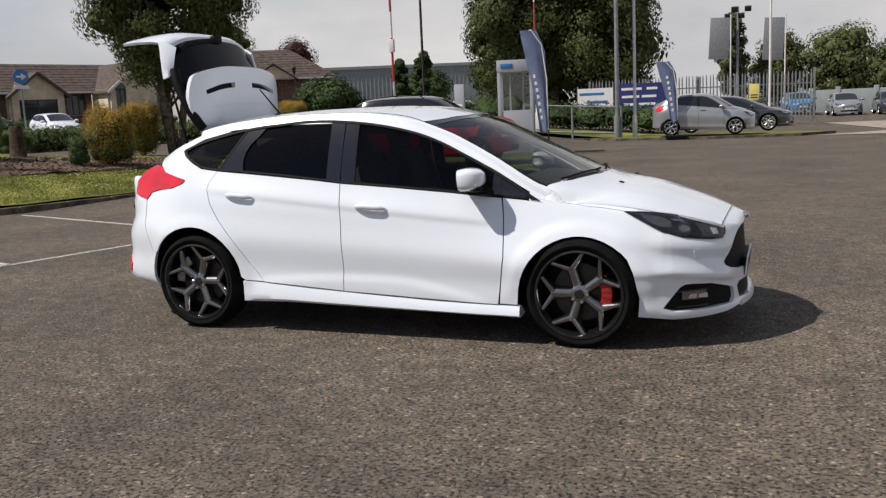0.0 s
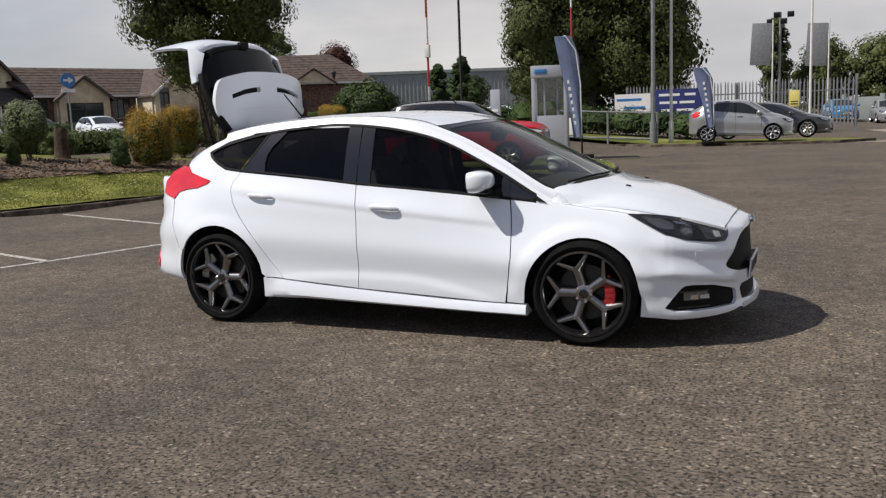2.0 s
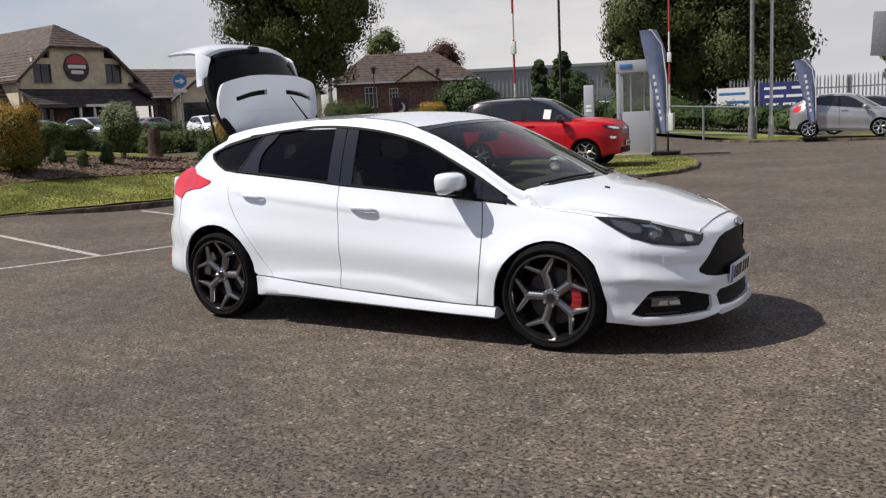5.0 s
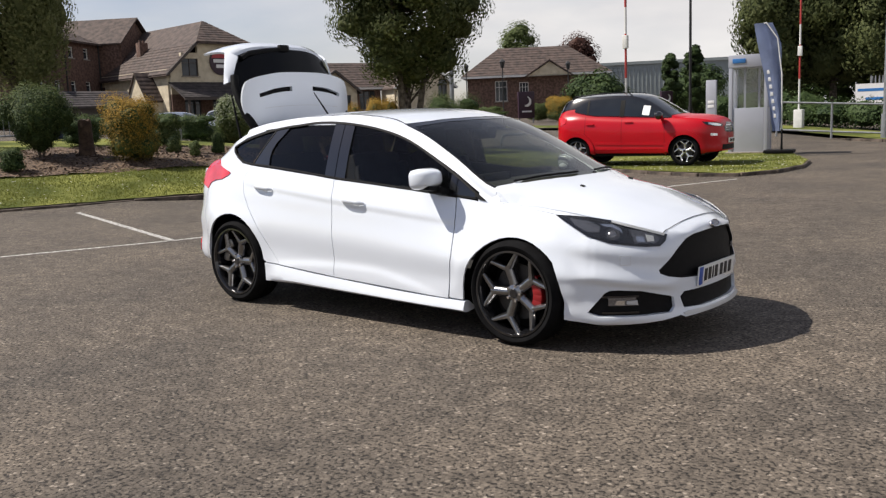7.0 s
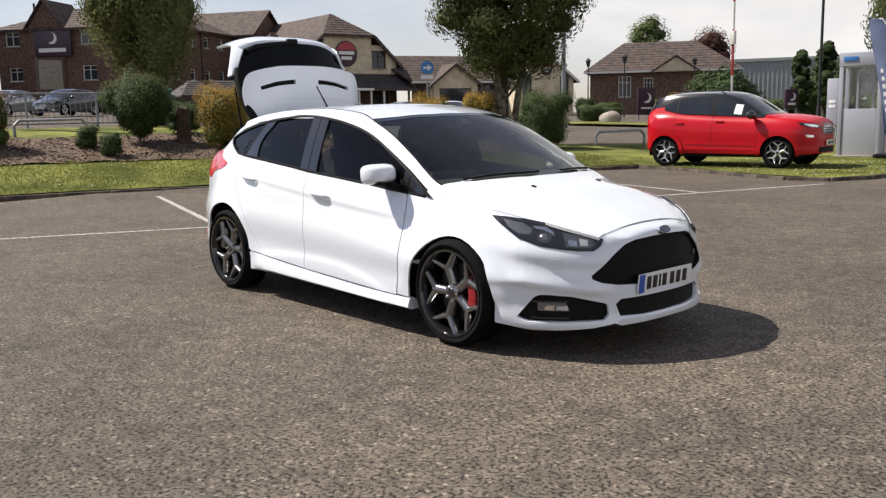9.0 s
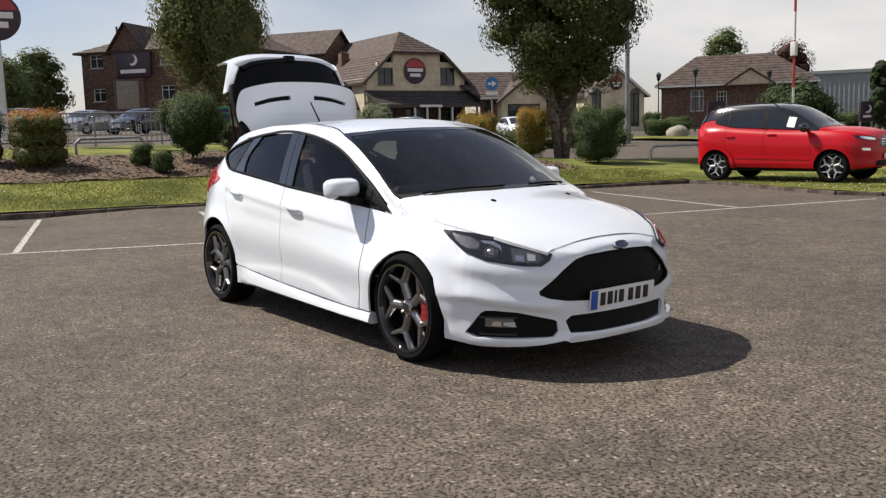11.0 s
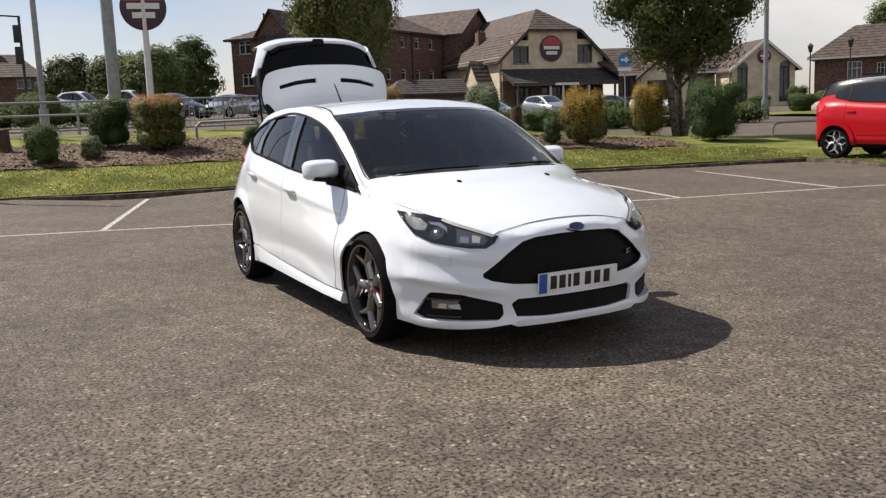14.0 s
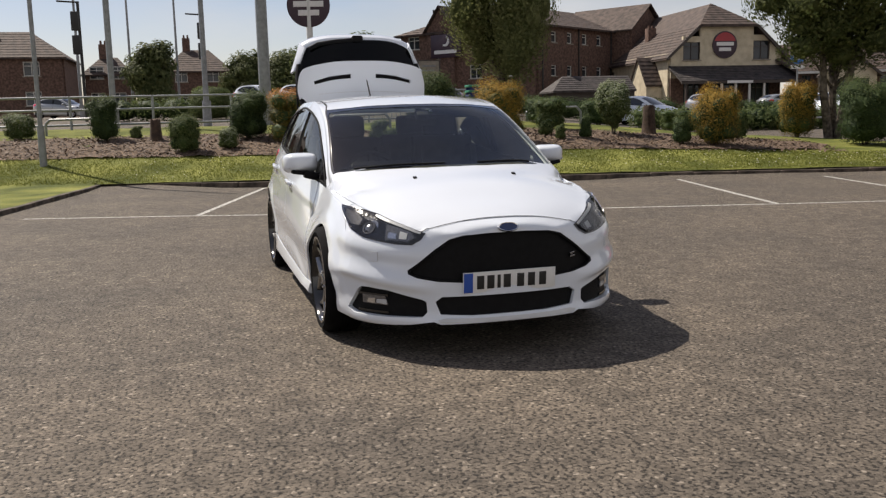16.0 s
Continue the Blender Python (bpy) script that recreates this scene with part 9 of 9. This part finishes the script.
FAR = [
    (20.0, 93, 8.0, 5.5, LEAF_TREE, "broad green tree behind the fence"), (27.0, 93, 8.5, 5.5, LEAF_TREE, "broad green tree behind the fence"), (-1.5, 88, 9.5, 2.0, LEAF_TREE, "slim green tree behind the fence"), (3.0, 92, 7.0, 3.6, LEAF_TREE, "broad green tree behind the fence"), (8.5, 92, 7.2, 4.2, LEAF_TREE, "broad green tree behind the fence"), (14, 90, 6.0, 4.5, LEAF_TREE, "broad green tree behind the fence"),
    (-61.2, 108, 10.6, 4.8, LEAF_COPPER, "copper-leaved tree behind the hall"), (-65.0, 109, 9.0, 3.6, LEAF_COPPER, "copper-leaved tree behind the hall"), (-69.2, 105, 13.2, 4.4, LEAF_GREEN, "bright green tree behind the hall"),
    (-28.6, 54.6, 3.1, 2.7, LEAF_DARK, "dense dark evergreen by the site road"), (-22.5, 58.0, 3.4, 2.6, LEAF_DARK, "dense dark evergreen by the site road"), (-22.9, 54.4, 4.7, 0.75, LEAF_DARK, "narrow dark conifer by the site road"), (-20.2, 52.0, 5.0, 0.8, LEAF_DARK, "narrow dark conifer by the site road"),
    (-69, 12.0, 5.2, 3.0, LEAF_GREEN, "rounded green tree by the hotel"), (-74, 9.0, 4.8, 3.4, LEAF_TREE, "rounded green tree by the hotel"), (-60, -1.8, 5.0, 2.2, LEAF_TREE, "rounded green tree by the road"), (-75, 6.3, 5.2, 2.6, LEAF_TREE, "rounded green tree by the road"), (-78, 11, 5.2, 3.4, LEAF_DARK, "rounded green tree by the road"), (-52, -12.4, 4.4, 2.2, LEAF_DARK, "rounded green tree by the road"),
    (-86, 44, 6.0, 4, LEAF_DARK, "dark tree beside the hotel"), (-7.6, 50, 9, 3.6, LEAF_DARK, "dark leafy tree behind the banners"), (-12.0, 49, 9, 4.0, LEAF_DARK, "dark leafy tree behind the banners"),
]
for i, (x, y, h, w, leaf, label) in enumerate(FAR):
    tree(label, x, y, h, (w, h * 0.92), leaf, 60 + i, 0.2, 1, count=6500, leaf_size=0.17 if h > 7 else 0.14, group="trees in the distance", clump_n=20)


def hedge(label, x0, y0, x1, y1, h, w, leaf, seed):
    ob = thing("hedge", label, "hedge", "hedges", (0, 0, 0))
    n = max(2, int(math.hypot(x1 - x0, y1 - y0) / (0.7 * w)))
    clumps = []
    for i in range(n + 1):
        x, y = mixed(x0, x1, i / n), mixed(y0, y1, i / n)
        clumps.append(((x, y, terrain(x, y) + 0.45 * h), (0.6 * w, 0.6 * w, 0.58 * h * random.Random(seed + i).uniform(0.85, 1.15))))
    # dark filler whatever the hedge's leaf, coloured as the shade inside it
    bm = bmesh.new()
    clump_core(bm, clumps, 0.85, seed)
    part("leaf_filler", bm, LEAF_DARK, ob)
    leaf_part("foliage", leaf_cloud(clumps, 900 * n, 0.06, seed), leaf, ob)


hedge("clipped dark hedge before the pub", -47, 33, -44, 44, 1.1, 1.4, LEAF_DARK, 3)
hedge("mixed green shrubs by the hall", -32.0, 62, -29.0, 78, 1.4, 2.0, LEAF_GREEN, 5)
shrub("shrub", "wide clipped dome of green shrub beyond the guard rail", -41.0, 0.95, 1.65, 2.9, LEAF_GREEN, None, 771, 0.07, False, 0.5, "")
hedge("low green hedge by the road", -44, -3.5, -42, 6.0, 1.2, 1.8, LEAF_GREEN, 7)
hedge("dark shrubs under the trees by the railing", -12.5, 37.6, -8.2, 36.2, 1.7, 1.8, LEAF_DARK, 9)
hedge("dark shrubs behind the tube railing", -8.0, 35.6, -2.6, 33.6, 1.25, 1.7, LEAF_DARK, 10)
hedge("low mixed shrubs along the pub car park", -25.5, 17.0, -22.6, 28.5, 0.85, 1.3, LEAF_GREEN, 17)
hedge("dark shrubs below the hotel", -50, 18, -52, 34, 1.4, 1.8, LEAF_DARK, 13)


for i, (x, y, h, w) in enumerate(((-29.6, 50.6, 1.7, 2.4), (-32.6, 52.4, 1.4, 2.2), (-36.2, 51.0, 1.2, 2.4))):
    shrub("shrub", "yellow-green shrub in front of the hall", x, y, h, w, LEAF_GREEN, LEAF_GOLD if i == 0 else None, 300 + i, 0.05, False, 0.5, "shrubs before the hall")


def daisies():
    """Daisies and grass blades over the nearest grass."""
    rng = np.random.default_rng(4)
    pts = []
    while len(pts) < 700:
        if rng.random() < 0.35:
            x, y = rng.uniform(-7.5, -1.6), rng.uniform(11.7, 17.5)
            if not inside((x, y), ISLAND):
                continue
        else:
            x, y = from_kerb(rng.uniform(-3, 15), rng.uniform(0.3, 2.6))
            if rng.random() < 0.5 and kerb_uv(x, y)[0] < 8:
                continue
        pts.append((x, y, terrain(x, y) + 0.105))
    v = []
    for x, y, z in pts:
        s = rng.uniform(0.010, 0.020)
        v += [(x - s, y - s, z), (x + s, y - s, z + 0.006), (x + s, y + s, z), (x - s, y + s, z + 0.006)]
    me = bpy.data.meshes.new("daisy_flowers")
    me.from_pydata(v, [], np.arange(len(v)).reshape(-1, 4).tolist())
    me.materials.append(DAISY)
    tagged(new("daisy_flowers", me), "scattered small white daisies in the grass", "flowers", "", "stuff")
    v, f = [], []
    for i in range(60000):
        if rng.random() < 0.3:
            x, y = rng.uniform(-8.5, -1.6), rng.uniform(11.7, 19.5)
            if not inside((x, y), ISLAND):
                continue
        else:
            x, y = from_kerb(rng.uniform(-6.5, 15), rng.uniform(0.12, 2.75))
            if not inside((x, y), BANK):
                continue
        z = terrain(x, y) + 0.07
        a, h = rng.uniform(0, 6.28), rng.uniform(0.015, 0.045)
        dx, dy = 0.010 * math.cos(a), 0.010 * math.sin(a)
        k = len(v)
        v += [(x - dx, y - dy, z), (x + dx, y + dy, z), (x + rng.normal() * 0.02, y + rng.normal() * 0.02, z + h)]
        f.append((k, k + 1, k + 2))
    me = bpy.data.meshes.new("grass_blades")
    me.from_pydata(v, [], f)
    me.materials.append(GRASS_BLADE)
    tagged(new("grass_blades", me), "short green and straw-coloured grass blades", "grass", "", "stuff")
    v, f = [], []
    for i in range(9000):
        x, y = from_kerb(rng.uniform(-8, 13.5), rng.uniform(2.5, 5.9))
        z = terrain(x, y) + 0.105 + rng.uniform(0, 0.02)
        a, l, w = rng.uniform(0, 6.28), rng.uniform(0.02, 0.06), rng.uniform(0.008, 0.02)
        c, s = math.cos(a), math.sin(a)
        k = len(v)
        t = rng.uniform(-0.02, 0.02)
        v += [(x + c * l - s * w, y + s * l + c * w, z + t), (x - c * l - s * w, y - s * l + c * w, z - t), (x - c * l + s * w, y - s * l - c * w, z - t + 0.006), (x + c * l + s * w, y + s * l - c * w, z + t + 0.006)]
        f.append((k, k + 1, k + 2, k + 3))
    me = bpy.data.meshes.new("bark_chips")
    me.from_pydata(v, [], f)
    me.materials.append(MULCH_CHIP)
    tagged(new("bark_chips", me), "loose brown bark chips on the planting bed", "mulch", "", "stuff")


MULCH_CHIP = leaf_material("bark_chip", (0.045, 0.028, 0.020), (0.19, 0.135, 0.10), 0.0)
daisies()


def litter_bin(x, y):
    """A square post-mounted bin with a hooded green top."""
    ob = thing("litter_bin", "dark blue litter bin with a green top", "bin", "", on_land(x, y, 0.05))
    bm = bmesh.new()
    box(bm, (0.36, 0.36, 0.78), (0, 0, 0.42), (0, 0, 0), 0.03)
    part("bin_body", bm, NAVY, ob)
    for z in (0.90, 1.06):
        bm = bmesh.new()
        box(bm, (0.38, 0.38, 0.07), (0, 0, z), (0, 0, 0), 0.02)
        part("green_band", bm, BIN_GREEN, ob, "green band of the hood")
    for a in (-0.15, 0.15):
        bm = bmesh.new()
        box(bm, (0.03, 0.30, 0.30), (a, 0, 0.93), (0, 0, 0), 0.004)
        part("hood_side", bm, NAVY, ob)


def notice_board(x, y):
    ob = thing("notice_board", "tall pale grey notice board in a dark frame", "notice board", "", on_land(x, y), 78)
    for q in (-0.72, 0.72):
        bm = bmesh.new()
        box(bm, (0.09, 0.09, 3.4), (q, 0, 1.7), (0, 0, 0), 0.01)
        part("post", bm, FRAME_DARK, ob)
    bm = bmesh.new()
    box(bm, (1.34, 0.05, 1.75), (0, 0, 2.35), (0, 0, 0), 0.01)
    board = part("board", bm, STONE, ob)
    for z in (1.44, 3.27):
        bm = bmesh.new()
        box(bm, (1.36, 0.08, 0.09), (0, 0, z), (0, 0, 0), 0.01)
        part("frame_rail", bm, FRAME_DARK, ob)
    for i, z in enumerate((2.9, 2.6, 2.3, 2.0)):
        bm = bmesh.new()
        box(bm, (0.9 - 0.12 * (i % 2), 0.012, 0.10), (-0.05 * i, -0.03, z), (0, 0, 0), 0.002)
        part("lettering_bar", bm, GALV, board)


def boulder(x, y, r, seed):
    ob = thing("boulder", "pale grey rounded boulder beside clipped shrubs", "rock", "", on_land(x, y, 0.05))
    bm = bmesh.new()
    for v in bmesh.ops.create_icosphere(bm, subdivisions=3, radius=r)["verts"]:
        k = 1 + 0.28 * noise.noise(v.co * 1.7 + Vector((seed, 0, 0))) + 0.08 * noise.noise(v.co * 6)
        v.co = Vector((v.co.x * k * 1.15, v.co.y * k, (v.co.z * k + 0.45 * r) * 0.85))
    part("stone", bm, STONE, ob)


BIN_GREEN = material("green_bin_plastic", (0.03, 0.20, 0.12), 0.45, vary=0.1, scale=10)
litter_bin(-19.4, 7.45)
notice_board(-51.3, 15.7)
boulder(-27.3, 39.4, 0.55, 4)
for i, (x, y, h, w) in enumerate(((-31.2, 41.9, 1.5, 1.3), (-29.0, 39.8, 1.05, 1.9), (-29.6, 42.0, 0.9, 2.6), (-32.6, 40.2, 1.0, 1.6))):
    shrub("shrub", "rounded clipped green shrub beyond the road", x, y, h, w, LEAF_DARK, LEAF_GREEN, 400 + i, 0.05, False, 0.7, "clipped shrubs beyond the road")
for i, (x, y, h, w) in enumerate(((-73.0, 12.6, 5.6, 3.0), (-80.5, 17.6, 7.0, 3.0))):
    tree("rounded green tree beside the hotel", x, y, h, (w, h * 0.92), LEAF_GREEN, 90 + i, 0.2, 1, count=6500, leaf_size=0.15, group="trees in the distance", clump_n=20)
